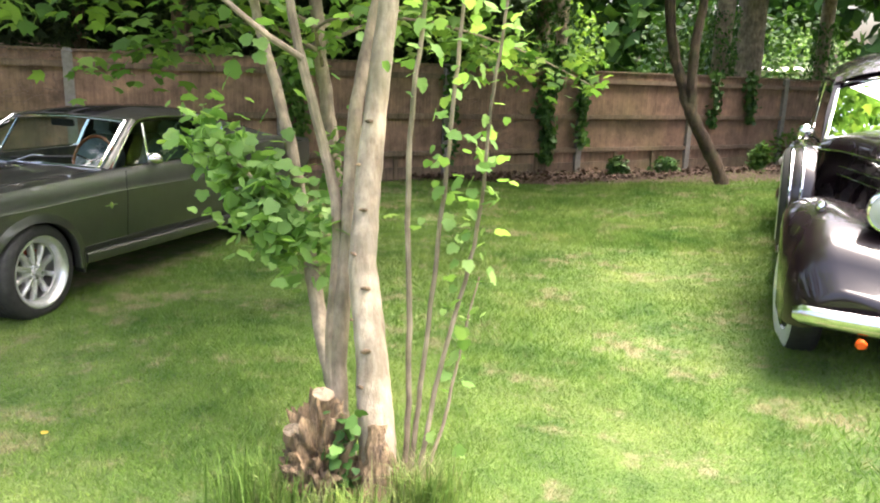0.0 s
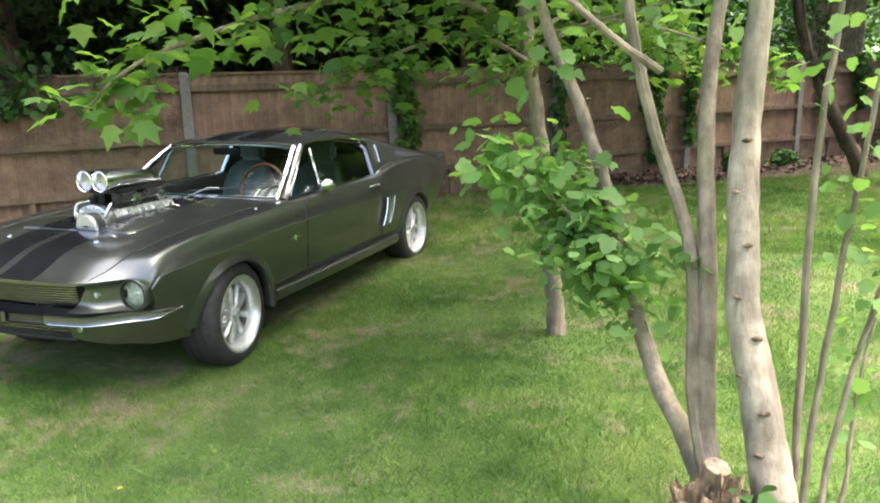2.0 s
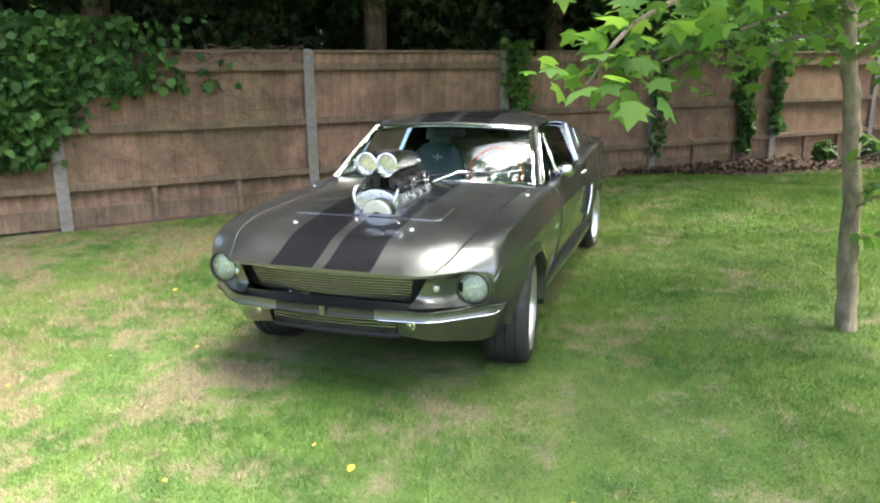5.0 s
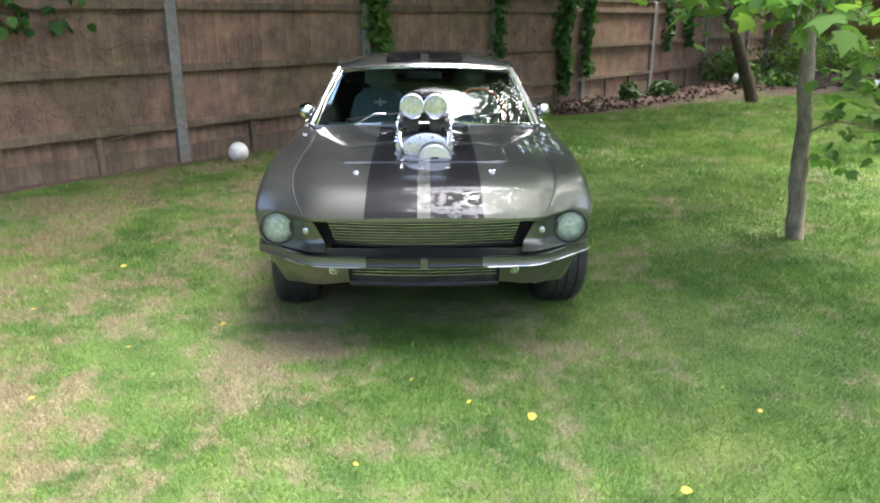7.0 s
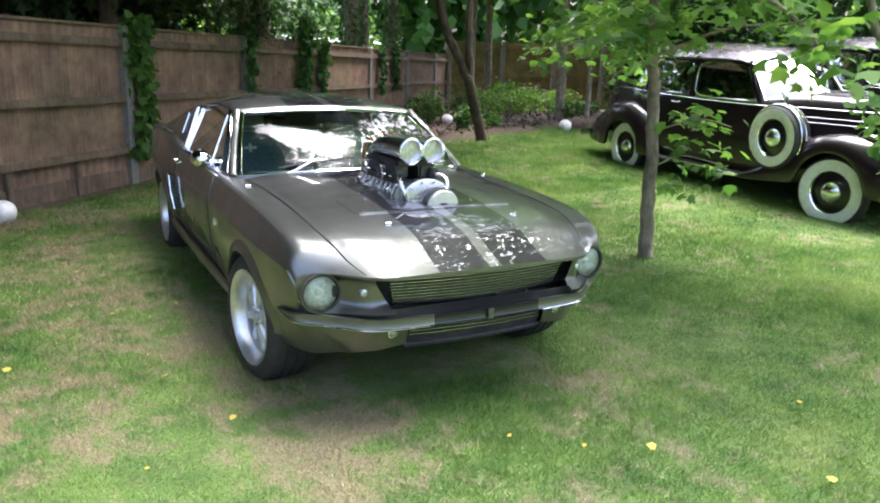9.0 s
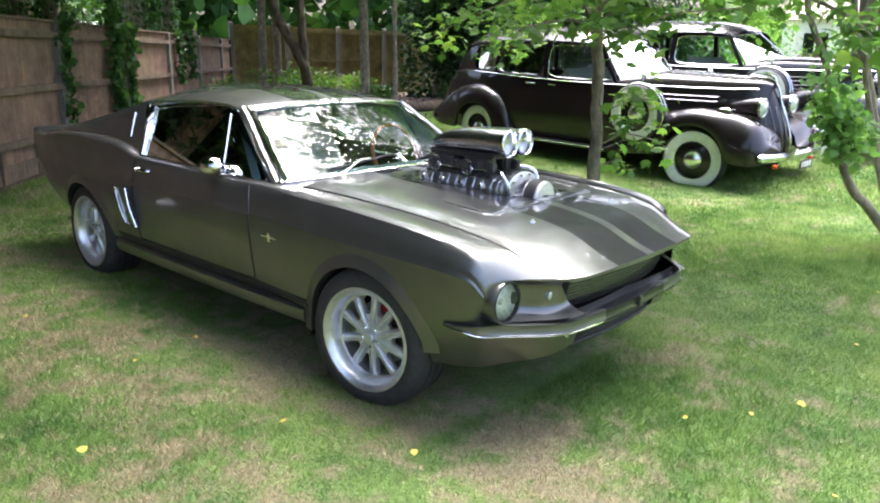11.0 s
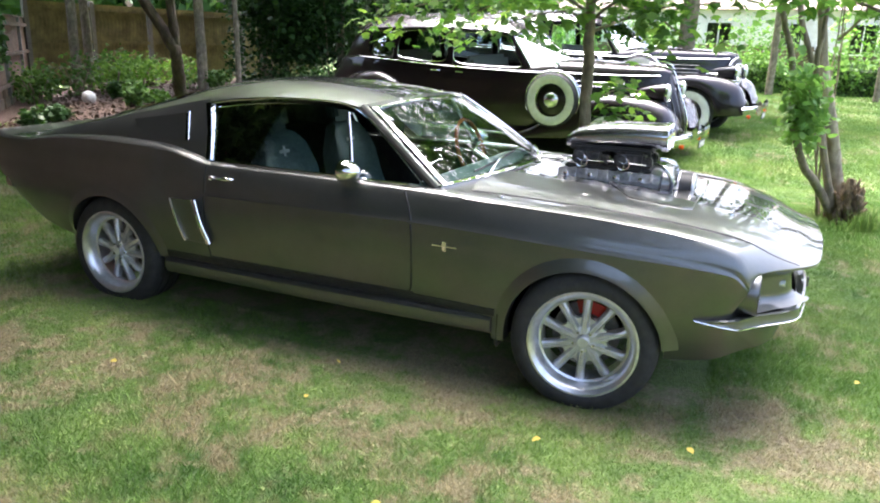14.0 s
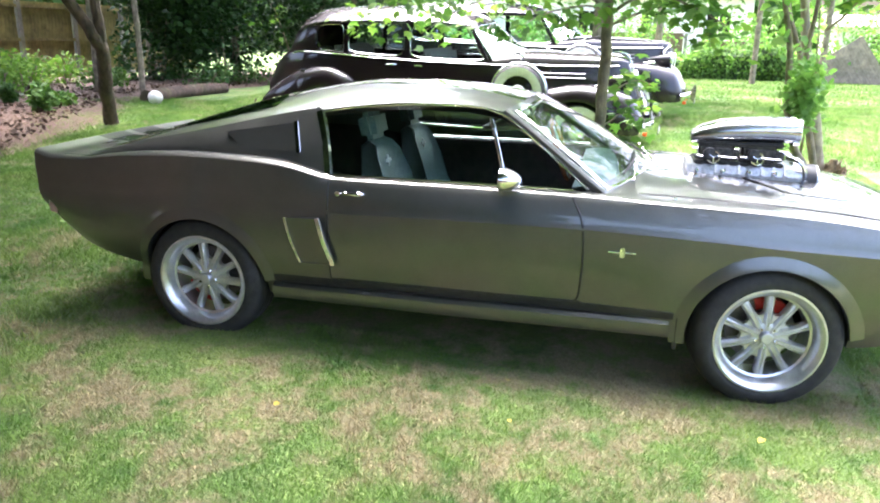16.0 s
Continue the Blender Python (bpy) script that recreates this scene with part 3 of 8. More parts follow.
def wheel_set():
    t, r, sp, hb, nt, d, c, wb = wheel_mesh_parts()
    return {"tyre": mesh_of(*t), "wheel": mesh_of(*r, 40), "spoke": mesh_of(*sp, 40), "centre_cap": mesh_of(*hb), "lug_nut": mesh_of(*nt, 30), "brake_disc": mesh_of(*d), "brake_caliper": c, "hub_web": mesh_of(*wb, 40)}


def build_fastback():
    car = thing("fastback_car", CAR, "pewter grey fastback with black stripes and bonnet blower on lawn", "car")
    shell = build_shell()
    names = ["body", "bonnet", "door", "door", "floor_pan", "boot_lid"]
    labels = ["", "bonnet with two black stripes", "", "", "dark underside", "rear deck with black stripes"]
    made = []
    for i in range(6):
        made.append(put(names[i], split_by_material(shell, i), [M_PEWTER, M_STRIPED, M_PEWTER, M_PEWTER, M_DARKGREY, M_STRIPED][i], car, labels[i]))
    door = {1: made[2], -1: made[3]}

    # roof skin with its own thickness, then the sails behind the doors
    ys = np.linspace(1.17, 3.42, 46)
    vs = [p for y in ys for p in roof_section(y)]
    n = 25
    fs = grid_faces(len(ys), n)
    low = [(x * 0.97, y, z - 0.02) for x, y, z in vs]
    put("roof", mesh_of(*join((vs, fs), (low, [f[::-1] for f in fs])), 40), M_STRIPED, car, "roof with black stripes")
    for side in (-1, 1):
        ys2 = np.linspace(2.05, 3.42, 30)
        vs = []
        for y in ys2:
            wr, zr, zc, wf, zf = (f(y) for f in ROOF_AT)
            lean = (y - 2.05) / 1.37
            for i in range(9):
                t = i / 8
                yy = y + (0.075 * t if lean < 0.01 else 0.075 * t * (1 - lean))
                x = wf + (wr - wf) * t + 0.018 * math.sin(math.pi * t)
                vs.append((side * x, yy, zf - 0.02 + (zr - zf + 0.02) * t))
        vs2 = [(x - side * 0.03, y, z) for x, y, z in vs]
        put("sail_panel", mesh_of(*join((vs, grid_faces(30, 9)), (vs2, grid_faces(30, 9))), 40), M_PEWTER, car)
        # quarter vent with its bright edge
        q = [(2.235, 1.082), (2.205, 0.945), (2.50, 0.950), (2.60, 1.025)]
        qx = lambda y, z: side * (0.812 - (z - 0.84) * 0.43 - 0.006 + (y - 2.2) * 0.02)
        v8 = [(qx(y, z) + side * 0.010, y, z) for y, z in q] + [(qx(y, z) - side * 0.02, y, z) for y, z in q]
        put("quarter_vent", mesh_of(v8, [(0, 1, 2, 3), (4, 7, 6, 5), (0, 4, 5, 1), (1, 5, 6, 2), (2, 6, 7, 3), (3, 7, 4, 0)], 0), M_PEWTER, car, "grey vent panel on the sail")
        pts = [(qx(2.235, 1.085) + side * 0.012, 2.235, 1.085), (qx(2.20, 0.942) + side * 0.012, 2.20, 0.942)]
        put("vent_trim", mesh_of(*ribbon(curve_points(pts, 4), lambda i: (side, 0, 0.3), 0.024, 0.004)), M_CHROME, car, "chrome vent trim")
        # B pillar trim
        pts = [(side * 0.668, 2.125, 1.135), (side * 0.716, 2.085, 1.02), (side * 0.775, 2.050, 0.875), (side * 0.792, 2.046, 0.845)]
        put("pillar", mesh_of(*ribbon(curve_points(pts, 5), lambda i: (side, 0, 0.4), 0.036, 0.010, 0.03)), M_CHROME, car, "chrome door pillar")
        # windscreen pillar
        pts = [(side * 0.745, 0.735, 0.825), (side * 0.69, 0.93, 0.965), (side * 0.635, 1.10, 1.085), (side * 0.602, 1.215, 1.160)]
        put("screen_pillar", mesh_of(*tube(curve_points(pts, 5), 0.024, 10)), M_PEWTER, car)
        pts = [(side * 0.705, 0.715, 0.838), (side * 0.655, 0.91, 0.985), (side * 0.600, 1.085, 1.105), (side * 0.572, 1.17, 1.160)]
        put("screen_trim", mesh_of(*ribbon(curve_points(pts, 5), lambda i: (side * 0.55, -0.62, 0.55), 0.022, 0.010)), M_CHROME, car, "bright windscreen surround")
        # drip rail and window frame in chrome
        pts = [(side * 0.762, 0.80, 0.843), (side * 0.70, 0.985, 0.985), (side * 0.645, 1.17, 1.122), (side * 0.625, 1.28, 1.168), (side * 0.634, 1.40, 1.184), (side * 0.650, 1.65, 1.184), (side * 0.662, 1.90, 1.165), (side * 0.676, 2.10, 1.137)]
        put("window_surround", mesh_of(*tube(curve_points(pts, 5), 0.005, 6)), M_CHROME, car, "chrome window surround")
        pts = [(side * 0.795, 0.86, 0.842), (side * 0.797, 1.4, 0.846), (side * 0.80, 2.04, 0.848)]
        put("belt_trim", mesh_of(*tube(curve_points(pts, 5), 0.006, 6)), M_CHROME, car, "thin chrome belt trim")
        # side glass and quarter light
        sx = lambda z: 0.782 - (z - 0.84) * 0.47
        g = [(0.90, 0.842), (1.17, 0.842), (1.27, 1.128), (1.215, 1.125)]
        put("quarter_light", mesh_of([(side * sx(z), y, z) for y, z in g], [(0, 1, 2, 3)], 0), M_GLASS, car)
        g = [(1.18, 0.842), (1.62, 0.842), (2.045, 0.845), (2.075, 1.0), (2.105, 1.135), (1.90, 1.162), (1.65, 1.180), (1.40, 1.180), (1.285, 1.160), (1.275, 1.13)]
        put("side_window", mesh_of([(side * sx(z), y, z) for y, z in g], [tuple(range(10))], 0), M_GLASS, car)
        pts = [(side * sx(0.842), 1.172, 0.842), (side * sx(1.0), 1.225, 1.0), (side * sx(1.135), 1.275, 1.135)]
        put("division_bar", mesh_of(*tube(pts, 0.009, 6)), M_CHROME, car, "chrome quarter light bar")
        # door furniture
        hx = 0.843
        put("door_handle", mesh_of(*tube(curve_points([(side * hx, 1.84, 0.772), (side * (hx + 0.028), 1.86, 0.774), (side * (hx + 0.030), 1.93, 0.774), (side * hx, 1.965, 0.772)], 4), 0.009, 8)), M_CHROME, door[side], "chrome door handle")
        put("handle_button", mesh_of(*moved(lathe([(-side * 0.005, 0.014), (side * 0.034, 0.013), (side * 0.036, 0.0)], 14), pose(side * hx, 1.965, 0.772))), M_CHROME, door[side])
        lock = lathe([(0, 0.012), (side * 0.008, 0.012), (side * 0.01, 0.0)], 12)
        put("door_lock", mesh_of(*moved(lock, pose(side * 0.853, 1.955, 0.725))), M_CHROME, door[side])
        mir = lathe([(-0.075, 0.0), (-0.068, 0.022), (-0.045, 0.040), (-0.01, 0.052), (0.02, 0.055), (0.026, 0.052)], 24, "y")
        mr = put("door_mirror", mesh_of(*moved(mir, pose(side * 0.838, 1.17, 0.880) @ Matrix.Diagonal((1.15, 1, 1.0, 1)))), M_CHROME, door[side], "chrome bullet mirror")
        put("mirror_glass", mesh_of(*moved(lathe([(0.022, 0.050), (0.020, 0.0)], 24, "y"), pose(side * 0.838, 1.17, 0.880) @ Matrix.Diagonal((1.15, 1, 1.0, 1)))), M_ALLOY, mr)
        put("mirror_stem", mesh_of(*tube([(side * 0.795, 1.175, 0.832), (side * 0.820, 1.172, 0.845), (side * 0.838, 1.17, 0.865)], [0.022, 0.014, 0.012], 8)), M_CHROME, mr)
        # seams of door and bonnet
        for pts in ([(0.806, 0.680), (0.800, 0.60), (0.802, 0.45), (0.812, 0.36), (0.832, 0.335)], [(0.807, 0.692), (0.826, 0.75), (0.862, 0.815)]):
            q = []
            for y, z in pts:
                q.append((side * body_x(y, z), y, z))
            put("door_seam", mesh_of(*tube(curve_points(q, 4), 0.0055, 6)), M_BLACK, car)
        q = [(side * body_x(2.02, z), 2.02, z) for z in (0.335, 0.45, 0.60, 0.672)]
        put("door_seam", mesh_of(*tube(curve_points(q, 4), 0.005, 6)), M_BLACK, car)
        q = [(side * body_x(2.02, z), 2.02, z) for z in (0.69, 0.76, 0.825)]
        put("door_seam", mesh_of(*tube(curve_points(q, 4), 0.005, 6)), M_BLACK, car)
        q = [(side * body_x(y, 0.335), y, 0.336) for y in np.linspace(0.80, 2.02, 10)]
        put("door_seam", mesh_of(*tube(q, 0.004, 6)), M_BLACK, car)
        q = []
        for s in np.linspace(-0.962, 0.58, 36):
            wt, zt = BODY_AT[8](s), BODY_AT[9](s)
            q.append((side * (wt - 0.012), s + nose_bend(wt, s, zt), zt + 0.0005))
        put("bonnet_seam", mesh_of(*tube(q, 0.006, 6)), M_BLACK, car)
        # lower skirt
        sk = []
        for y in np.linspace(0.40, 2.33, 24):
            e = 0.012 * math.sin((y - 0.4) / 1.93 * math.pi)
            sk.append([(side * 0.790, y, 0.296), (side * (0.850 + e), y, 0.286), (side * (0.864 + e), y, 0.272), (side * (0.866 + e), y, 0.238), (side * (0.852 + e), y, 0.208), (side * 0.79, y, 0.196)])
        sv = [p for r in sk for p in r]
        put("side_skirt", mesh_of(sv, grid_faces(24, 6) + [tuple(range(6)), tuple(range(23 * 6, 24 * 6))[::-1]], 30), M_PEWTER, car)
        # black strip on the body stands in for the shadow above the skirt
        gap = [p for y in np.linspace(0.385, 2.33, 24) for p in ((side * (body_x(y, 0.332) - 0.004), y, 0.334), (side * (body_x(y, 0.328) + 0.004), y, 0.328), (side * (body_x(y, 0.300) + 0.004), y, 0.296), (side * 0.79, y, 0.290))]
        put("sill_gap", mesh_of(gap, grid_faces(24, 4) + [(0, 1, 2, 3), (95, 94, 93, 92)], 30), M_BLACK, car, "black strip for the shaded gap over the skirt")
        put("splash_guard", mesh_of(*block(*((0.77, 0.360, 0.150, 0.862, 0.378, 0.315) if side > 0 else (-0.862, 0.360, 0.150, -0.77, 0.378, 0.315)), 0.006)), M_BLACK, car, "black rubber splash guard")
        # scoop in front of the rear wheel
        sc = [(2.235, 0.640), (2.062, 0.650), (1.990, 0.420), (2.170, 0.412)]
        sv = [(side * (body_x(y, z) + d), y, z) for d in (0.030, ) for y, z in sc] + [(side * (body_x(y, z) - 0.02), y, z) for y, z in sc]
        sv[0] = (side * (body_x(2.235, 0.64) + 0.004), 2.235, 0.640)
        sv[3] = (side * (body_x(2.17, 0.412) + 0.004), 2.17, 0.412)
        scoop = put("side_scoop", mesh_of(sv, [(0, 1, 2, 3), (0, 4, 5, 1), (2, 6, 7, 3), (3, 7, 4, 0)], 0), M_PEWTER, car)
        for a, b in ((0, 1), (2, 3)):
            put("scoop_rim", mesh_of(*tube([Vector(sv[a]), (Vector(sv[a]) + Vector(sv[b])) / 2 + Vector((side * 0.004, 0, 0)), Vector(sv[b])], 0.005, 8)), M_PEWTER, scoop)
        hole = [(side * (body_x(y, z) + d), y - 0.001, z) for (y, z), d in zip([(2.062, 0.65), (1.99, 0.42), (1.99, 0.42), (2.062, 0.65)], (0.028, 0.028, 0.002, 0.002))]
        put("scoop_mouth", mesh_of(hole, [(0, 1, 2, 3)], 0), M_BLACK, scoop)
        for a, b in (((2.062, 0.652), (1.988, 0.418)), ((2.24, 0.640), (2.172, 0.410))):
            d = 0.030 if a[0] < 2.1 else 0.004
            pts = [(side * (body_x(*a) + d), *a), (side * (body_x((a[0] + b[0]) / 2 + 0.012, (a[1] + b[1]) / 2) + d), (a[0] + b[0]) / 2 + 0.006, (a[1] + b[1]) / 2), (side * (body_x(*b) + d), *b)]
            put("scoop_trim", mesh_of(*ribbon(curve_points(pts, 5), lambda i: (side, 0, 0.05), 0.026 if a[0] < 2.1 else 0.014, 0.006)), M_CHROME, scoop, "chrome scoop trim")
        # wheel arch lips
        for yc, zc, r in ((-0.01, 0.228, 0.346), (2.725, 0.252, 0.350)):
            v = []
            for i in range(41):
                a = math.radians(-6 + 180 * i / 40)
                cy, cz = math.cos(a), math.sin(a)
                for rr, d in ((r + 0.062, -0.002), (r + 0.040, 0.004), (r + 0.018, 0.013), (r - 0.002, 0.017), (r - 0.006, 0.010), (r - 0.004, -0.05)):
                    y, z = yc + rr * cy, zc + rr * cz
                    v.append((side * (body_x(y, max(z, 0.30)) + d), y, z))
            put("arch_lip", mesh_of(v, grid_faces(41, 6), 50), M_PEWTER, car)
        # badge: plain shape with a bar to each side
        b = join(*[moved(x, pose(side * (body_x(0.63, 0.595) + 0.004), 0.63, 0.595)) for x in (block(-0.004, -0.011, -0.022, 0.004, 0.011, 0.022, 0.002), block(-0.003, -0.060, -0.003, 0.003, 0.060, 0.004, 0.001))])
        put("wing_badge", mesh_of(*b), M_CHROME, car, "small chrome wing badge")
        # headlamp, bucket, turn lamp, fog lamp
        hl = pose(side * 0.713, -0.664, 0.538) @ Matrix.Diagonal((1.06, 1, 1.06, 1))
        drum = lathe([(0.10, 0.082), (0.0, 0.084), (-0.020, 0.084), (-0.024, 0.0825), (-0.024, 0.079)], 40, "y")
        ring = lathe([(-0.018, 0.080), (-0.027, 0.079), (-0.027, 0.073), (-0.011, 0.070)], 40, "y")
        lamp = put("headlamp", mesh_of(*moved(drum, hl)), M_PEWTER, car, "round headlamp with slim dark rim")
        put("lamp_rim", mesh_of(*moved(ring, hl)), M_BLACK, lamp, "slim black rim")
        put("reflector", mesh_of(*moved(lathe([(-0.012, 0.070), (-0.002, 0.062), (0.008, 0.040), (0.011, 0.016), (-0.004, 0.012), (-0.006, 0.0)], 32, "y"), hl)), M_REFLECTOR, lamp)
        put("lamp_lens", mesh_of(*moved(lathe([(-0.014, 0.0705), (-0.025, 0.057), (-0.032, 0.033), (-0.034, 0.0)], 32, "y"), hl)), M_CLEAR, lamp, "clear ribbed lens")
        put("turn_lamp", mesh_of(*moved(lathe([(0.02, 0.016), (-0.006, 0.016), (-0.010, 0.008), (-0.010, 0.0)], 16, "y"), pose(side * 0.558, -0.778, 0.552))), M_LENS, car, "small round lamp beside the grille")
        fog = put("fog_lamp", mesh_of(*moved(lathe([(0.03, 0.022), (-0.012, 0.022), (-0.014, 0.017)], 20, "y"), pose(side * 0.432, -0.790, 0.360))), M_CHROME, car)
        put("lamp_lens", mesh_of(*moved(lathe([(-0.010, 0.019), (-0.018, 0.010), (-0.019, 0.0)], 20, "y"), pose(side * 0.432, -0.790, 0.360))), M_LENS, fog)
        # bonnet pins
        for px, py in ((0.338, -0.53), (0.735, 0.42)):
            z = top_z(px, py)
            put("bonnet_pin", mesh_of(*join(moved(lathe([(-0.002, 0.016), (0.002, 0.015), (0.003, 0.005), (0.010, 0.005), (0.012, 0.0)], 16, "z"), pose(side * px, py, z)), tube([(side * px - 0.014, py, z + 0.008), (side * px + 0.014, py, z + 0.008)], 0.002, 6))), M_CHROME, car, "chrome bonnet pin")
        # seats, front pair
        build_seat(car, side * 0.36)

    # bumper bar swept round the nose, running out to a point along each wing
    half = [(x, -0.885 + 0.14 * x * x + 0.17 * ease((x - 0.5) / 0.33)) for x in np.linspace(0.0, 0.795, 28)]
    half += [(0.809, -0.615), (0.819, -0.590), (0.826, -0.565), (0.831, -0.540), (0.836, -0.500), (0.838, -0.460)]
    path = [(-x, y) for x, y in half[:0:-1]] + half
    v = []
    for i, (x, y) in enumerate(path):
        a, b = path[max(i - 1, 0)], path[min(i + 1, len(path) - 1)]
        t = Vector((b[0] - a[0], b[1] - a[1])).normalized()
        out = Vector((t.y, -t.x))
        end = min(1.0, (-0.455 - y) / 0.20) if y > -0.64 else 1.0
        zc = 0.426
        hgt = 0.025 * max(end, 0.08)
        for d, z in ((-0.10, hgt - 0.030 * end), (-0.004, hgt), (0.006, hgt - 0.005), (0.003, -0.004), (0.009, -hgt + 0.006), (0.007, -hgt), (-0.06, -hgt)):
            d = d * end if d > 0 else d * max(end, 0.3)
            v.append((x + out.x * d, y + out.y * d, zc + z))
    n = len(path)
    put("front_bumper", mesh_of(v, grid_faces(n, 7, wrap=True) + [tuple(range(7)), tuple(range((n - 1) * 7, n * 7))[::-1]], 40), M_BUMPER, car, "grey bumper bar with black middle")
    for side in (-1, 1):
        q = [Vector(v[i * 7 + 5]) + Vector((0, -0.004, 0)) for i, (x, y) in enumerate(path) if side * x > 0.28]
        put("bumper_trim", mesh_of(*tube(q, 0.0035, 8)), M_CHROME, car, "thin bright bumper edge")
    # raised scoop panel on the bonnet, open behind, with bevelled edges that run round the blower
    edge = [(-0.165, 0.062), (-0.425, -0.085), (-0.440, -0.12), (-0.440, -0.335), (-0.415, -0.372), (0.0, -0.385), (0.415, -0.372), (0.440, -0.335), (0.440, -0.12), (0.425, -0.085), (0.165, 0.062)]
    v = []
    for grow, lift in ((1.0, -0.003), (0.985, 0.006), (0.955, 0.008)):
        v += [(x * grow, -0.16 + (y + 0.16) * grow, top_z(x * grow, -0.16 + (y + 0.16) * grow) + lift) for x, y in edge]
    inner = []
    for k in range(1, 8):
        f = 0.955 * (1 - k / 8)
        inner += [(x * f, -0.16 + (y + 0.16) * (0.955 - 0.2 * k / 8), top_z(x * f, -0.16 + (y + 0.16) * (0.955 - 0.2 * k / 8)) + 0.008) for x, y in edge]
    put("bonnet_scoop_panel", mesh_of(v + inner, grid_faces(10, 11), 25), M_STRIPED, car, "raised panel on the bonnet round the blower")
    # grille slats and surround, upper and lower
    grille = put("grille", mesh_of(*grille_box(0.60, -0.72, 0.450, 0.632)), M_DARKGREY, car, "black recessed grille")
    for i in range(-3, 8):
        z = 0.508 + 0.0152 * i
        put("grille_slat", mesh_of(*slat(0.455 - 0.004 * (7 - i), z, -0.815 - 0.0057 * i)), M_SLAT, grille)
    low = put("lower_grille", mesh_of(*grille_box(0.358, -0.785, 0.270, 0.406)), M_DARKGREY, car)
    for i in range(4):
        put("grille_slat", mesh_of(*slat(0.345, 0.338 + 0.0155 * i, -0.815)), M_SLAT, low)
    put("intake_lip", mesh_of(*tube([(x, nose_y(x, -0.792), 0.286) for x in np.linspace(-0.362, 0.362, 19)], 0.008, 8)), M_BLACK, low, "black lower lip")
    for s in (-1, 1):
        put("headlamp_bucket", mesh_of(*bucket(s), 40), M_PEWTER, car, "concave grey headlamp bucket")
    # centre ornament on the bumper: a plain shape
    put("bumper_ornament", mesh_of(*moved(block(-0.016, -0.005, -0.026, 0.016, 0.005, 0.024, 0.003), pose(0, -0.900, 0.426))), M_PEWTER, car)

    # windscreen and rear window
    v = []
    for j in range(9):
        t = j / 8
        for i in range(17):
            u = -1 + i / 8
            xb, xt = 0.722 * u, 0.580 * u
            yb, yt = 0.520 + 0.215 * u * u, 1.125 + 0.065 * u * u
            zb, zt = 0.872 - 0.040 * u * u, 1.188 - 0.028 * u * u
            bow = 0.020 * math.sin(math.pi * t)
            v.append((xb + (xt - xb) * t, yb + (yt - yb) * t - bow * 0.55, zb + (zt - zb) * t + bow))
    screen = put("windscreen", mesh_of(v, grid_faces(9, 17), 0), M_GLASS, car)
    screen.data.shade_smooth()
    top = [Vector(v[8 * 17 + i]) for i in range(17)]
    put("roof_header", mesh_of(*ribbon(top, lambda i: (0, -0.55, 0.83), 0.050, 0.008, 0.014)), M_PEWTER, car)
    put("screen_header", mesh_of(*ribbon([p + Vector((0, -0.016, -0.009)) for p in top], lambda i: (0, -0.55, 0.83), 0.016, 0.013, 0.010)), M_CHROME, car, "bright windscreen header trim")
    bot = [Vector(v[i]) for i in range(17)]
    put("screen_base", mesh_of(*ribbon(bot, lambda i: (0, -0.45, 0.9), 0.020, 0.008, 0.016)), M_CHROME, car, "bright windscreen base trim")
    cowl = []
    for i in range(17):
        u = -1 + i / 8
        b = bot[i]
        cowl += [(b.x * 1.02, 0.585, min(top_z(abs(b.x), 0.585), b.z) - 0.002), (b.x, b.y, b.z - 0.004), (b.x * 0.99, b.y + 0.10, b.z - 0.015)]
    put("cowl", mesh_of(cowl, grid_faces(17, 3), 40), M_PEWTER, car)
    for x0, x1 in ((0.06, 0.50), (-0.50, -0.06)):
        q = [screen_point(x, 0.05 + 0.10 * (1 - abs(x - (x1 if x1 > 0 else x1 - 0.02)) / 0.45)) for x in np.linspace(x0, x1, 8)]
        w = put("wiper", mesh_of(*tube(q, 0.006, 6)), M_BLACK, car)
        put("wiper_arm", mesh_of(*tube([q[0] + Vector((0.03, -0.05, -0.035)), q[3] + Vector((0, -0.02, 0.018)), q[4] + Vector((0, -0.01, 0.008))], 0.006, 6)), M_CHROME, w)
    v = []
    for y in np.linspace(2.42, 3.18, 14):
        for i in range(13):
            u = -1 + i / 6
            wr, zr, zc = ROOF_AT[0](y), ROOF_AT[1](y), ROOF_AT[2](y)
            v.append((0.80 * wr * u, y, zr + (zc - zr) * (1 - abs(0.80 * u) ** 2.6) + 0.004))
    put("rear_window", mesh_of(v, grid_faces(14, 13), 0), M_TINTED, car, "dark rear window on the fastback slope")
    # inside
    dash = []
    for x in np.linspace(-0.64, 0.64, 15):
        dash += [(x, 0.68 + 0.10 * x * x, 0.835), (x, 0.80, 0.842), (x, 0.88, 0.828), (x, 0.87, 0.77), (x, 0.82, 0.62), (x, 0.62, 0.58)]
    put("dashboard", mesh_of(dash, grid_faces(15, 6, wrap=True), 40), M_LEATHER, car)
    ring = [(0.37 + 0.19 * math.cos(a), 1.02 + 0.06 * math.sin(a), 0.855 + 0.18 * math.sin(a)) for a in np.linspace(0, 2 * math.pi, 33)]
    sw = put("steering_wheel", mesh_of(*tube(ring, 0.013, 8, False)), M_WOODRIM, car, "wood-rimmed steering wheel")
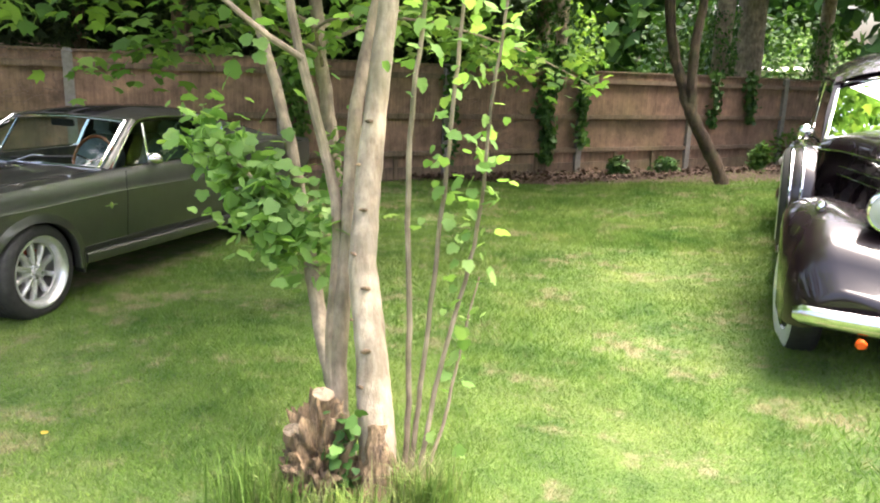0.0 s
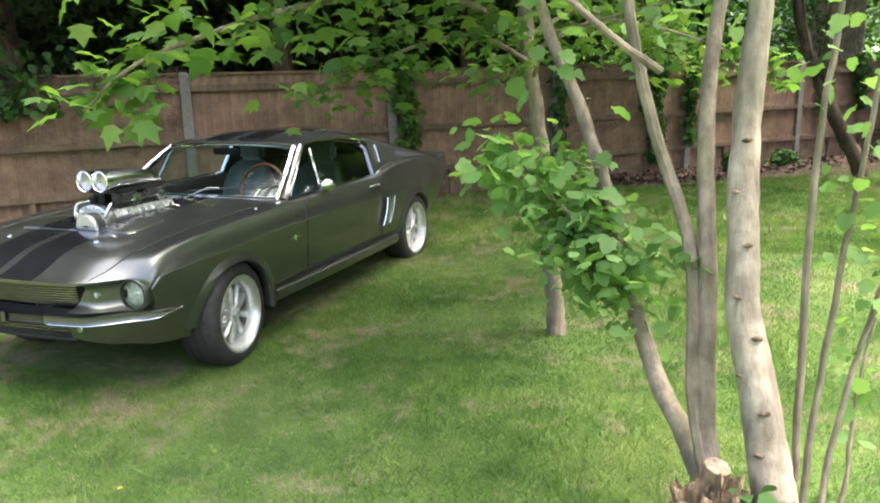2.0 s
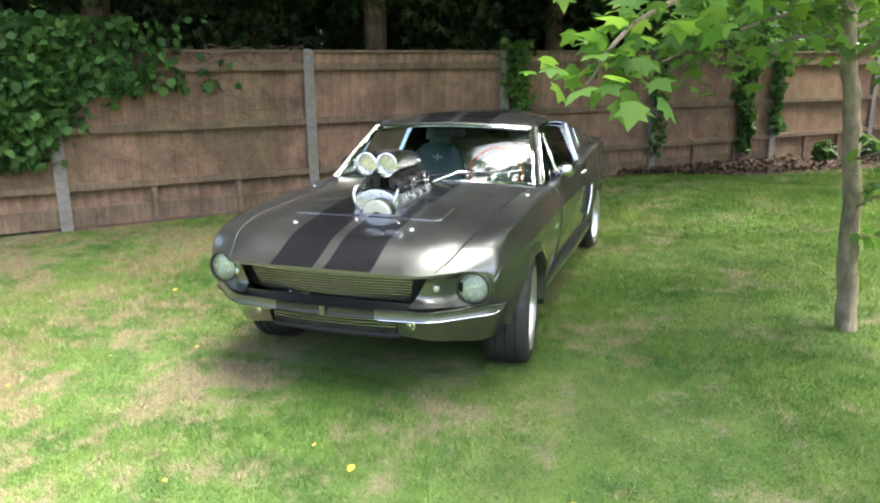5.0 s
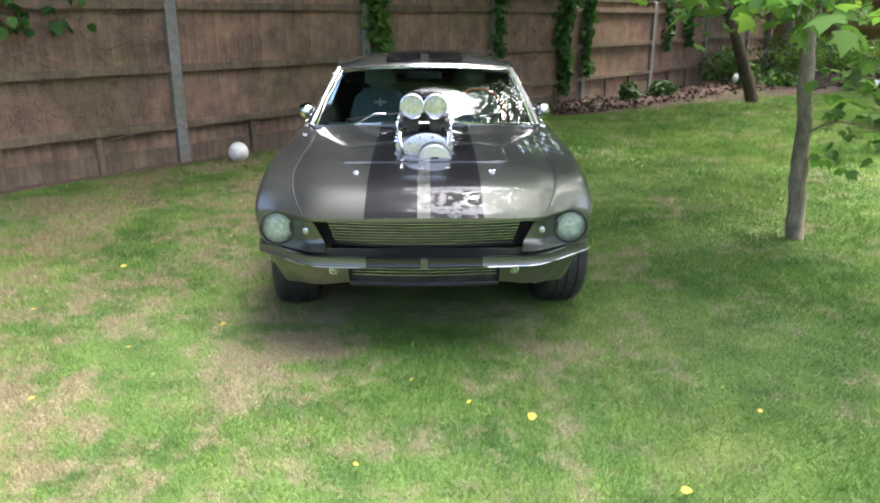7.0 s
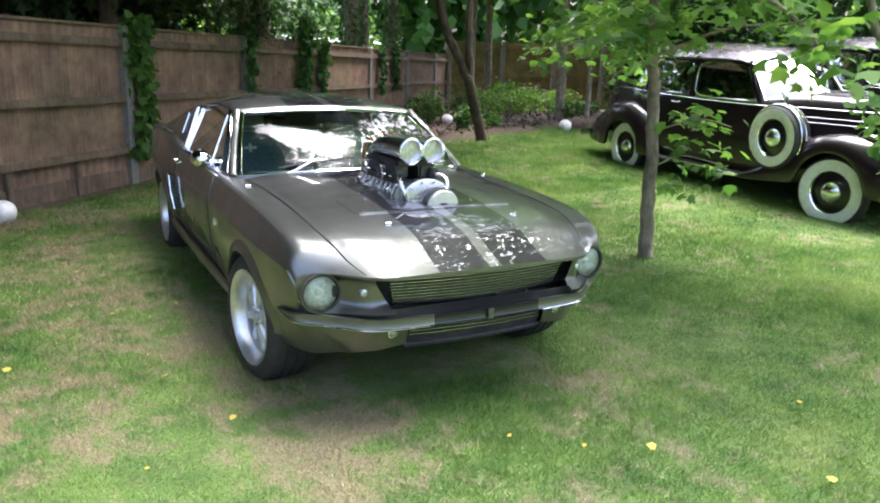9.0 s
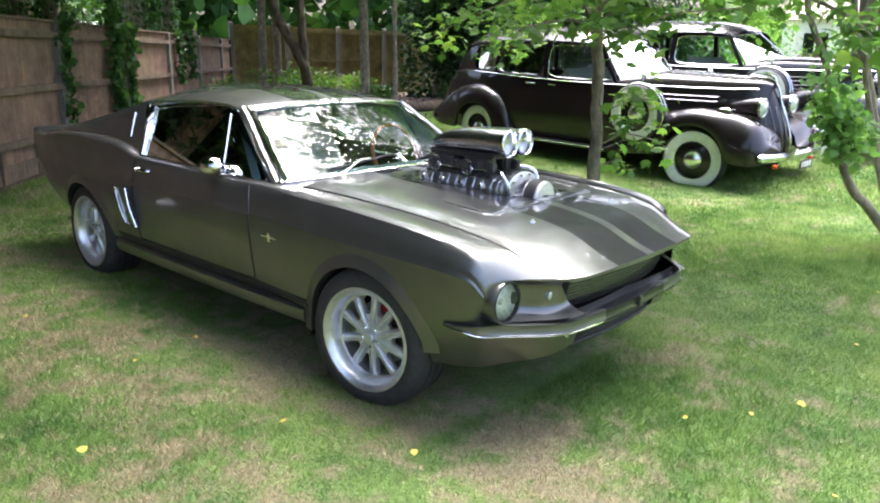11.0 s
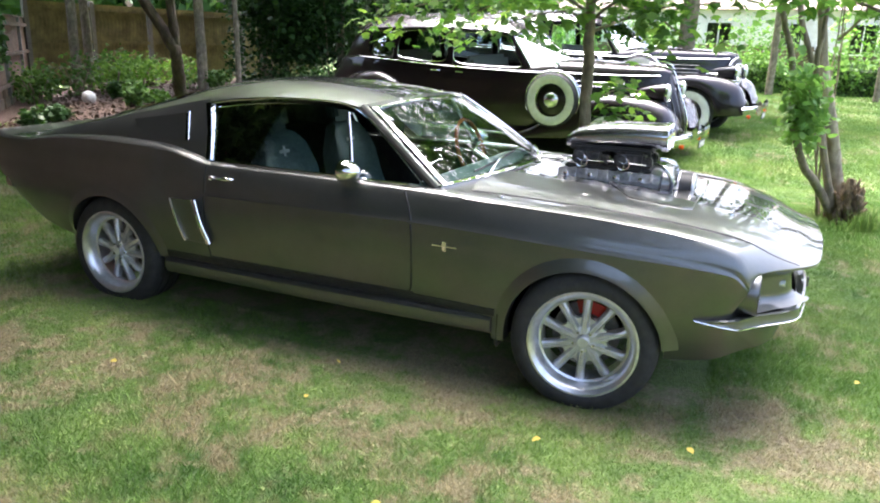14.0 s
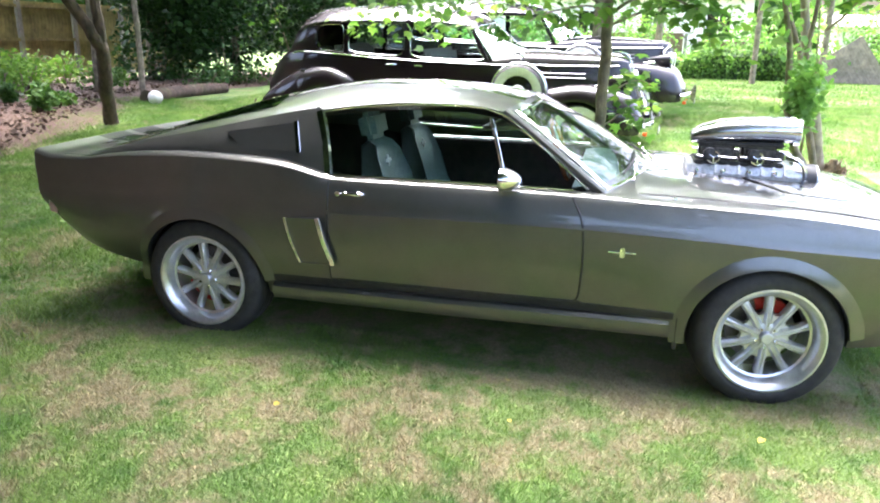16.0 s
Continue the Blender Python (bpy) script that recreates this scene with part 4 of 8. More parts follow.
    put("spokes", mesh_of(*join(*[tube([(0.37, 1.0, 0.85), (0.37 + 0.18 * math.cos(a), 1.02 + 0.06 * math.sin(a), 0.855 + 0.17 * math.sin(a))], 0.008, 6) for a in (0.2, 2.94, 4.71)], tube([(0.37, 1.0, 0.85), (0.37, 0.84, 0.76)], 0.02, 8))), M_ALLOY, sw)
    put("rear_view_mirror", mesh_of(*join(block(-0.12, 1.11, 1.100, 0.12, 1.125, 1.155, 0.008), tube([(0, 1.118, 1.15), (0, 1.125, 1.185)], 0.006, 6))), M_BLACK, car)
    v = []
    for i, (y, z) in enumerate(((2.28, 0.40), (2.25, 0.50), (2.42, 0.55), (2.62, 0.62), (2.72, 0.90), (2.80, 0.93), (2.90, 0.80))):
        for x in np.linspace(-0.58, 0.58, 13):
            v.append((x, y + 0.02 * abs(math.sin(3 * math.pi * x / 0.58)), z + 0.01 * math.cos(4 * x)))
    put("rear_seat", mesh_of(v, grid_faces(7, 13), 50), M_LEATHER, car)
    put("console", mesh_of(*block(-0.10, 0.80, 0.27, 0.10, 1.75, 0.56, 0.03)), M_LEATHER, car)
    head = []
    for y in np.linspace(1.2, 3.0, 10):
        wr, zr, zc = ROOF_AT[0](y), ROOF_AT[1](y), ROOF_AT[2](y)
        head += [(wr * 0.96 * u, y, zr + (zc - zr) * (1 - abs(u) ** 2.4) - 0.035) for u in np.linspace(-1, 1, 9)]
    put("headlining", mesh_of(head, grid_faces(10, 9), 40), M_BLACK, car)
    # tail
    put("rear_bumper", mesh_of(*rear_bar()), M_CHROME, car, "chrome rear bumper")
    for s in (-1, 1):
        put("tail_lamp", mesh_of(*block(s * 0.42 - 0.20, 3.715, 0.70, s * 0.42 + 0.20, 3.735, 0.78, 0.008)), M_RED, car, "red tail lamp")
    # exhausts and engine
    build_engine(car)
    # wheels
    ws = wheel_set()
    for side in (-1, 1):
        for y, z, steer, r in ((-0.01, 0.240, 7.0, 1.0), (2.725, 0.262, 0.0, 1.0)):
            m = pose(side * 0.742, y, z, 0, 0, steer + (0 if side > 0 else 180)) @ Matrix.Rotation(0.3 + y, 4, "X") @ Matrix.Diagonal((1, r, r, 1))
            w = put("wheel", ws["wheel"], M_RIM, car, "polished ten-spoke alloy wheel")
            w.matrix_basis = m
            for nm, mt in (("tyre", M_TYRE), ("centre_cap", M_WHEEL), ("hub_web", M_WHEEL), ("brake_disc", M_DISC), ("brake_caliper", M_RED)):
                put(nm, ws[nm], mt, w)
            for i in range(10):
                put("spoke", ws["spoke"], M_WHEEL, w).rotation_euler = (2 * math.pi * i / 10, 0, 0)
            for i in range(5):
                put("lug_nut", ws["lug_nut"], M_CHROME, w).rotation_euler = (2 * math.pi * (i + 0.5) / 5, 0, 0)
    return car


def body_x(y, z):
    """Half width of the body side at a height."""
    h = half_section(y, False)
    for (x0, z0), (x1, z1) in zip(h[7:], h[8:]):
        if z0 <= z <= z1 and z1 > z0:
            return x0 + (x1 - x0) * (z - z0) / (z1 - z0)
    return h[7][0] if z < h[7][1] else 0.80


def top_z(x, y):
    wt, zt, zh = BODY_AT[8](y), BODY_AT[9](y), BODY_AT[10](y)
    t = max(0.0, 1 - abs(x) / wt)
    step = 0.012 * ease((t - 0.04) / 0.10) * ease((y + 0.88) / 0.25) if y < 0.62 else 0.0
    return zt + (zh - zt) * (1 - (1 - t) ** 2) + step


def screen_point(x, t):
    u = x / (0.722 + (0.580 - 0.722) * t)
    yb, yt = 0.520 + 0.215 * u * u, 1.125 + 0.065 * u * u
    zb, zt = 0.872 - 0.040 * u * u, 1.188 - 0.028 * u * u
    bow = 0.020 * math.sin(math.pi * t)
    return Vector((x, yb + (yt - yb) * t - bow * 0.55 - 0.006, zb + (zt - zb) * t + bow + 0.008))


def nose_y(x, y0):
    return y0 + 0.12 * (abs(x) / 0.80) ** 1.8


def grille_box(w, y, z0, z1):
    v = []
    for x in np.linspace(-w, w, 21):
        yy = nose_y(x, y)
        v += [(x, yy - 0.006, z0), (x, yy - 0.006, z1), (x, yy + 0.02, z1), (x, yy + 0.02, z0)]
    return v, grid_faces(21, 4, wrap=True) + [(0, 1, 2, 3), (83, 82, 81, 80)]


def slat(w, z, y):
    v = []
    for x in np.linspace(-w, w, 17):
        yy = nose_y(x, y)
        v += [(x, yy + 0.005, z + 0.0016), (x, yy, z + 0.0012), (x, yy, z - 0.0012), (x, yy + 0.005, z - 0.0016)]
    return v, grid_faces(17, 4, wrap=True) + [(0, 1, 2, 3), (67, 66, 65, 64)]


BUCKET = lerp_table([(0.47, -0.815), (0.52, -0.800), (0.56, -0.775), (0.63, -0.690), (0.68, -0.645), (0.80, -0.615)], 1)


def bucket(s):
    """The dished panel between grille and wing, round the lamp."""
    v = []
    for i in range(25):
        for j in range(13):
            u = -1 + j / 6
            x0 = 0.492 + 0.040 * u
            x = x0 + (0.791 - x0) * math.sin(math.pi / 2 * i / 24)
            bot, top = mouth(x)
            z = (bot + top) / 2 + u * (top - bot) / 2 * 1.01
            lip = -0.96 + nose_bend(x, -0.97, 0.6)
            y = BUCKET(x) + (lip - BUCKET(x)) * max(0.0, (abs(u) - 0.45) / 0.55) ** 2.2 * 0.92
            v.append((s * x, y, z))
    return v, grid_faces(25, 13)


def rear_bar():
    v = []
    for x in np.linspace(-0.80, 0.80, 25):
        ax = abs(x)
        y = 3.745 - 0.10 * (ax / 0.8) ** 3
        v += [(x, y - 0.03, 0.625), (x, y + 0.012, 0.618), (x, y + 0.02, 0.585), (x, y + 0.012, 0.552), (x, y - 0.03, 0.545)]
    return v, grid_faces(25, 5, wrap=True) + [(0, 1, 2, 3, 4), (124, 123, 122, 121, 120)]


def build_seat(car, x):
    v = []
    for y, z, w in ((1.38, 0.47, 0.20), (1.40, 0.53, 0.235), (1.60, 0.535, 0.24), (1.78, 0.53, 0.23), (1.80, 0.42, 0.22)):
        for u in np.linspace(-1, 1, 9):
            v.append((x + w * u, y, z + 0.025 * abs(u) ** 3))
    seat = put("seat", mesh_of(v, grid_faces(5, 9), 60), M_LEATHER, car, "leather bucket seat in a lit teal tone")
    v = []
    for y, z, w in ((1.74, 0.50, 0.225), (1.80, 0.62, 0.235), (1.85, 0.78, 0.235), (1.90, 0.90, 0.20), (1.93, 0.955, 0.14), (1.97, 0.97, 0.12), (2.00, 0.94, 0.15), (1.98, 0.78, 0.22), (1.93, 0.5, 0.22)):
        for u in np.linspace(-1, 1, 11):
            v.append((x + w * u, y - 0.035 * abs(u) ** 3, z + 0.0 * u))
    back = put("backrest", mesh_of(v, grid_faces(9, 11), 60), M_LEATHER, seat)
    put("headrest", mesh_of(*moved(block(-0.12, -0.045, -0.075, 0.12, 0.045, 0.075, 0.03), pose(x, 1.955, 1.045, -12))), M_LEATHER, seat)
    put("seat_emblem", mesh_of(*moved(join(block(-0.045, -0.003, -0.010, 0.045, 0.003, 0.010, 0.002), block(-0.010, -0.003, -0.030, 0.010, 0.003, 0.030, 0.002)), pose(x, 1.872, 0.86, -12))), M_WHITEWALL, seat, "small pale emblem stitched on")


def build_engine(car):
    """Blower, carburettors and twin intake scoop standing through the bonnet."""
    blow = put("blower", mesh_of(*blower_case(), 30), M_CAST, car, "cast aluminium blower through the bonnet")
    for i in range(9):
        y = -0.14 + 0.055 * i
        put("cooling_rib", mesh_of(*moved(ribbed(0.128), pose(0, y, 0.852))), M_CAST, blow)
    put("drive_plate", mesh_of(*join(moved(lathe([(0.02, 0.125), (-0.02, 0.125), (-0.026, 0.11), (-0.026, 0.0)], 32, "y"), pose(0.01, -0.205, 0.835) @ Matrix.Diagonal((1.05, 1, 0.72, 1))), block(-0.10, -0.26, 0.73, 0.12, -0.20, 0.84, 0.02))), M_CAST, blow)
    bolt = mesh_of(*lathe([(0.0, 0.007), (-0.012, 0.007), (-0.013, 0.0)], 6, "y"), 30)
    for a in np.linspace(0, 2 * math.pi, 11)[:-1]:
        put("plate_bolt", bolt, M_CHROME, blow).location = (0.01 + 0.112 * math.cos(a), -0.230, 0.835 + 0.078 * math.sin(a))
    pul = put("pulley", mesh_of(*moved(lathe([(0.055, 0.080), (0.055, 0.086), (-0.02, 0.086), (-0.02, 0.080), (-0.026, 0.076), (-0.026, 0.0)], 40, "y"), pose(0.055, -0.305, 0.800))), M_WHEEL, blow, "polished drive pulley")
    put("pulley_mark", mesh_of(*moved(block(-0.020, -0.003, -0.018, 0.020, 0.003, 0.018, 0.003), pose(0.055, -0.332, 0.800))), M_BLACK, pul)
    belt = [(0.055 + r * math.cos(a), y, z0 + r * math.sin(a)) for a in np.linspace(0, math.pi, 17) for r, y, z0 in ((0.0885, -0.318, 0.80), (0.0885, -0.258, 0.80))]
    belt += [(0.055 - 0.0885, -0.318, 0.68), (0.055 - 0.0885, -0.258, 0.68)]
    belt = [(0.055 + 0.0885, -0.318, 0.68), (0.055 + 0.0885, -0.258, 0.68)] + belt
    put("drive_belt", mesh_of(belt, grid_faces(19, 2), 60), M_BLACK, blow, "black toothed belt")
    for s in (-1, 1):
        put("fuel_hose", mesh_of(*tube(curve_points([(s * 0.10, -0.14, 0.935), (s * 0.13, -0.20, 0.92), (s * 0.12, -0.235, 0.86), (s * 0.10, -0.22, 0.80)], 6), 0.011, 8)), M_ALLOY, blow, "braided hose")
        for y in (-0.02, 0.19):
            carb = put("carburettor", mesh_of(*join(block(s * 0.075 - 0.045, y - 0.075, 0.905, s * 0.075 + 0.045, y + 0.075, 0.985, 0.012), moved(lathe([(-0.02, 0.030), (0.02, 0.030), (0.022, 0.02), (0.022, 0.0)], 16, "x"), pose(s * 0.13, y + 0.04, 0.945, 0, 0, 0 if s > 0 else 180)), block(s * 0.10 - 0.02, y - 0.11, 0.915, s * 0.10 + 0.03, y - 0.07, 0.965, 0.008))), M_CARB, blow)
            put("linkage", mesh_of(*join(tube([(s * 0.142, y - 0.09, 0.93), (s * 0.145, y + 0.10, 0.935)], 0.005, 6), moved(lathe([(0, 0.033), (0.008, 0.033), (0.008, 0.025), (0, 0.025)], 24, "x"), pose(s * 0.150 - 0.004, y + 0.02, 0.930)), *[tube([(s * 0.150, y + 0.02, 0.930), (s * 0.150, y + 0.02 + 0.028 * math.cos(a), 0.930 + 0.028 * math.sin(a))], 0.003, 5) for a in (0.5, 2.6, 4.7)])), M_CHROME, blow)
    put("carburettor_base", mesh_of(*block(-0.125, -0.13, 0.885, 0.125, 0.30, 0.908, 0.006)), M_BLACK, blow)
    put("valley_cover", mesh_of(*block(-0.155, -0.19, 0.74, 0.155, 0.345, 0.835, 0.02)), M_BLACK, blow)
    for s in (-1, 1):
        for i in range(4):
            put("stud", mesh_of(*moved(lathe([(0, 0.011), (0.022, 0.011), (0.024, 0.0)], 8, "x"), pose(s * 0.142, -0.09 + 0.125 * i, 0.862, 0, 0, 0 if s > 0 else 180))), M_CHROME, blow)
    # scoop: two round mouths that run back into one low shell
    v = []
    ys = [(-0.185, 0.062, 1.0, 1.062), (-0.14, 0.064, 1.0, 1.062), (-0.06, 0.064, 0.94, 1.062), (0.06, 0.063, 0.9, 1.058), (0.18, 0.058, 0.86, 1.046), (0.27, 0.045, 0.8, 1.030), (0.315, 0.028, 0.7, 1.012)]
    n = 28
    for y, r, sx, zc in ys:
        for i in range(n):
            a = 2 * math.pi * i / n
            c, d = math.cos(a), math.sin(a)
            lobes = 0.062 * sx
            x = math.copysign(lobes, c) * min(1.0, abs(c) * 3.0) + r * c
            dip = 0.016 * max(0.0, 1 - abs(x) / 0.045) * (1.0 if d > 0 else -0.6) * max(0.0, 1 - (y + 0.185) / 0.28)
            v.append((x, y, zc + r * d * (1.0 if d > 0 else 0.9) - dip))
    sc = put("intake_scoop", mesh_of(v, grid_faces(len(ys), n, wrap=True) + [tuple(range((len(ys) - 1) * n, len(ys) * n))], 50), M_ALLOY, car, "polished twin intake scoop")
    for s in (-1, 1):
        put("scoop_ring", mesh_of(*moved(lathe([(0.06, 0.050), (-0.004, 0.054), (-0.012, 0.060), (-0.008, 0.066), (0.02, 0.066)], 36, "y"), pose(s * 0.062, -0.185, 1.062))), M_CHROME, sc)
        put("scoop_butterfly", mesh_of(*moved(lathe([(0.030, 0.056), (0.026, 0.02), (0.026, 0.0)], 28, "y"), pose(s * 0.062, -0.185, 1.062))), M_CAST, sc)
    put("scoop_base", mesh_of(*block(-0.115, -0.13, 0.980, 0.115, 0.29, 1.008, 0.01)), M_BLACK, sc)


def blower_case():
    v = []
    for y in np.linspace(-0.18, 0.33, 6):
        for x, z in ((-0.145, 0.80), (-0.150, 0.845), (-0.130, 0.885), (-0.07, 0.898), (0.07, 0.898), (0.130, 0.885), (0.150, 0.845), (0.145, 0.80)):
            v.append((x, y, z))
    return v, grid_faces(6, 8) + [tuple(range(8)), tuple(range(40, 48))[::-1]]


def ribbed(w):
    v = []
    for x, z in ((-w - 0.024, -0.045), (-w - 0.027, 0.0), (-w - 0.002, 0.040), (w + 0.002, 0.040), (w + 0.027, 0.0), (w + 0.024, -0.045)):
        v += [(x, -0.008, z), (x, 0.008, z)]
    top = [(x * 1.0, y, z) for x, y, z in v]
    inner = [(x * 0.93, y, z - 0.006) for x, y, z in v]
    return join((top, grid_faces(6, 2)), (inner, grid_faces(6, 2)), ([p for i in range(6) for p in (top[2 * i], inner[2 * i])], grid_faces(6, 2)), ([p for i in range(6) for p in (top[2 * i + 1], inner[2 * i + 1])], grid_faces(6, 2)))


M_TINTED = mat_glass("dark rear glass", (0.10, 0.12, 0.11))
build_fastback()


# ---- the board fence ----
F0, FD = Vector((-9.416, 5.585, 0)), Vector((0.680, 0.7332, 0)).normalized()
BAY = 2.69


def fence_post():
    v = []
    for z, s in ((-0.4, 1.0), (1.80, 1.0), (1.835, 0.6)):
        for x, y in ((-0.06, -0.05), (0.06, -0.05), (0.06, 0.05), (-0.06, 0.05)):
            v.append((x * s, y * s, z))
    return mesh_of(v, grid_faces(3, 4, wrap=True) + [(8, 9, 10, 11)], 0)


def fence_board(h):
    """A feather-edged upright board, thick on one side and overlapping the next."""
    v = []
    for z in (0, h):
        v += [(-0.066, 0.0, z), (0.066, -0.006, z), (0.066, 0.005, z), (-0.066, 0.005, z)]
    return mesh_of(v, grid_faces(2, 4, wrap=True) + [(3, 2, 1, 0), (4, 5, 6, 7)], 0)


def build_fence():
    yaw = math.degrees(math.atan2(FD.y, FD.x))
    fence = thing("fence_run", pose(F0.x, F0.y, 0, 0, 0, yaw), "weathered brown board fence with concrete posts", "fence")
    post, board = fence_post(), fence_board(1.575)
    for i in range(-3, 9):
        o = put("post", post, M_POST, fence, "grey concrete fence post" if i == 1 else "")
        o.location = (i * BAY, -0.02, -0.02)
        if i == 8:
            break
        rng = random.Random(i)
        for z, h in ((0.375, 0.085), (0.955, 0.085), (1.575, 0.085)):
            r = put("rail", mesh_of(*block(0.06, -0.075, z, BAY - 0.06, -0.018, z + h, 0.012), 0), M_RAIL, fence)
            r.location = (i * BAY, 0, 0)
        r = put("gravel_board", mesh_of(*block(0.06, -0.03, 0.0, BAY - 0.06, 0.0, 0.20, 0.006), 0), M_RAIL, fence)
        r.location = (i * BAY, 0, 0)
        r = put("capping", mesh_of(*block(0.06, -0.045, 1.775, BAY - 0.06, 0.045, 1.806, 0.006), 0), M_RAIL, fence)
        r.location = (i * BAY, 0, 0)
        n = 22
        for j in range(n):
            b = put("board", board, M_FENCE, fence)
            b.location = (i * BAY + 0.055 + (BAY - 0.11) * (j + 0.5) / n, rng.uniform(-0.003, 0.003) - (0.0 if j % 2 else 0.002), 0.19 + rng.uniform(0, 0.012))
            b.rotation_euler = (0, rng.uniform(-0.006, 0.006) + (0.03 * math.sin(i * 2.3) if i > 5 else 0), 0)
        for x in (0.33, 0.67):
            b = put("prop", mesh_of(*block(-0.035, -0.06, 0.0, 0.035, -0.012, 0.385, 0.006), 0), M_RAIL, fence)
            b.location = (i * BAY + BAY * x, 0, 0)
    return fence


build_fence()


# ---- the two old limousines ----
# along the car from its front axle: half width at the sill, at the belt, belt height, height in the middle
LIMO = [
    (-0.50, 0.15, 0.10, 1.16, 1.235),
    (-0.40, 0.22, 0.19, 1.18, 1.275),
    (-0.15, 0.32, 0.29, 1.17, 1.295),
    (0.30, 0.46, 0.42, 1.16, 1.315),
    (0.75, 0.60, 0.55, 1.16, 1.330),
    (1.00, 0.70, 0.655, 1.15, 1.310),
    (1.30, 0.76, 0.715, 1.15, 1.25),
    (1.90, 0.79, 0.745, 1.15, 1.25),
    (2.80, 0.79, 0.745, 1.165, 1.25),
    (3.40, 0.77, 0.720, 1.185, 1.25),
    (3.90, 0.70, 0.650, 1.195, 1.25),
    (4.25, 0.61, 0.570, 1.15, 1.21),
    (4.50, 0.53, 0.480, 0.99, 1.06),
    (4.68, 0.47, 0.400, 0.76, 0.82),
]
LIMO_AT = [lerp_table(LIMO, c) for c in range(1, 5)]
LIMO_ROOF = [
    (1.45, 0.600, 1.600, 1.690), (1.62, 0.618, 1.640, 1.765), (2.00, 0.635, 1.655, 1.822), (2.60, 0.640, 1.655, 1.838), (3.20, 0.628, 1.635, 1.825),
    (3.65, 0.606, 1.612, 1.795), (3.95, 0.578, 1.550, 1.715), (4.15, 0.535, 1.415, 1.575), (4.28, 0.490, 1.20, 1.36),
]
LROOF_AT = [lerp_table(LIMO_ROOF, c) for c in range(1, 4)]


def limo_ring(s, tub):
    ws, wb, zb, zh = (f(s) for f in LIMO_AT)
    z0 = 0.30 if s < 4.3 else 0.30 + (s - 4.3) * 0.5
    h = [(0, z0), (ws * 0.7, z0), (ws * 0.93, z0 + 0.02)]
    for i in range(1, 7):
        t = i / 6
        h.append((ws * 0.96 + (wb - ws * 0.96) * t ** 1.5 + 0.035 * math.sin(math.pi * t), z0 + 0.05 + (zb - z0 - 0.05) * t))
    h.append((wb - 0.012, zb + 0.022))
    if tub:
        h += [(wb - 0.04, zb + 0.02), (wb - 0.06, zb - 0.1), (wb - 0.06, 0.45), (wb - 0.10, 0.42), (0.2, 0.42), (0, 0.42)]
    else:
        for i in range(1, 7):
            t = i / 6
            h.append(((wb - 0.012) * math.cos(t * math.pi / 2), zb + 0.022 + (zh - zb - 0.022) * math.sin(t * math.pi / 2) ** 0.8))
    return [(x, s, z) for x, z in h] + [(-x, s, z) for x, z in h[-2:0:-1]]


def limo_x(s, z):
    ws, wb, zb, zh = (f(s) for f in LIMO_AT)
    t = min(max((z - 0.35) / (zb - 0.35), 0), 1)
    return ws * 0.96 + (wb - ws * 0.96) * t ** 1.5 + 0.035 * math.sin(math.pi * t)


def wing(side, rows, hub, opening, inner):
    """A swelling wing: rows of (along, crest height, crest half width, outer half width, lower edge)."""
    at = [lerp_table(rows, c) for c in range(1, 5)]
    ys = np.linspace(rows[0][0], rows[-1][0], 46)
    v = []
    for y in ys:
        zc, xc, xo, zl = (f(y) for f in at)
        d = y - hub[0]
        if abs(d) < opening:
            zl = max(zl, hub[1] + math.sqrt(opening**2 - d * d))
        zl = min(zl, zc - 0.05)
        p = [(inner(y), zc - 0.10), (inner(y) + (xc - inner(y)) * 0.5, zc - 0.035), (xc, zc)]
        for i in range(1, 8):
            a = i / 7 * math.pi / 2
            p.append((xc + (xo - xc) * math.sin(a), zl + (zc - zl) * math.cos(a) ** 0.75))
        if y == ys[0]:
            zl0 = zl
        p += [(xo - 0.004, zl - 0.012), (xo - 0.028, zl - 0.006), (xo - 0.06, zl + 0.03)]
        v += [(side * x, y, z) for x, z in p]
    # rounded end that closes the wing at its front
    rows = [v[:13]]
    y0, zc, xc = ys[0], at[0](ys[0]), at[1](ys[0])
    mid = Vector((side * (xc * 0.5 + 0.5 * inner(y0)), y0, (zc + zl0) / 2))
    front = []
    for k in range(1, 5):
        a = k / 4 * math.pi / 2
        front = [tuple(mid + (Vector(q) - mid) * max(math.cos(a), 0.03) + Vector((0, -0.045 * math.sin(a), 0))) for q in v[:13]] + front
    return front + v, grid_faces(50, 13)


def limo_wheel():
    tyre = lathe([(-0.07, 0.25), (-0.085, 0.30), (-0.078, 0.345), (-0.05, 0.368), (0, 0.373), (0.05, 0.368), (0.078, 0.345), (0.084, 0.335)], 56)
    white = lathe([(0.083, 0.338), (0.090, 0.30), (0.084, 0.25), (0.072, 0.225)], 56)
    disc = lathe([(0.072, 0.226), (0.060, 0.218), (0.040, 0.205), (0.045, 0.17), (0.062, 0.13), (0.060, 0.10)], 48)
    ring = lathe([(0.066, 0.228), (0.080, 0.222), (0.066, 0.212)], 48)
    cap = lathe([(0.058, 0.112), (0.070, 0.105), (0.095, 0.080), (0.108, 0.045), (0.112, 0.0)], 40)
    return {"tyre": mesh_of(*tyre), "whitewall": mesh_of(*white), "disc": mesh_of(*disc), "trim_ring": mesh_of(*ring), "hub_cap": mesh_of(*cap)}


LIMO_WHEEL = limo_wheel()


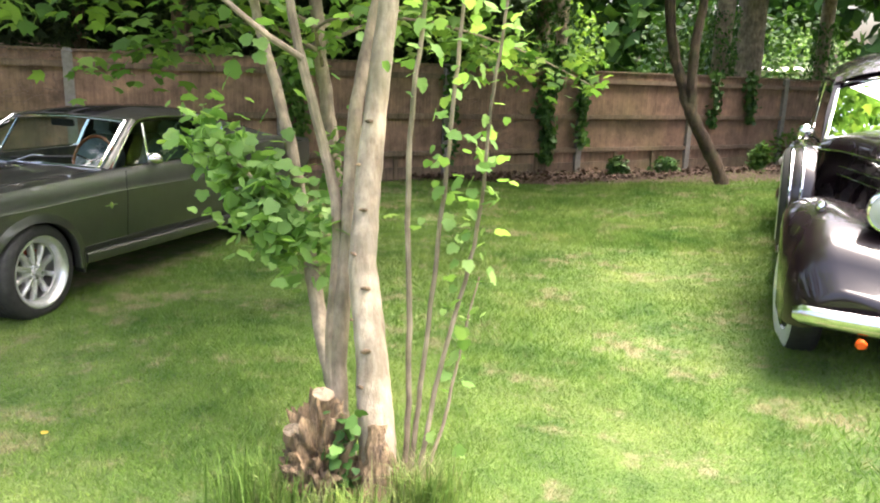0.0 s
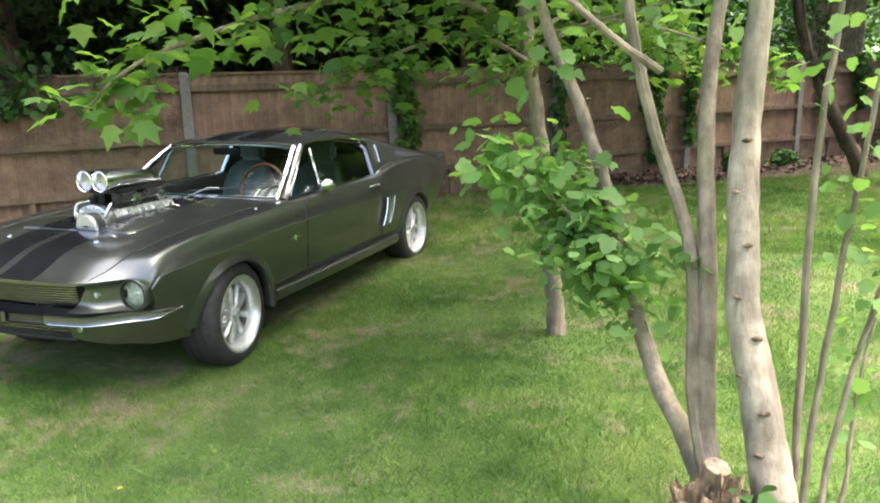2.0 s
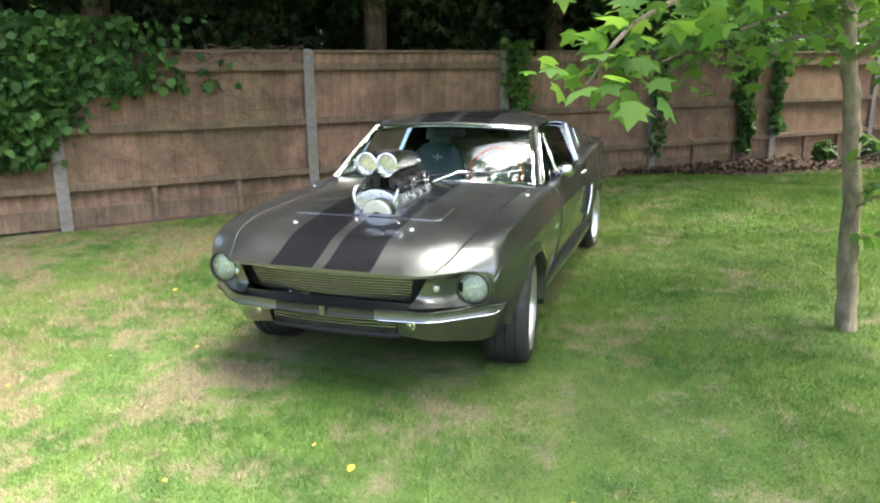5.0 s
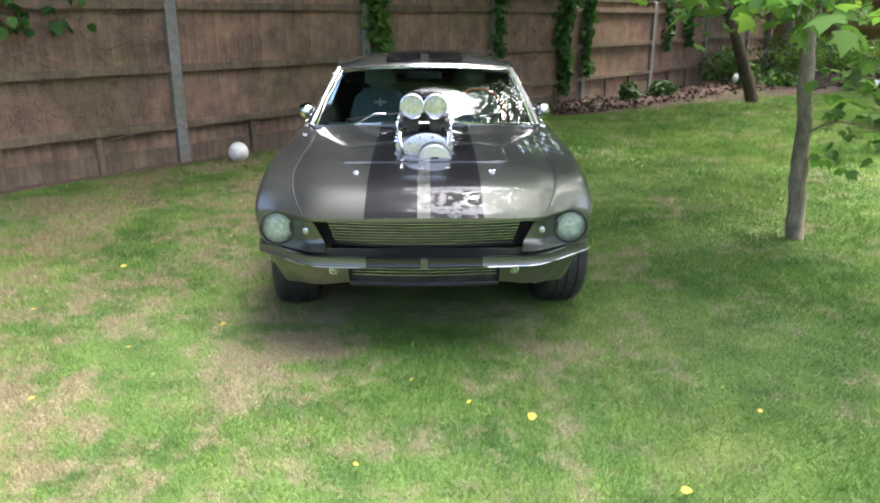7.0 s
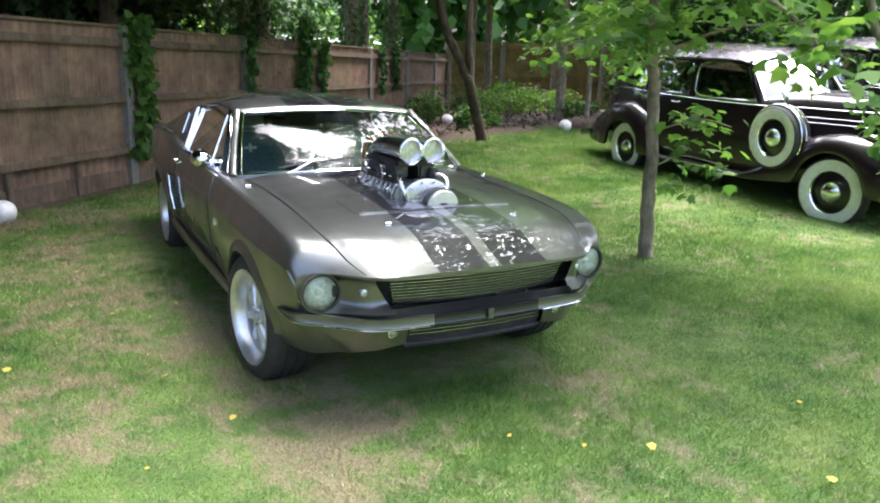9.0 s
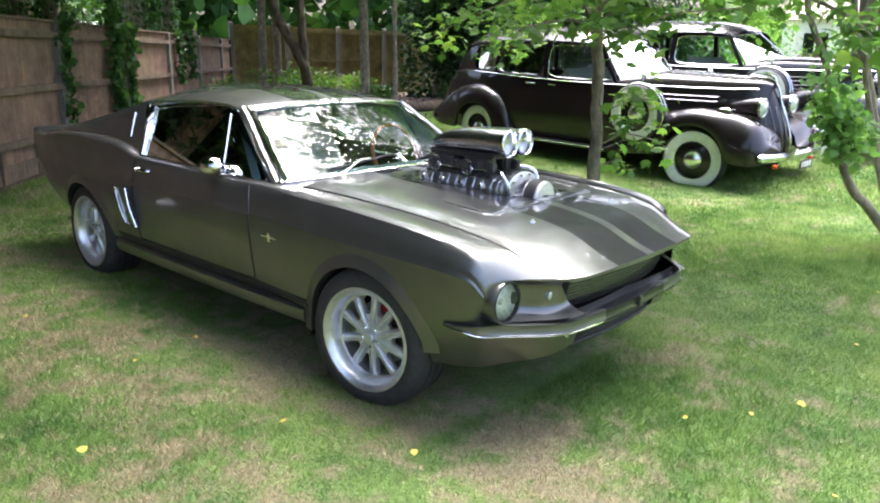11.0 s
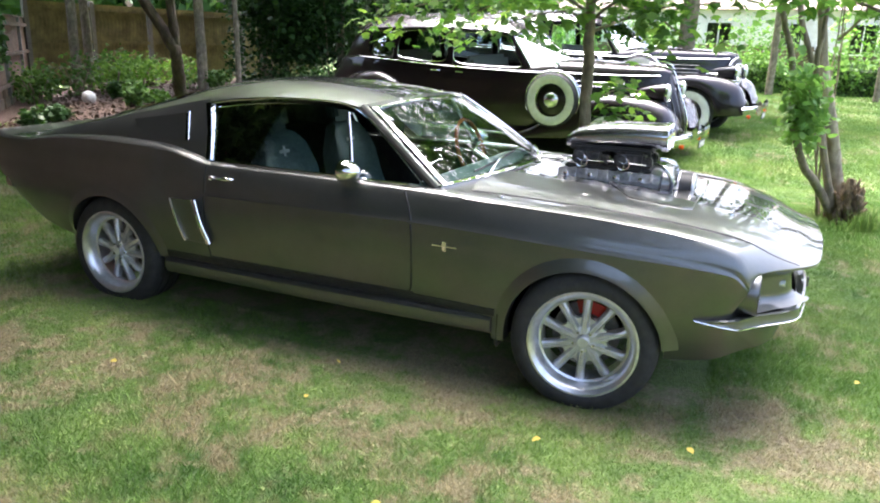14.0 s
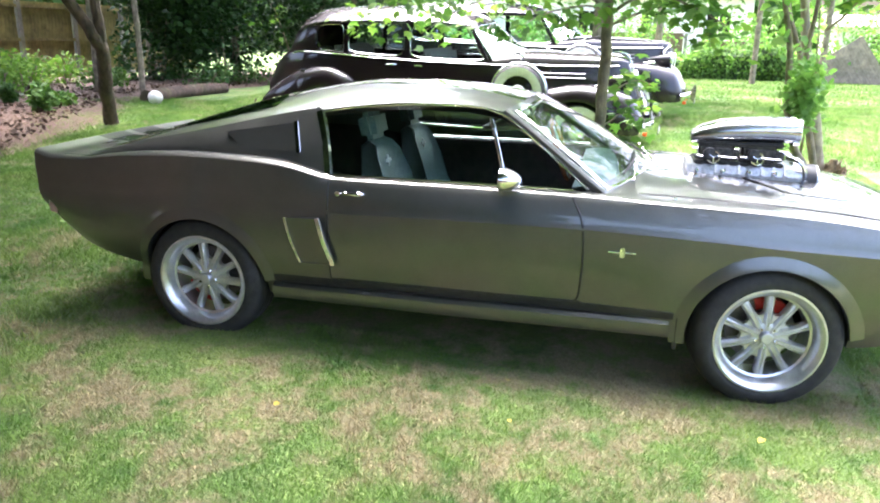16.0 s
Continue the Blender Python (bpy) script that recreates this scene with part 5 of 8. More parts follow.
def add_limo_wheel(car, m, name="wheel", paint=None, label=""):
    w = put(name, LIMO_WHEEL["disc"], None, car, label)
    if not LIMO_WHEEL["disc"].materials:
        LIMO_WHEEL["disc"].materials.append(M_BLACKPAINT)
    w.matrix_basis = m
    for nm, mt in (("tyre", M_TYRE), ("whitewall", M_WHITEWALL), ("trim_ring", M_CHROME), ("hub_cap", M_CHROME)):
        put(nm, LIMO_WHEEL[nm], mt, w, "white side wall" if nm == "whitewall" else "")


def build_limo(m, paint, label, ladder, steer=0):
    car = thing("limousine", m, label, "car", "old limousines")
    st = sorted(set(round(float(v), 4) for v in np.concatenate([np.linspace(-0.50, 1.18, 32), np.linspace(1.20, 4.10, 40), np.linspace(4.12, 4.68, 14)])))
    vs = [p for s in st for p in limo_ring(s, 1.19 < s < 4.11)]
    n = len(limo_ring(0, False))
    put("body", mesh_of(vs, grid_faces(len(st), n, wrap=True) + [tuple(range(n))[::-1], tuple(range((len(st) - 1) * n, len(st) * n))], 40), paint, car)
    # roof
    ys, k = np.linspace(1.45, 4.28, 36), 12
    v = []
    for y in ys:
        wr, zr, zc = (f(y) for f in LROOF_AT)
        for i in range(2 * k + 1):
            u = -1 + i / k
            v.append((wr * math.copysign(abs(u) ** 0.8, u), y, zr + (zc - zr) * (1 - abs(u) ** 2.6)))
    lo = [(x * 0.95, y, z - 0.03) for x, y, z in v]
    put("roof", mesh_of(*join((v, grid_faces(36, 25)), (lo, grid_faces(36, 25))), 50), paint, car)
    for side in (-1, 1):
        # pillars
        for (y0, y1, w) in ((1.22, 1.52, 0.05), (2.36, 2.38, 0.075), (3.30, 3.26, 0.07)):
            a = Vector((side * (LIMO_AT[1](y0) - 0.03), y0, 1.14))
            b = Vector((side * LROOF_AT[0](y1), y1, LROOF_AT[1](y1) + 0.01))
            put("pillar", mesh_of(*ribbon([a, a.lerp(b, 0.5) + Vector((side * 0.012, 0, 0)), b], lambda i: (side, -0.15, 0.2), w, 0.01, 0.04)), paint, car)
        # rear quarter behind the last window
        v = []
        for y in np.linspace(3.72, 4.28, 12):
            wf, zf = LIMO_AT[1](y) - 0.01, LIMO_AT[2](y)
            wr, zr = LROOF_AT[0](y), LROOF_AT[1](y)
            for i in range(7):
                t = i / 6
                yy = y + (0.10 * math.sin(math.pi * t) - 0.06 * t) * (1 if y < 3.75 else 0)
                v.append((side * (wf + (wr - wf) * t + 0.02 * math.sin(math.pi * t)), yy, zf + (zr - zf) * t))
        put("rear_quarter", mesh_of(*join((v, grid_faces(12, 7)), ([(x - side * 0.04, y, z) for x, y, z in v], grid_faces(12, 7))), 50), paint, car)
        # rail over the windows
        q = [(side * (LROOF_AT[0](y) + 0.006), y, LROOF_AT[1](y) - 0.015) for y in np.linspace(1.46, 4.1, 24)]
        put("gutter", mesh_of(*tube(q, 0.016, 8)), paint, car)
        # windows with chrome frames
        for y0, y1 in ((1.26, 2.33), (2.42, 3.26), (3.34, 3.90)):
            c = []
            steps = 20
            for i in range(steps):
                a = 2 * math.pi * i / steps
                u = math.copysign(abs(math.cos(a)) ** 0.35, math.cos(a))
                w = math.copysign(abs(math.sin(a)) ** 0.35, math.sin(a))
                t = 0.5 + 0.5 * w
                y = (y0 + y1) / 2 + u * (y1 - y0) / 2
                if y0 < 1.3:
                    y = max(y, y0 + 0.30 * t)
                zb, zt = LIMO_AT[2](y) + 0.03, LROOF_AT[1](y) - 0.045
                x = (LIMO_AT[1](y) - 0.035) + (LROOF_AT[0](y) + 0.01 - LIMO_AT[1](y) + 0.035) * t
                c.append((side * x, y, zb + (zt - zb) * t))
            win = put("window", mesh_of(c, [tuple(range(steps))], 0), M_GLASS, car)
            put("window_frame", mesh_of(*tube(c + [c[0]], 0.008, 6, False)), M_CHROME, win)
        # wings
        inner = lambda y: max(limo_x(min(max(y, -0.45), 1.3), 0.7) - 0.04, 0.20)
        front = [(-0.76, 0.62, 0.58, 0.745, 0.40), (-0.72, 0.73, 0.61, 0.80, 0.39), (-0.62, 0.84, 0.64, 0.855, 0.39), (-0.35, 0.925, 0.66, 0.885, 0.42), (0.0, 0.955, 0.67, 0.89, 0.42), (0.40, 0.885, 0.68, 0.89, 0.40), (0.75, 0.70, 0.70, 0.885, 0.36), (1.05, 0.47, 0.74, 0.88, 0.33), (1.25, 0.37, 0.76, 0.88, 0.32)]
        put("front_wing", mesh_of(*wing(side, front, (0, 0.36), 0.42, inner), 55), paint, car)
        rear = [(2.86, 0.40, 0.74, 0.87, 0.33), (3.00, 0.72, 0.74, 0.90, 0.33), (3.22, 0.92, 0.74, 0.925, 0.34), (3.55, 1.015, 0.74, 0.93, 0.36), (3.90, 0.97, 0.72, 0.92, 0.36), (4.25, 0.82, 0.68, 0.87, 0.37), (4.50, 0.66, 0.64, 0.80, 0.40), (4.66, 0.52, 0.62, 0.72, 0.44)]
        put("rear_wing", mesh_of(*wing(side, rear, (3.54, 0.36), 0.40, lambda y: limo_x(min(y, 4.6), 0.8) - 0.06), 55), paint, car)
        board = put("running_board", mesh_of(*block(*( (0.60, 1.18, 0.315, 0.895, 2.92, 0.355) if side > 0 else (-0.895, 1.18, 0.315, -0.60, 2.92, 0.355)), 0.012)), M_BLACK, car, "black running board")
        put("board_trim", mesh_of(*tube([(side * 0.897, 1.2, 0.345), (side * 0.897, 2.9, 0.345)], 0.008, 6)), M_CHROME, board)
        # belt moulding, bonnet trim, door handles
        q = [(side * (LIMO_AT[1](y) + 0.006), y, LIMO_AT[2](y) - 0.005) for y in np.linspace(-0.40, 4.2, 40)]
        put("belt_moulding", mesh_of(*tube(q, 0.007, 6)), M_CHROME, car, "thin chrome belt moulding")
        for y in (2.22, 2.52):
            put("door_handle", mesh_of(*tube([(side * (limo_x(y, 1.08) + 0.005), y - 0.02, 1.085), (side * (limo_x(y, 1.08) + 0.04), y, 1.085), (side * (limo_x(y, 1.08) + 0.035), y + (0.11 if y > 2.4 else -0.11), 1.083)], 0.010, 8)), M_CHROME, car, "chrome door handle")
        for i in range(2 if not ladder else 5):
            z = 1.06 - 0.055 * i
            q = [(side * (limo_x(y, z) + 0.004), y, z) for y in np.linspace(0.0, 0.75, 8)]
            put("bonnet_louvre", mesh_of(*tube(q, 0.005, 6)), M_DARKTRIM if ladder else M_CHROME, car)
        # headlamps between wing and bonnet, spare wheel in the wing
        hl = pose(side * 0.395, -0.52, 0.985)
        pod = put("headlamp", mesh_of(*moved(lathe([(-0.05, 0.106), (-0.03, 0.112), (0.02, 0.108), (0.14, 0.085), (0.28, 0.045), (0.36, 0.0)], 32, "y"), hl)), paint, car)
        put("lamp_rim", mesh_of(*moved(lathe([(-0.035, 0.113), (-0.062, 0.110), (-0.066, 0.100), (-0.05, 0.096)], 32, "y"), hl)), M_CHROME, pod)
        put("lamp_lens", mesh_of(*moved(lathe([(-0.05, 0.098), (-0.075, 0.07), (-0.085, 0.0)], 32, "y"), hl)), M_FROSTED, pod)
        put("lamp_stand", mesh_of(*tube([(side * 0.395, -0.42, 0.80), (side * 0.395, -0.42, 0.92)], 0.035, 10)), paint, pod)
        side_lamp = moved(lathe([(-0.07, 0.0), (-0.06, 0.022), (-0.02, 0.032), (0.05, 0.024), (0.12, 0.0)], 16, "y"), pose(side * 0.70, -0.28, 0.95))
        put("side_lamp", mesh_of(*side_lamp), M_CHROME, car, "small chrome side lamp")
        add_limo_wheel(car, pose(side * 0.83, 0.77, 0.83, 0, 0, 0 if side > 0 else 180) @ Matrix.Diagonal((1, 0.94, 0.94, 1)), "spare_wheel", label="whitewall spare wheel set into the wing")
        hoop = [(side * 0.79, 0.77 + 0.357 * math.cos(a), 0.83 + 0.357 * math.sin(a)) for a in np.linspace(-0.5, math.pi + 0.4, 24)]
        cover = put("spare_cover", mesh_of(*ribbon(hoop, lambda i: (0, hoop[i][1] - 0.77, hoop[i][2] - 0.83), 0.15, 0.006, 0.01)), paint, car, "painted metal tyre cover with bright edges")
        for dx in (0.0, 0.07):
            put("cover_edge", mesh_of(*tube([(side * (0.79 + dx), y + (y - 0.77) * 0.02, z + (z - 0.83) * 0.02) for _, y, z in hoop], 0.010, 6)), M_CHROME, cover)
        mir = put("wing_mirror", mesh_of(*moved(lathe([(-0.03, 0.0), (-0.02, 0.035), (0.0, 0.05), (0.012, 0.05), (0.012, 0.0)], 20, "y"), pose(side * 0.80, 0.75, 1.28))), M_CHROME, car, "round chrome mirror on the spare wheel")
        put("mirror_stem", mesh_of(*tube([(side * 0.80, 0.76, 1.18), (side * 0.80, 0.755, 1.26)], 0.009, 6)), M_CHROME, mir)
        for y in (0.0, 3.54):
            add_limo_wheel(car, pose(side * (0.735 if y else 0.755), y, 0.36, 0, 0, (steer if y == 0 else 0) + (0 if side > 0 else 180)), label="black wheel with whitewall tyre")
        # overriders
        put("overrider", mesh_of(*moved(block(-0.028, -0.035, -0.10, 0.028, 0.03, 0.11, 0.02), pose(side * 0.36, -0.945, 0.485))), M_CHROME, car)
    # windscreen in two flat panes that meet in a V
    for side in (-1, 1):
        a, b, c, d = (0.0, 0.90, 1.315), (side * 0.655, 1.18, 1.20), (side * 0.590, 1.50, 1.595), (0.0, 1.36, 1.665)
        pane = put("windscreen", mesh_of([a, b, c, d], [(0, 1, 2, 3)], 0), M_GLASS, car)
        put("screen_frame", mesh_of(*join(*[tube([p, q], 0.013, 6) for p, q in ((a, b), (b, c), (c, d), (d, a))])), M_CHROME, pane, "chrome windscreen frame")
    put("scuttle", mesh_of([(-0.62, 0.98, 1.15), (0, 0.80, 1.325), (0.62, 0.98, 1.15), (-0.66, 1.20, 1.19), (0, 0.93, 1.315), (0.66, 1.20, 1.19)], [(0, 1, 4, 3), (1, 2, 5, 4)], 0), paint, car)
    v = []
    for i in range(17):
        u = -1 + i / 8
        v += [(0.60 * u, 1.50 - 0.14 * (1 - abs(u)), 1.598 + 0.070 * (1 - abs(u))), (0.60 * u, 1.55 - 0.10 * (1 - abs(u)), 1.64 + 0.055 * (1 - abs(u) ** 2)), (0.612 * math.copysign(abs(u) ** 0.8, u), 1.58, LROOF_AT[1](1.58) + (LROOF_AT[2](1.58) - LROOF_AT[1](1.58)) * (1 - abs(u) ** 2.6))]
    put("screen_header", mesh_of(v, grid_faces(17, 3), 60), paint, car)
    # seats inside
    for y in (2.0, 3.35):
        put("bench_seat", mesh_of(*join(block(-0.60, y - 0.45, 0.42, 0.60, y + 0.05, 0.72, 0.06), moved(block(-0.60, -0.08, 0, 0.60, 0.08, 0.62, 0.06), pose(0, y + 0.05, 0.68, -12)))), M_CLOTH, car, "pale grey cloth bench seat")
    sw = [(0.34 + 0.20 * math.cos(a), 1.52 + 0.08 * math.sin(a), 1.14 + 0.18 * math.sin(a)) for a in np.linspace(0, 2 * math.pi, 25)]
    put("steering_wheel", mesh_of(*tube(sw, 0.012, 8, False)), M_BLACK, car)
    # nose, grille, bumper, plate
    if ladder:
        shell = []
        for z, w in ((0.46, 0.25), (0.60, 0.28), (0.90, 0.28), (1.10, 0.25), (1.18, 0.16)):
            shell += [(-w, -0.42, z), (-w * 0.8, -0.50, z), (0, -0.55, z), (w * 0.8, -0.50, z), (w, -0.42, z)]
        gr = put("grille", mesh_of(shell, grid_faces(5, 5), 60), M_BLACK, car, "tall chrome barred grille")
        for i in range(16):
            z = 0.50 + 0.040 * i
            w = 0.27 if z < 1.0 else 0.27 - (z - 1.0) * 0.5
            q = [(-w, -0.425, z), (-w * 0.8, -0.508, z), (0, -0.560, z), (w * 0.8, -0.508, z), (w, -0.425, z)]
            put("grille_bar", mesh_of(*tube(q, 0.011, 6)), M_CHROME, gr)
        put("grille_frame", mesh_of(*tube(curve_points([(-0.26, -0.44, 0.45), (-0.285, -0.44, 0.9), (-0.25, -0.44, 1.12), (0, -0.50, 1.20), (0.25, -0.44, 1.12), (0.285, -0.44, 0.9), (0.26, -0.44, 0.45)], 6), 0.018, 8)), M_CHROME, gr)
    else:
        v = []
        for z, w, y in ((0.46, 0.16, -0.74), (0.60, 0.20, -0.74), (0.80, 0.22, -0.68), (1.00, 0.20, -0.60), (1.16, 0.15, -0.53), (1.235, 0.08, -0.48)):
            v += [(-w, y + 0.22, z), (-w * 0.55, y + 0.06, z), (0, y, z), (w * 0.55, y + 0.06, z), (w, y + 0.22, z)]
        gr = put("grille", mesh_of(v, grid_faces(6, 5), 60), paint, car, "pointed prow with chrome slats")
        for s in (-1, 1):
            for i in range(4):
                t = (i + 0.5) / 4
                q = []
                for z, w, y in ((0.48, 0.16, -0.74), (0.62, 0.20, -0.74), (0.80, 0.22, -0.68), (0.98, 0.20, -0.61)):
                    q.append((s * w * (0.2 + 0.75 * t), y - 0.012 + 0.20 * t ** 1.6, z))
                put("grille_bar", mesh_of(*tube(curve_points(q, 4), 0.005, 6)), M_DARKTRIM, gr)
        put("prow_strip", mesh_of(*tube(curve_points([(0, -0.755, 0.46), (0, -0.755, 0.62), (0, -0.69, 0.82), (0, -0.60, 1.02), (0, -0.49, 1.25), (0, -0.2, 1.31)], 6), 0.012, 8)), M_CHROME, gr)
        put("bonnet_ornament", mesh_of(*tube(curve_points([(0, -0.52, 1.25), (0, -0.46, 1.31), (0, -0.36, 1.34), (0, -0.26, 1.33)], 5), [0.008] * 3 + [0.018] * 8 + [0.006] * 5, 8)), M_CHROME, gr)
    v = []
    for x in np.linspace(-0.80, 0.80, 41):
        y = -0.93 + 0.13 * (abs(x) / 0.80) ** 2.6
        h = 0.050 * min(1.0, (0.81 - abs(x)) / 0.05 + 0.3)
        v += [(x, y + 0.03, 0.47 + h), (x, y + 0.006, 0.47 + h * 0.9), (x, y - 0.012, 0.47 + h * 0.35), (x, y - 0.012, 0.47 - h * 0.35), (x, y + 0.006, 0.47 - h * 0.9), (x, y + 0.03, 0.47 - h)]
    put("front_bumper", mesh_of(v, grid_faces(41, 6, wrap=True) + [tuple(range(6)), tuple(range(240, 246))[::-1]], 50), M_CHROME, car, "curved chrome bumper")
    plate = put("number_plate", mesh_of(*block(-0.16, -0.975, 0.315, 0.16, -0.965, 0.415, 0.003)), M_BLACK, car, "black number plate with pale bars")
    for i in range(4):
        put("plate_bar", mesh_of(*block(-0.125 + 0.067 * i, -0.980, 0.335, -0.085 + 0.067 * i, -0.974, 0.395, 0.001)), M_WHITEWALL, plate)
    put("tow_lamp", mesh_of(*moved(lathe([(-0.02, 0.0), (-0.017, 0.02), (0.0, 0.028), (0.035, 0.02), (0.04, 0.0)], 16, "y"), pose(-0.48, -0.84, 0.36))), M_AMBER, car, "small red lamp under the bumper")
    put("tow_lamp", mesh_of(*moved(lathe([(-0.02, 0.0), (-0.017, 0.02), (0.0, 0.028), (0.035, 0.02), (0.04, 0.0)], 16, "y"), pose(0.48, -0.84, 0.36))), M_AMBER, car, "small red lamp under the bumper")
    put("boot_handle", mesh_of(*tube([(-0.05, 4.40, 1.13), (0, 4.44, 1.13), (0.05, 4.40, 1.13)], 0.014, 6)), M_CHROME, car)
    return car


def build_rear_bumper(car):
    v = []
    for x in np.linspace(-0.85, 0.85, 25):
        y = 4.86 - 0.16 * (abs(x) / 0.85) ** 2.5
        v += [(x, y - 0.03, 0.50), (x, y, 0.49), (x, y + 0.012, 0.45), (x, y, 0.41), (x, y - 0.03, 0.40)]
    put("rear_bumper", mesh_of(v, grid_faces(25, 5, wrap=True) + [(0, 1, 2, 3, 4), (124, 123, 122, 121, 120)], 50), M_CHROME, car)


M_DARKTRIM = mat_speckled("dull grille trim", (0.16, 0.16, 0.16), (0.24, 0.24, 0.24), 30, 0.35, 0.9, 0)
M_CLOTH = mat_speckled("pale seat cloth", (0.20, 0.185, 0.165), (0.28, 0.26, 0.235), 60, 0.9, 0, 0.2, 0.002)
M_FROSTED = shader("frosted lamp glass", 0.25, 0, (0.45, 0.47, 0.45), Coat_Weight=1.0, Coat_Roughness=0.02)
build_rear_bumper(build_limo(pose(1.330, 4.867, 0.0, 1.3, -1.6, -6.0), M_AUBERGINE, "dark aubergine limousine with whitewall tyres parked on the lawn", False, 10))
build_rear_bumper(build_limo(pose(3.84, 4.23, 0.20, 0.8, 0.0, -6.0), M_BLACKPAINT, "black limousine with barred chrome grille parked beside another", True))


# ---- plants ----
M_LIGHTLEAF = mat_leaf("young hazel leaves", (0.170, 0.325, 0.105), (0.262, 0.450, 0.150), (0.370, 0.565, 0.215), 0.5)
M_MAPLELEAF = mat_leaf("maple leaves", (0.095, 0.205, 0.055), (0.160, 0.295, 0.078), (0.285, 0.435, 0.110), 0.5)
M_DARKLEAF = mat_leaf("dark conifer and hedge-core foliage", (0.034, 0.058, 0.026), (0.068, 0.108, 0.050), (0.115, 0.165, 0.080), 0.32, 0.6)
M_IVY = mat_leaf("ivy leaves", (0.030, 0.082, 0.024), (0.060, 0.145, 0.036), (0.115, 0.230, 0.062), 0.25, 0.4)
M_LAUREL = mat_leaf("laurel leaves", (0.028, 0.080, 0.020), (0.055, 0.130, 0.030), (0.100, 0.200, 0.045), 0.25, 0.35)
# half as bright as the laurel above, for bushes in shade
M_SHADELEAF = mat_leaf("shaded laurel leaves", (0.014, 0.042, 0.012), (0.028, 0.075, 0.018), (0.060, 0.130, 0.032), 0.2, 0.45)
M_BRIGHTLEAF = mat_leaf("yellow-green shrub leaves", (0.120, 0.245, 0.040), (0.200, 0.360, 0.062), (0.290, 0.455, 0.095), 0.40)
M_HEDGE = mat_leaf("hedge leaves", (0.060, 0.140, 0.030), (0.105, 0.210, 0.045), (0.165, 0.285, 0.070), 0.3)
M_VERGE = mat_leaf("fresh hedge leaves", (0.085, 0.190, 0.042), (0.150, 0.290, 0.070), (0.230, 0.380, 0.110), 0.4)
M_PALEBARK = mat_bark("pale hazel bark", (0.54, 0.475, 0.375), (0.29, 0.233, 0.168), 7, 0.2)
M_GREYBARK = mat_bark("grey-brown bark", (0.42, 0.355, 0.265), (0.20, 0.158, 0.115), 8, 0.40)
M_DARKBARK = mat_bark("rough dark bark", (0.36, 0.250, 0.180), (0.120, 0.082, 0.060), 5, 0.2, depth=0.04)
M_LOGBARK = mat_bark("dark rotten bark", (0.155, 0.100, 0.070), (0.045, 0.030, 0.023), 5, 0.3, depth=0.05)
M_STUMP = mat_bark("broken stump wood", (0.44, 0.31, 0.19), (0.085, 0.060, 0.042), 11, 0.15, depth=0.03)
M_CUTWOOD = mat_bark("sawn wood", (0.36, 0.30, 0.22), (0.20, 0.15, 0.10), 9, 0.0)
M_SOIL = mat_speckled("bark mulch", (0.050, 0.029, 0.019), (0.100, 0.060, 0.040), 34, 0.95, 0, 0.9, 0.03)
M_YELLOWLEAF = mat_leaf("fallen yellow leaf", (0.42, 0.34, 0.06), (0.55, 0.44, 0.08), (0.36, 0.22, 0.07), 0.2)
M_BALL = mat_speckled("dirty white plastic", (0.55, 0.52, 0.48), (0.80, 0.78, 0.75), 9, 0.55, 0, 0.1, 0.002)
M_OLIVE = mat_fence("olive fence wood", (0.270, 0.240, 0.088), (0.135, 0.118, 0.048))
M_PALEWOOD = mat_fence("sun-bleached wood", (0.42, 0.35, 0.28), (0.26, 0.21, 0.165))
M_RENDER = mat_speckled("pale render", (0.62, 0.57, 0.52), (0.78, 0.74, 0.70), 3, 0.9, 0, 0.2, 0.01)
M_ROOFTILE = mat_speckled("weathered roof tile", (0.22, 0.165, 0.140), (0.34, 0.265, 0.225), 6, 0.9, 0, 0.4, 0.02)
M_CHIPS = mat_leaf("bark chips", (0.052, 0.032, 0.022), (0.082, 0.051, 0.036), (0.130, 0.088, 0.062), 0.02, 0.8)
M_TWIG = mat_speckled("dry twig", (0.085, 0.055, 0.040), (0.190, 0.135, 0.100), 30, 0.9, 0, 0.3, 0.002)
M_STONE = mat_speckled("grey stone", (0.20, 0.195, 0.185), (0.40, 0.39, 0.37), 12, 0.9, 0, 0.5, 0.01)

LEAF_ROUND = ([(0, 0, 0), (0.30, -0.05, 0.04), (0.50, 0.16, 0.05), (0.44, 0.30, 0.02), (0.57, 0.52, -0.03), (0.36, 0.66, 0.03), (0.30, 0.86, -0.02), (0, 1.08, -0.12),
               (-0.30, 0.86, -0.02), (-0.36, 0.66, 0.03), (-0.57, 0.52, -0.03), (-0.44, 0.30, 0.02), (-0.50, 0.16, 0.05), (-0.30, -0.05, 0.04), (0, 0.45, -0.03)],
              [(0, 1, 2, 3, 14), (14, 3, 4, 5), (14, 5, 6, 7), (14, 7, 8, 9), (14, 9, 10, 11), (0, 14, 11, 12, 13)])
LEAF_MAPLE = ([(0, 0, 0), (0.22, 0.06, 0.0), (0.52, 0.16, -0.05), (0.40, 0.34, 0.03), (0.60, 0.62, -0.06), (0.28, 0.60, 0.03), (0.0, 1.05, -0.08), (-0.28, 0.60, 0.03), (-0.60, 0.62, -0.06), (-0.40, 0.34, 0.03), (-0.52, 0.16, -0.05), (-0.22, 0.06, 0.0), (0, 0.4, -0.03)],
              [(0, 1, 2, 3, 12), (12, 3, 4, 5), (12, 5, 6, 7), (12, 7, 8, 9), (0, 12, 9, 10, 11)])
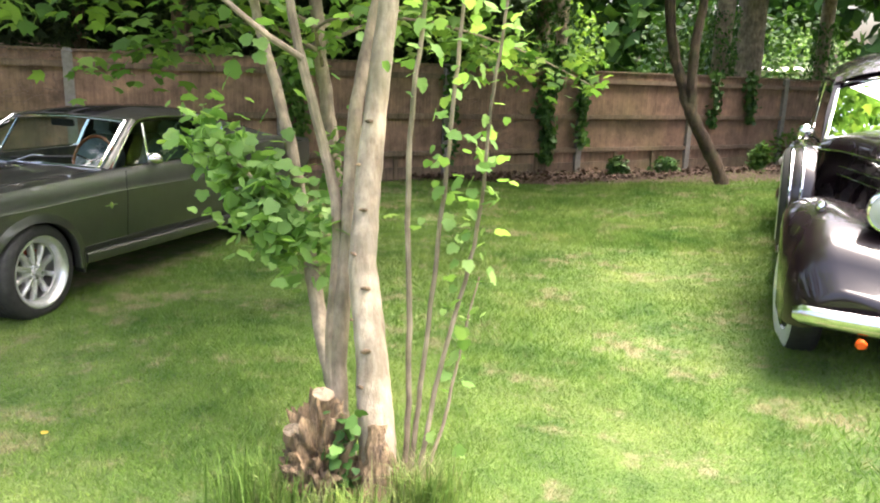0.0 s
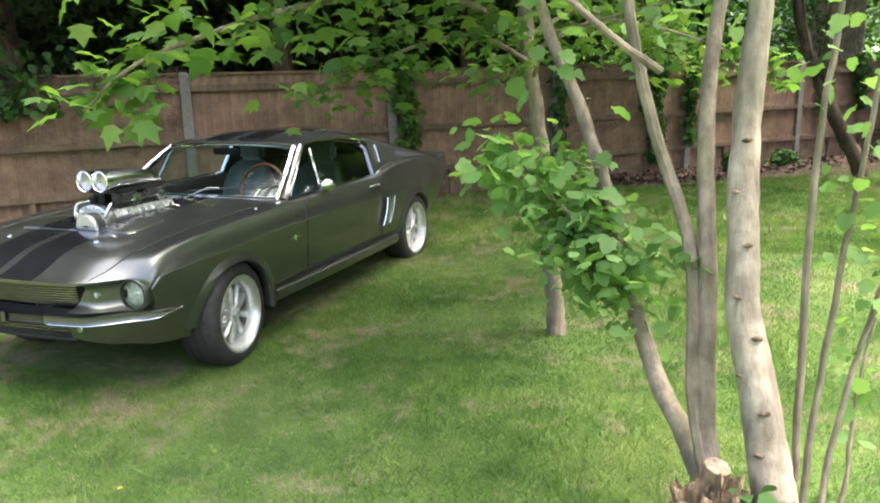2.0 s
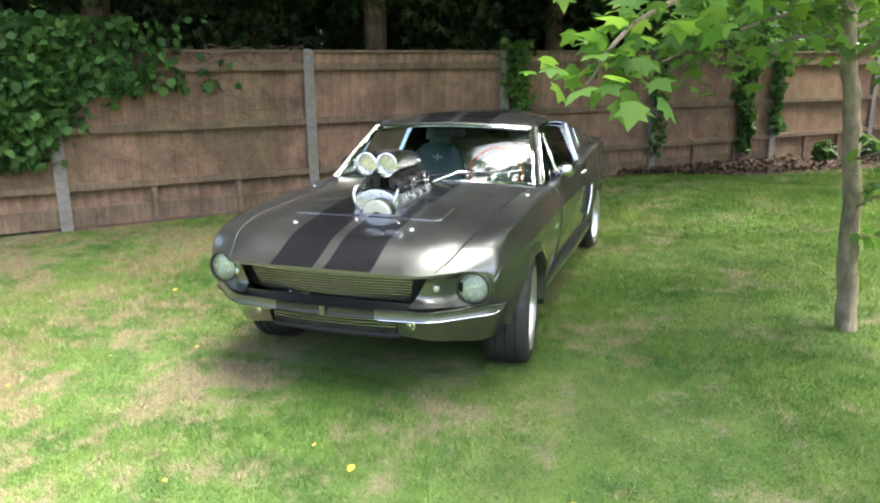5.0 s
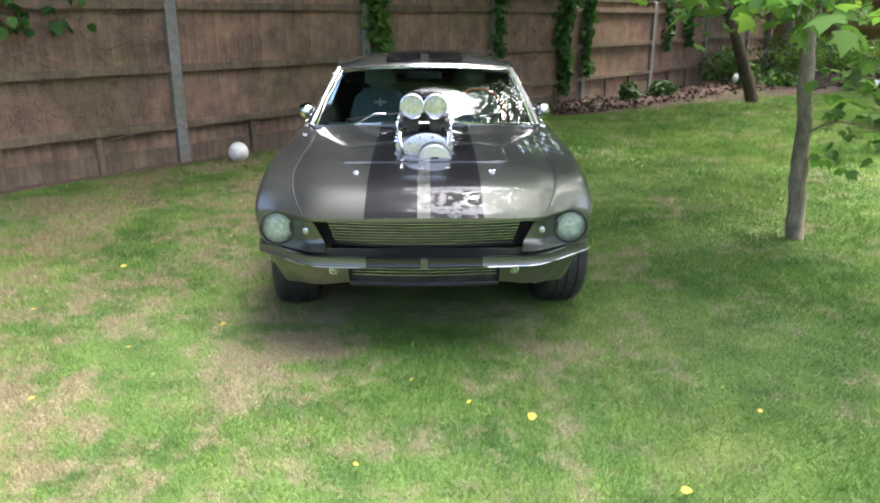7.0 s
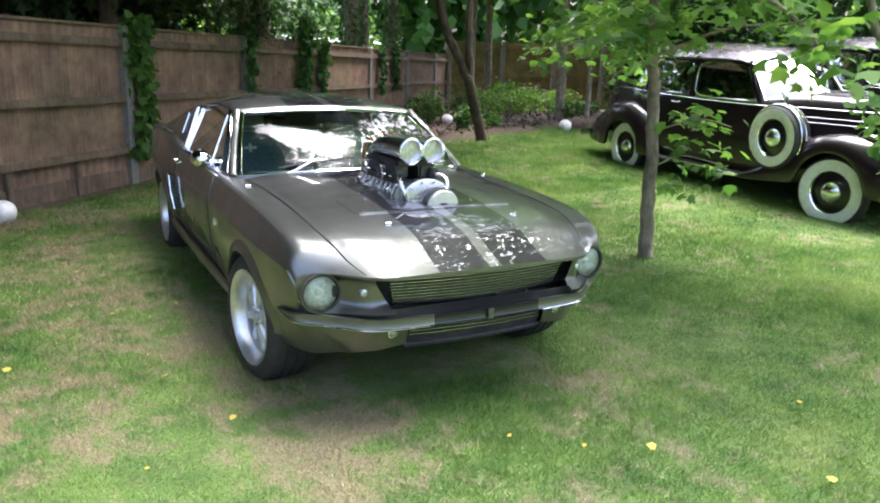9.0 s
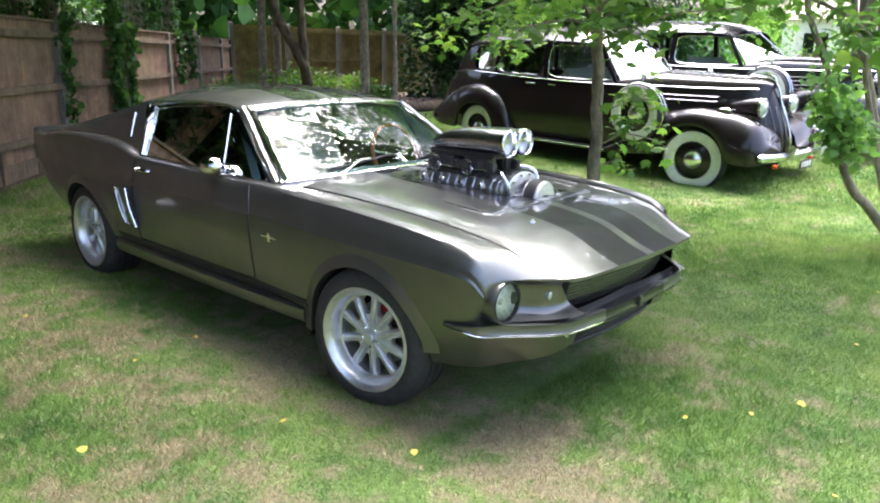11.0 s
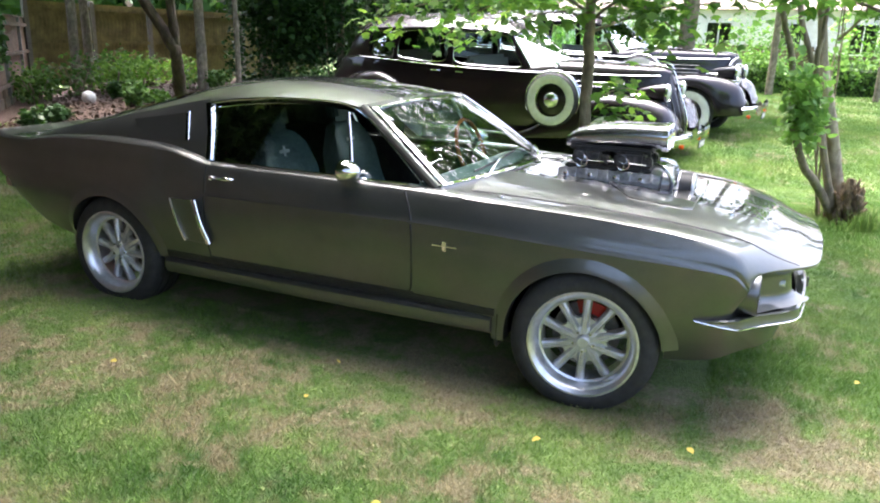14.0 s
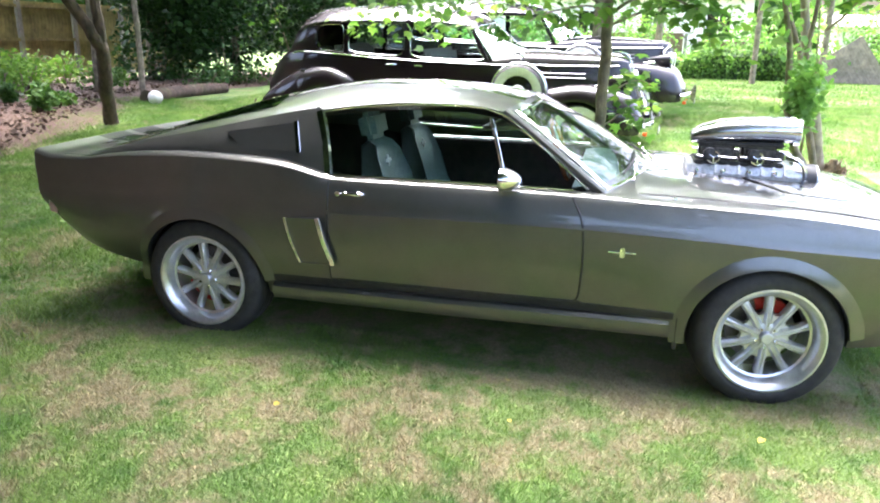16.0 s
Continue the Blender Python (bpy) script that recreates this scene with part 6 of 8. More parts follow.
LEAF_PLAIN = ([(0, 0, 0), (0.32, 0.45, 0.05), (0, 1.0, -0.05), (-0.32, 0.45, 0.05)], [(0, 1, 2, 3)])
LEAF_SPRAY = ([(0, 0, 0), (0.16, 0.30, -0.02), (0.55, 0.62, -0.18), (0.12, 0.60, 0.0), (0, 1.15, -0.12), (-0.12, 0.62, 0.0), (-0.55, 0.66, -0.18), (-0.16, 0.28, -0.02)], [(0, 1, 2, 3), (0, 3, 4, 5), (0, 5, 6, 7)])
LEAF_FAN = ([(0, 0, 0), (0.40, 0.35, 0.08), (0.22, 0.70, -0.04), (0, 1.0, 0.05), (-0.25, 0.66, -0.03), (-0.42, 0.30, 0.06)], [(0, 1, 2, 3), (0, 3, 4, 5)])


def leaf_mesh(points, size, shape, rng, tilt=0.6, droop=0.3, spread=0.35):
    """One mesh of many leaves at points, lying mostly flat, each turned its own way."""
    pts = np.asarray(points, float)
    n = len(pts)
    t = np.array(shape[0], float)
    yaw = rng.uniform(0, 2 * np.pi, n)
    pitch = rng.normal(-droop, tilt, n)
    roll = rng.normal(0, tilt, n)
    s = size * rng.uniform(1 - spread, 1 + spread, n)
    cy, sy, cp, sp, cr, sr = np.cos(yaw), np.sin(yaw), np.cos(pitch), np.sin(pitch), np.cos(roll), np.sin(roll)
    v = t[None] * s[:, None, None]
    x, y, z = v[..., 0], v[..., 1], v[..., 2]
    x, z = x * cr[:, None] + z * sr[:, None], -x * sr[:, None] + z * cr[:, None]
    y, z = y * cp[:, None] - z * sp[:, None], y * sp[:, None] + z * cp[:, None]
    x, y = x * cy[:, None] - y * sy[:, None], x * sy[:, None] + y * cy[:, None]
    co = np.stack([x, y, z], -1) + pts[:, None]
    return raw_mesh(co.reshape(-1, 3), shape[1], n, len(t))


def raw_mesh(co, faces, n, k):
    """A mesh of n copies of a small pattern of k points."""
    me = bpy.data.meshes.new("mesh")
    loops = np.concatenate([np.array(f) for f in faces])
    lens = np.array([len(f) for f in faces])
    all_loops = (loops[None] + (np.arange(n) * k)[:, None]).ravel()
    all_lens = np.tile(lens, n)
    me.vertices.add(len(co))
    me.vertices.foreach_set("co", np.ascontiguousarray(co, dtype=np.float32).ravel())
    me.loops.add(len(all_loops))
    me.loops.foreach_set("vertex_index", all_loops.astype(np.int32))
    me.polygons.add(len(all_lens))
    me.polygons.foreach_set("loop_start", np.concatenate([[0], np.cumsum(all_lens)[:-1]]).astype(np.int32))
    me.update(calc_edges=True)
    return me


def wobbly(points, rng, amount=0.02, n=6):
    out = curve_points(points, n)
    return [p + Vector((rng.uniform(-1, 1), rng.uniform(-1, 1), 0)) * amount * (0 if i in (0,) else 1) for i, p in enumerate(out)]


def limb(points, r0, r1, rng, sides=12, amount=0.006, n=7, power=1.0):
    pts = wobbly(points, rng, amount, n)
    m = len(pts) - 1
    radii = [(r0 + (r1 - r0) * (i / m) ** power) * rng.uniform(0.985, 1.015) for i in range(m + 1)]
    vs, fs = tube(pts, radii, sides)
    return [v + Vector((noise.noise(v * 9), noise.noise(v * 9 + Vector((7, 0, 0))), 0)) * r0 * 0.07 for v in vs], fs


def along(points, count, rng, spread, from_t=0.0, flat=1.0):
    """Random places round a line."""
    pts = [Vector(p) for p in curve_points(points, 8)]
    out = []
    for _ in range(count):
        t = from_t + (1 - from_t) * rng.random()
        p = pts[int(t * (len(pts) - 1))]
        out.append((p.x + rng.normal(0, spread), p.y + rng.normal(0, spread), p.z + rng.normal(0, spread * flat)))
    return out


def cloud(center, radii, count, rng, hollow=0.45, lumps=6):
    """Random places in a lumpy crown."""
    c, r = np.array(center, float), np.array(radii, float)
    heads = rng.normal(0, 1, (lumps, 3))
    heads /= np.linalg.norm(heads, axis=1)[:, None]
    heads *= rng.uniform(0.35, 0.75, lumps)[:, None]
    pick = rng.integers(0, lumps, count)
    d = rng.normal(0, 1, (count, 3))
    d /= np.linalg.norm(d, axis=1)[:, None]
    d *= (hollow + (1 - hollow) * rng.random(count) ** 0.5)[:, None] * 0.55
    return c + (heads[pick] + d) * r


def build_stump_tree():
    rng, nr = random.Random(3), np.random.default_rng(3)
    tree = thing("coppiced_tree", pose(0, 0, 0), "pale multi-stemmed hazel growing from a broken stump", "tree")
    stems = [
        ([(-1.11, 2.42, -0.12), (-1.115, 2.43, 0.02), (-1.13, 2.45, 0.22), (-1.165, 2.50, 0.40), (-1.21, 2.55, 0.62), (-1.263, 2.61, 0.86), (-1.275, 2.66, 1.06), (-1.285, 2.76, 1.42), (-1.265, 2.82, 1.79), (-1.25, 2.95, 2.5), (-1.25, 3.1, 3.4)], 0.080, 0.030),
        ([(-1.30, 2.50, 0.10), (-1.36, 2.60, 0.50), (-1.375, 2.72, 0.95), (-1.405, 2.82, 1.335), (-1.395, 2.98, 1.764), (-1.30, 3.1, 2.4), (-1.2, 3.2, 3.2)], 0.036, 0.020),
        ([(-1.24, 2.46, 0.02), (-1.33, 2.56, 0.20), (-1.43, 2.67, 0.372), (-1.534, 2.78, 0.515), (-1.626, 2.87, 0.729), (-1.703, 2.94, 0.955), (-1.776, 2.98, 1.217), (-1.884, 3.03, 1.50), (-2.043, 3.14, 1.827), (-2.2, 3.2, 2.4), (-2.3, 3.2, 3.2)], 0.042, 0.017),
    ]
    stems += [
        ([(-1.30, 2.48, 0.15), (-1.39, 2.60, 0.50), (-1.434, 2.736, 0.994), (-1.578, 2.821, 1.417), (-1.662, 2.807, 1.769), (-1.75, 2.85, 2.4)], 0.030, 0.016),
        ([(-1.65, 2.89, 0.80), (-1.72, 2.86, 0.92), (-1.80, 2.83, 1.04), (-1.95, 2.84, 1.16), (-2.12, 2.9, 1.26)], 0.014, 0.006),
        ([(-1.07, 2.58, -0.05), (-1.075, 2.63, 0.40), (-1.09, 2.615, 1.255), (-1.052, 2.64, 1.74), (-1.02, 2.66, 2.2)], 0.014, 0.007),
        ([(-1.05, 2.58, -0.05), (-1.03, 2.66, 0.45), (-0.98, 2.68, 1.05), (-0.93, 2.66, 1.60), (-0.9, 2.66, 2.0)], 0.012, 0.006),
        ([(-1.02, 2.56, -0.05), (-0.96, 2.66, 0.45), (-0.86, 2.72, 0.95), (-0.79, 2.62, 1.45), (-0.74, 2.6, 1.85)], 0.011, 0.005),
        ([(-1.00, 2.54, -0.05), (-0.93, 2.62, 0.25), (-0.90, 2.74, 0.55), (-0.86, 2.80, 0.80)], 0.009, 0.004),
        ([(-1.55, 2.68, 1.60), (-1.68, 2.60, 1.70), (-1.86, 2.52, 1.86), (-2.1, 2.5, 2.0)], 0.014, 0.008),
    ]
    for pts, a, b in stems:
        put("stem", mesh_of(*limb(pts, a, b, rng, 14 if a > 0.03 else 8, 0.003 if a < 0.05 else 0.002)), M_PALEBARK if a > 0.06 else M_GREYBARK, tree, "pale smooth thick stem" if a > 0.06 else "")
    bm = bmesh.new()
    bmesh.ops.create_icosphere(bm, subdivisions=5, radius=1)
    for v in bm.verts:
        d = v.co.normalized()
        up = 0.5 + 0.5 * d.z
        rr = 0.112 * (1.25 - 0.40 * up)
        n1, n2, n3 = noise.noise(d * 2.2 + Vector((3, 1, 0))), noise.noise(d * 5.5 + Vector((0, 5, 2))), noise.noise(d * 13)
        crack = max(0.0, 0.16 - abs(noise.noise(Vector((d.x * 4, d.y * 4, d.z * 2.2 + 9))))) / 0.16
        k = 1 + 0.45 * n1 + 0.40 * n2 + 0.16 * n3 - 0.30 * crack
        v.co = Vector((-1.33 + d.x * rr * k, 2.37 + d.y * rr * k, -0.10 + 0.45 * up ** 0.7 * (1 + 0.22 * n1 + 0.20 * n2 + 0.10 * n3)))
    put("stump", bm_mesh(bm, 50), M_STUMP, tree, "broken, knobbly old stump")
    # sawn stubs with pale cut faces
    for k, (x, y, z, r, lx, ly) in enumerate(((-1.405, 2.31, 0.285, 0.036, -0.05, -0.03), (-1.315, 2.38, 0.410, 0.040, 0.012, -0.02))):
        ring = limb([(x - lx * 2.2, y - ly * 2.2, z - 0.26), (x - lx, y - ly, z - 0.12), (x, y, z)], r * 1.7, r, rng, 11, 0.014, 4)
        stub = put("stub", mesh_of(*ring, 40), M_STUMP, tree)
        top = [Vector(q) + Vector((0, 0, 0.003)) for q in ring[0][-11:]]
        mid = sum(top, Vector()) / 11 + Vector((0, 0, 0.008))
        face = top + [mid.lerp(q, 0.5) + Vector((0, 0, 0.004 * (n % 3 - 1))) for n, q in enumerate(top)] + [mid]
        put("cut_face", mesh_of(face, [(n, (n + 1) % 11, 11 + (n + 1) % 11, 11 + n) for n in range(11)] + [(11 + n, 11 + (n + 1) % 11, 22) for n in range(11)], 0), M_CUTWOOD, stub, "pale weathered saw cut")
    # roots running out from the thick stem
    for a, l in ((-1.9, 0.22), (-0.9, 0.26), (0.2, 0.24), (1.4, 0.20), (-2.7, 0.20)):
        c, q = math.cos(a), math.sin(a)
        put("root", mesh_of(*limb([(-1.12 + c * 0.005, 2.43 + q * 0.005, 0.30), (-1.11 + c * 0.075, 2.42 + q * 0.075, 0.06), (-1.11 + c * l, 2.42 + q * l, -0.12)], 0.034, 0.030, rng, 10, 0.012, 6)), M_STUMP, tree)
    # knots and ridged scars on the thick stem
    for z, a, w in ((0.30, -1.2, 0.026), (0.43, -1.9, 0.018), (0.56, -1.4, 0.022), (0.66, -2.3, 0.014), (0.78, -1.1, 0.020), (0.90, -1.8, 0.016), (1.06, -1.3, 0.018), (1.22, -2.0, 0.014), (1.38, -1.5, 0.018)):
        i = next(n for n in range(1, 11) if stems[0][0][n][2] >= z)
        lo, hi = Vector(stems[0][0][i - 1]), Vector(stems[0][0][i])
        c = lo.lerp(hi, (z - lo.z) / (hi.z - lo.z))
        r = 0.076 - 0.014 * z
        bm = bmesh.new()
        bmesh.ops.create_icosphere(bm, subdivisions=2, radius=1)
        for v in bm.verts:
            v.co *= 1 + 0.25 * noise.noise(v.co * 2 + c * 9)
        bm.transform(pose(c.x + r * math.cos(a), c.y + r * math.sin(a), z, 0, 12 * math.sin(9 * z), math.degrees(a) + 90) @ Matrix.Diagonal((w, 0.007, w * 0.42, 1)))
        put("knot", bm_mesh(bm, 60), M_STUMP, tree)
    # leaves: side bush, shoots, high crown
    p = along([(-1.74, 2.84, 0.98), (-1.88, 2.84, 1.10), (-2.06, 2.88, 1.22), (-2.24, 2.92, 1.32)], 330, nr, 0.078, 0.05)
    p += along([(-1.68, 2.88, 0.84), (-1.80, 2.84, 0.98), (-1.95, 2.82, 1.06)], 320, nr, 0.085)
    p += along([(-1.60, 2.86, 0.72), (-1.55, 2.80, 0.95), (-1.5, 2.8, 1.05)], 70, nr, 0.07)
    tagged(put("side_growth", leaf_mesh(p, 0.055, LEAF_ROUND, nr, 0.55, 0.35), M_LIGHTLEAF, tree), "bright green leafy side growth", kind="stuff")
    p = []
    for pts, n, f in ((stems[5][0], 34, 0.62), (stems[6][0], 44, 0.5), (stems[7][0], 80, 0.35), (stems[8][0], 16, 0.3)):
        p += along(pts, n, nr, 0.045, f)
    put("shoot_foliage", leaf_mesh(p, 0.043, LEAF_ROUND, nr, 0.5, 0.45), M_LIGHTLEAF, tree)
    p = list(cloud((-1.55, 3.0, 3.7), (1.8, 1.6, 1.1), 1900, nr, 0.45, 12))
    p += along(stems[2][0], 70, nr, 0.16, 0.7) + along(stems[1][0], 50, nr, 0.14, 0.6)
    put("crown", leaf_mesh(p, 0.062, LEAF_ROUND, nr, 0.6, 0.3), M_LIGHTLEAF, tree)
    p = along([(-1.22, 2.32, 0.0), (-1.21, 2.33, 0.20), (-1.235, 2.34, 0.36)], 75, nr, 0.032)
    tagged(put("ivy_sprig", leaf_mesh(p, 0.040, LEAF_ROUND, nr, 0.7, 0.3), M_IVY, tree), "small green ivy sprig on the stump", kind="stuff")
    return tree


def build_young_maple():
    rng, nr = random.Random(5), np.random.default_rng(5)
    tree = thing("young_maple", pose(0, 0, 0), "slender young maple with low branches on the lawn", "tree")
    trunk = [(-2.305, 4.60, -0.12), (-2.31, 4.60, 0.05), (-2.345, 4.59, 0.45), (-2.37, 4.58, 0.85), (-2.43, 4.57, 1.35), (-2.49, 4.57, 1.80), (-2.53, 4.56, 2.5), (-2.5, 4.5, 3.4)]
    put("trunk", mesh_of(*limb(trunk, 0.088, 0.036, rng, 14, 0.006, 7, 0.38)), M_GREYBARK, tree)
    br = [
        ([(-2.49, 4.56, 1.85), (-2.75, 3.95, 2.02), (-3.15, 3.20, 1.95), (-3.50, 2.55, 1.72), (-3.62, 2.30, 1.52)], 0.022, 0.005),
        ([(-2.50, 4.56, 2.05), (-2.70, 3.70, 2.30), (-2.95, 2.90, 2.20), (-3.30, 2.10, 1.92)], 0.018, 0.005),
        ([(-2.48, 4.56, 1.70), (-2.75, 4.25, 1.85), (-3.20, 3.95, 1.72), (-3.45, 3.75, 1.60)], 0.016, 0.005),
        ([(-2.46, 4.57, 1.60), (-2.25, 4.10, 1.80), (-1.95, 3.80, 1.85), (-1.6, 3.6, 1.9)], 0.014, 0.004),
    ]
    br += [
        ([(-2.36, 4.56, 0.75), (-2.25, 4.40, 0.86), (-2.08, 4.22, 0.82), (-1.92, 4.15, 0.74)], 0.009, 0.003),
        ([(-2.355, 4.58, 0.55), (-2.25, 4.48, 0.62), (-2.12, 4.40, 0.55)], 0.007, 0.003),
        ([(-2.38, 4.53, 1.05), (-2.20, 4.30, 1.15), (-2.00, 4.15, 1.10)], 0.008, 0.003),
        ([(-2.49, 4.57, 1.85), (-2.25, 5.20, 2.02), (-1.95, 6.20, 1.88), (-1.65, 7.25, 1.62)], 0.016, 0.004),
        ([(-2.48, 4.57, 1.75), (-2.10, 5.10, 1.95), (-1.50, 5.95, 1.80), (-0.95, 6.60, 1.52)], 0.016, 0.004),
        ([(-2.46, 4.57, 1.60), (-2.60, 4.70, 1.75), (-2.85, 5.00, 1.70), (-3.0, 5.2, 1.6)], 0.012, 0.004),
    ]
    for pts, a, b in br:
        put("branch", mesh_of(*limb(pts, a, b, rng, 7, 0.008, 5)), M_GREYBARK, tree)
    p = along(br[0][0], 250, nr, 0.10, 0.15, 0.8) + along(br[1][0], 220, nr, 0.12, 0.15, 0.7) + along(br[2][0], 190, nr, 0.13, 0.15, 0.8)
    p += along(br[3][0], 40, nr, 0.13, 0.2, 0.8) + along(br[9][0], 60, nr, 0.12, 0.2, 0.8) + along(br[7][0], 260, nr, 0.16, 0.2, 0.7) + along(br[8][0], 230, nr, 0.15, 0.2, 0.7)
    put("low_foliage", leaf_mesh(p, 0.088, LEAF_MAPLE, nr, 0.42, 0.35), M_MAPLELEAF, tree, "broad lobed green leaves on drooping branches")
    p = along(br[4][0], 42, nr, 0.075, 0.25) + along(br[5][0], 16, nr, 0.05, 0.3) + along(br[6][0], 40, nr, 0.085, 0.25)
    put("shoot_foliage", leaf_mesh(p, 0.085, LEAF_MAPLE, nr, 0.5, 0.4), M_MAPLELEAF, tree)
    p = np.concatenate([cloud((-2.70, 4.2, 4.2), (2.3, 2.4, 1.6), 2700, nr, 0.45, 16), cloud((-1.0, 6.3, 4.4), (2.0, 2.0, 1.0), 1500, nr, 0.45, 10), cloud((-2.3, 5.4, 5.6), (2.4, 2.2, 1.2), 2100, nr, 0.45, 14)])
    p = list(p[outside_gap(p[:, 0], p[:, 1], p[:, 2])])
    put("crown", leaf_mesh(p, 0.11, LEAF_MAPLE, nr, 0.5, 0.3), M_MAPLELEAF, tree)
    return tree


def build_bent_tree():
    rng, nr = random.Random(7), np.random.default_rng(7)
    tree = thing("bent_tree", pose(0, 0, 0), "dark gnarled tree with a bent trunk wrapped in vines", "tree")
    main = [(0.40, 11.62, 0.0), (0.31, 11.58, 0.25), (0.13, 11.47, 0.62), (-0.10, 11.29, 1.02), (-0.22, 11.20, 1.24), (-0.34, 11.29, 1.55), (-0.50, 11.48, 2.0), (-0.62, 11.62, 2.6), (-0.7, 11.7, 3.6)]
    put("trunk", mesh_of(*limb(main, 0.108, 0.060, rng, 16, 0.012, 6)), M_LOGBARK, tree)
    put("limb", mesh_of(*limb([(-0.18, 11.22, 1.16), (-0.22, 11.20, 1.5), (-0.24, 11.22, 2.0), (-0.18, 11.3, 2.7), (-0.1, 11.3, 3.5)], 0.080, 0.05, rng, 10)), M_LOGBARK, tree)
    for i in range(7):
        a, b = rng.uniform(0, 6.28), rng.uniform(0.050, 0.072)
        v = [(x + b * math.cos(a + 0.5 * j), y + b * math.sin(a + 0.5 * j), z) for j, (x, y, z) in enumerate(main[3:])]
        put("vine", mesh_of(*tube(curve_points(v, 5), 0.016, 6)), M_LOGBARK, tree)
    p = list(cloud((-0.3, 11.2, 4.6), (2.6, 2.4, 1.7), 2200, nr))
    put("crown", leaf_mesh(p, 0.17, LEAF_FAN, nr, 0.6, 0.3), M_MAPLELEAF, tree)
    return tree


def outside_gap(x, y, z):
    """True where a leaf leaves free the ragged gap between the crowns that opens to the sky over the grey car."""
    up = np.maximum(z - 1.05, 0.01)
    gx, gy = (x + 5.2) / up - 0.17, (y - 4.75) / up - 0.39
    a, b = (0.907 * gx - 0.42 * gy) / 0.31, (0.42 * gx + 0.907 * gy) / 0.17
    return (z < 1.2) | (np.hypot(a, b) > 1.0 + 0.22 * np.sin(3 * np.arctan2(b, a) + z))


def plain_tree(name, label, x, y, r, h, lean, seed, bark, leaf=None, crown=None, count=0, size=0.2, ivy=0.0, shape=LEAF_FAN, lumps=6):
    rng, nr = random.Random(seed), np.random.default_rng(seed)
    tree = thing(name, pose(x, y, rise(x, y)), label, "tree")
    pts = [(0, 0, -0.3), (0.02, 0, 0.4), (lean * 0.3, 0, h * 0.4), (lean, 0, h)]
    put("trunk", mesh_of(*limb(pts, r, r * 0.7, rng, 12, 0.01, 6, 0.7)), bark, tree)
    for i in range(5):
        a, z = rng.uniform(0, 6.28), h * rng.uniform(0.45, 0.9)
        c, s = math.cos(a), math.sin(a)
        l = rng.uniform(0.8, 1.6)
        put("limb", mesh_of(*limb([(lean * z / h, 0, z), (c * l * 0.5, s * l * 0.5, z + 0.25), (c * l, s * l, z + 0.35)], r * 0.28, r * 0.08, rng, 6, 0.02, 4)), bark, tree)
    if count:
        q = np.concatenate([cloud(c, rr, count // len(crown), nr, 0.45, lumps) for c, rr in crown])
        q = q[outside_gap(q[:, 0] + x, q[:, 1] + y, q[:, 2] + rise(x, y))]
        put("crown", leaf_mesh(q, size, shape, nr, 0.7, 0.35), leaf, tree)
    if ivy:
        n = int(ivy * 650)
        z = nr.uniform(-0.1, 3.2, n)
        a = nr.uniform(0, 6.28, n)
        rr = r * nr.uniform(1.0, 1.35, n)
        put("ivy", leaf_mesh(np.stack([lean * z / h + rr * np.cos(a), rr * np.sin(a), z], -1), 0.10, LEAF_PLAIN, nr, 0.9, 0.9), M_IVY, tree, "dark ivy climbing the trunk")
    return tree


FN = Vector((-FD.y, FD.x, 0))


def behind(s, d):
    """A place s metres along the fence and d metres behind it."""
    p = F0 + FD * s + FN * d
    return p.x, p.y


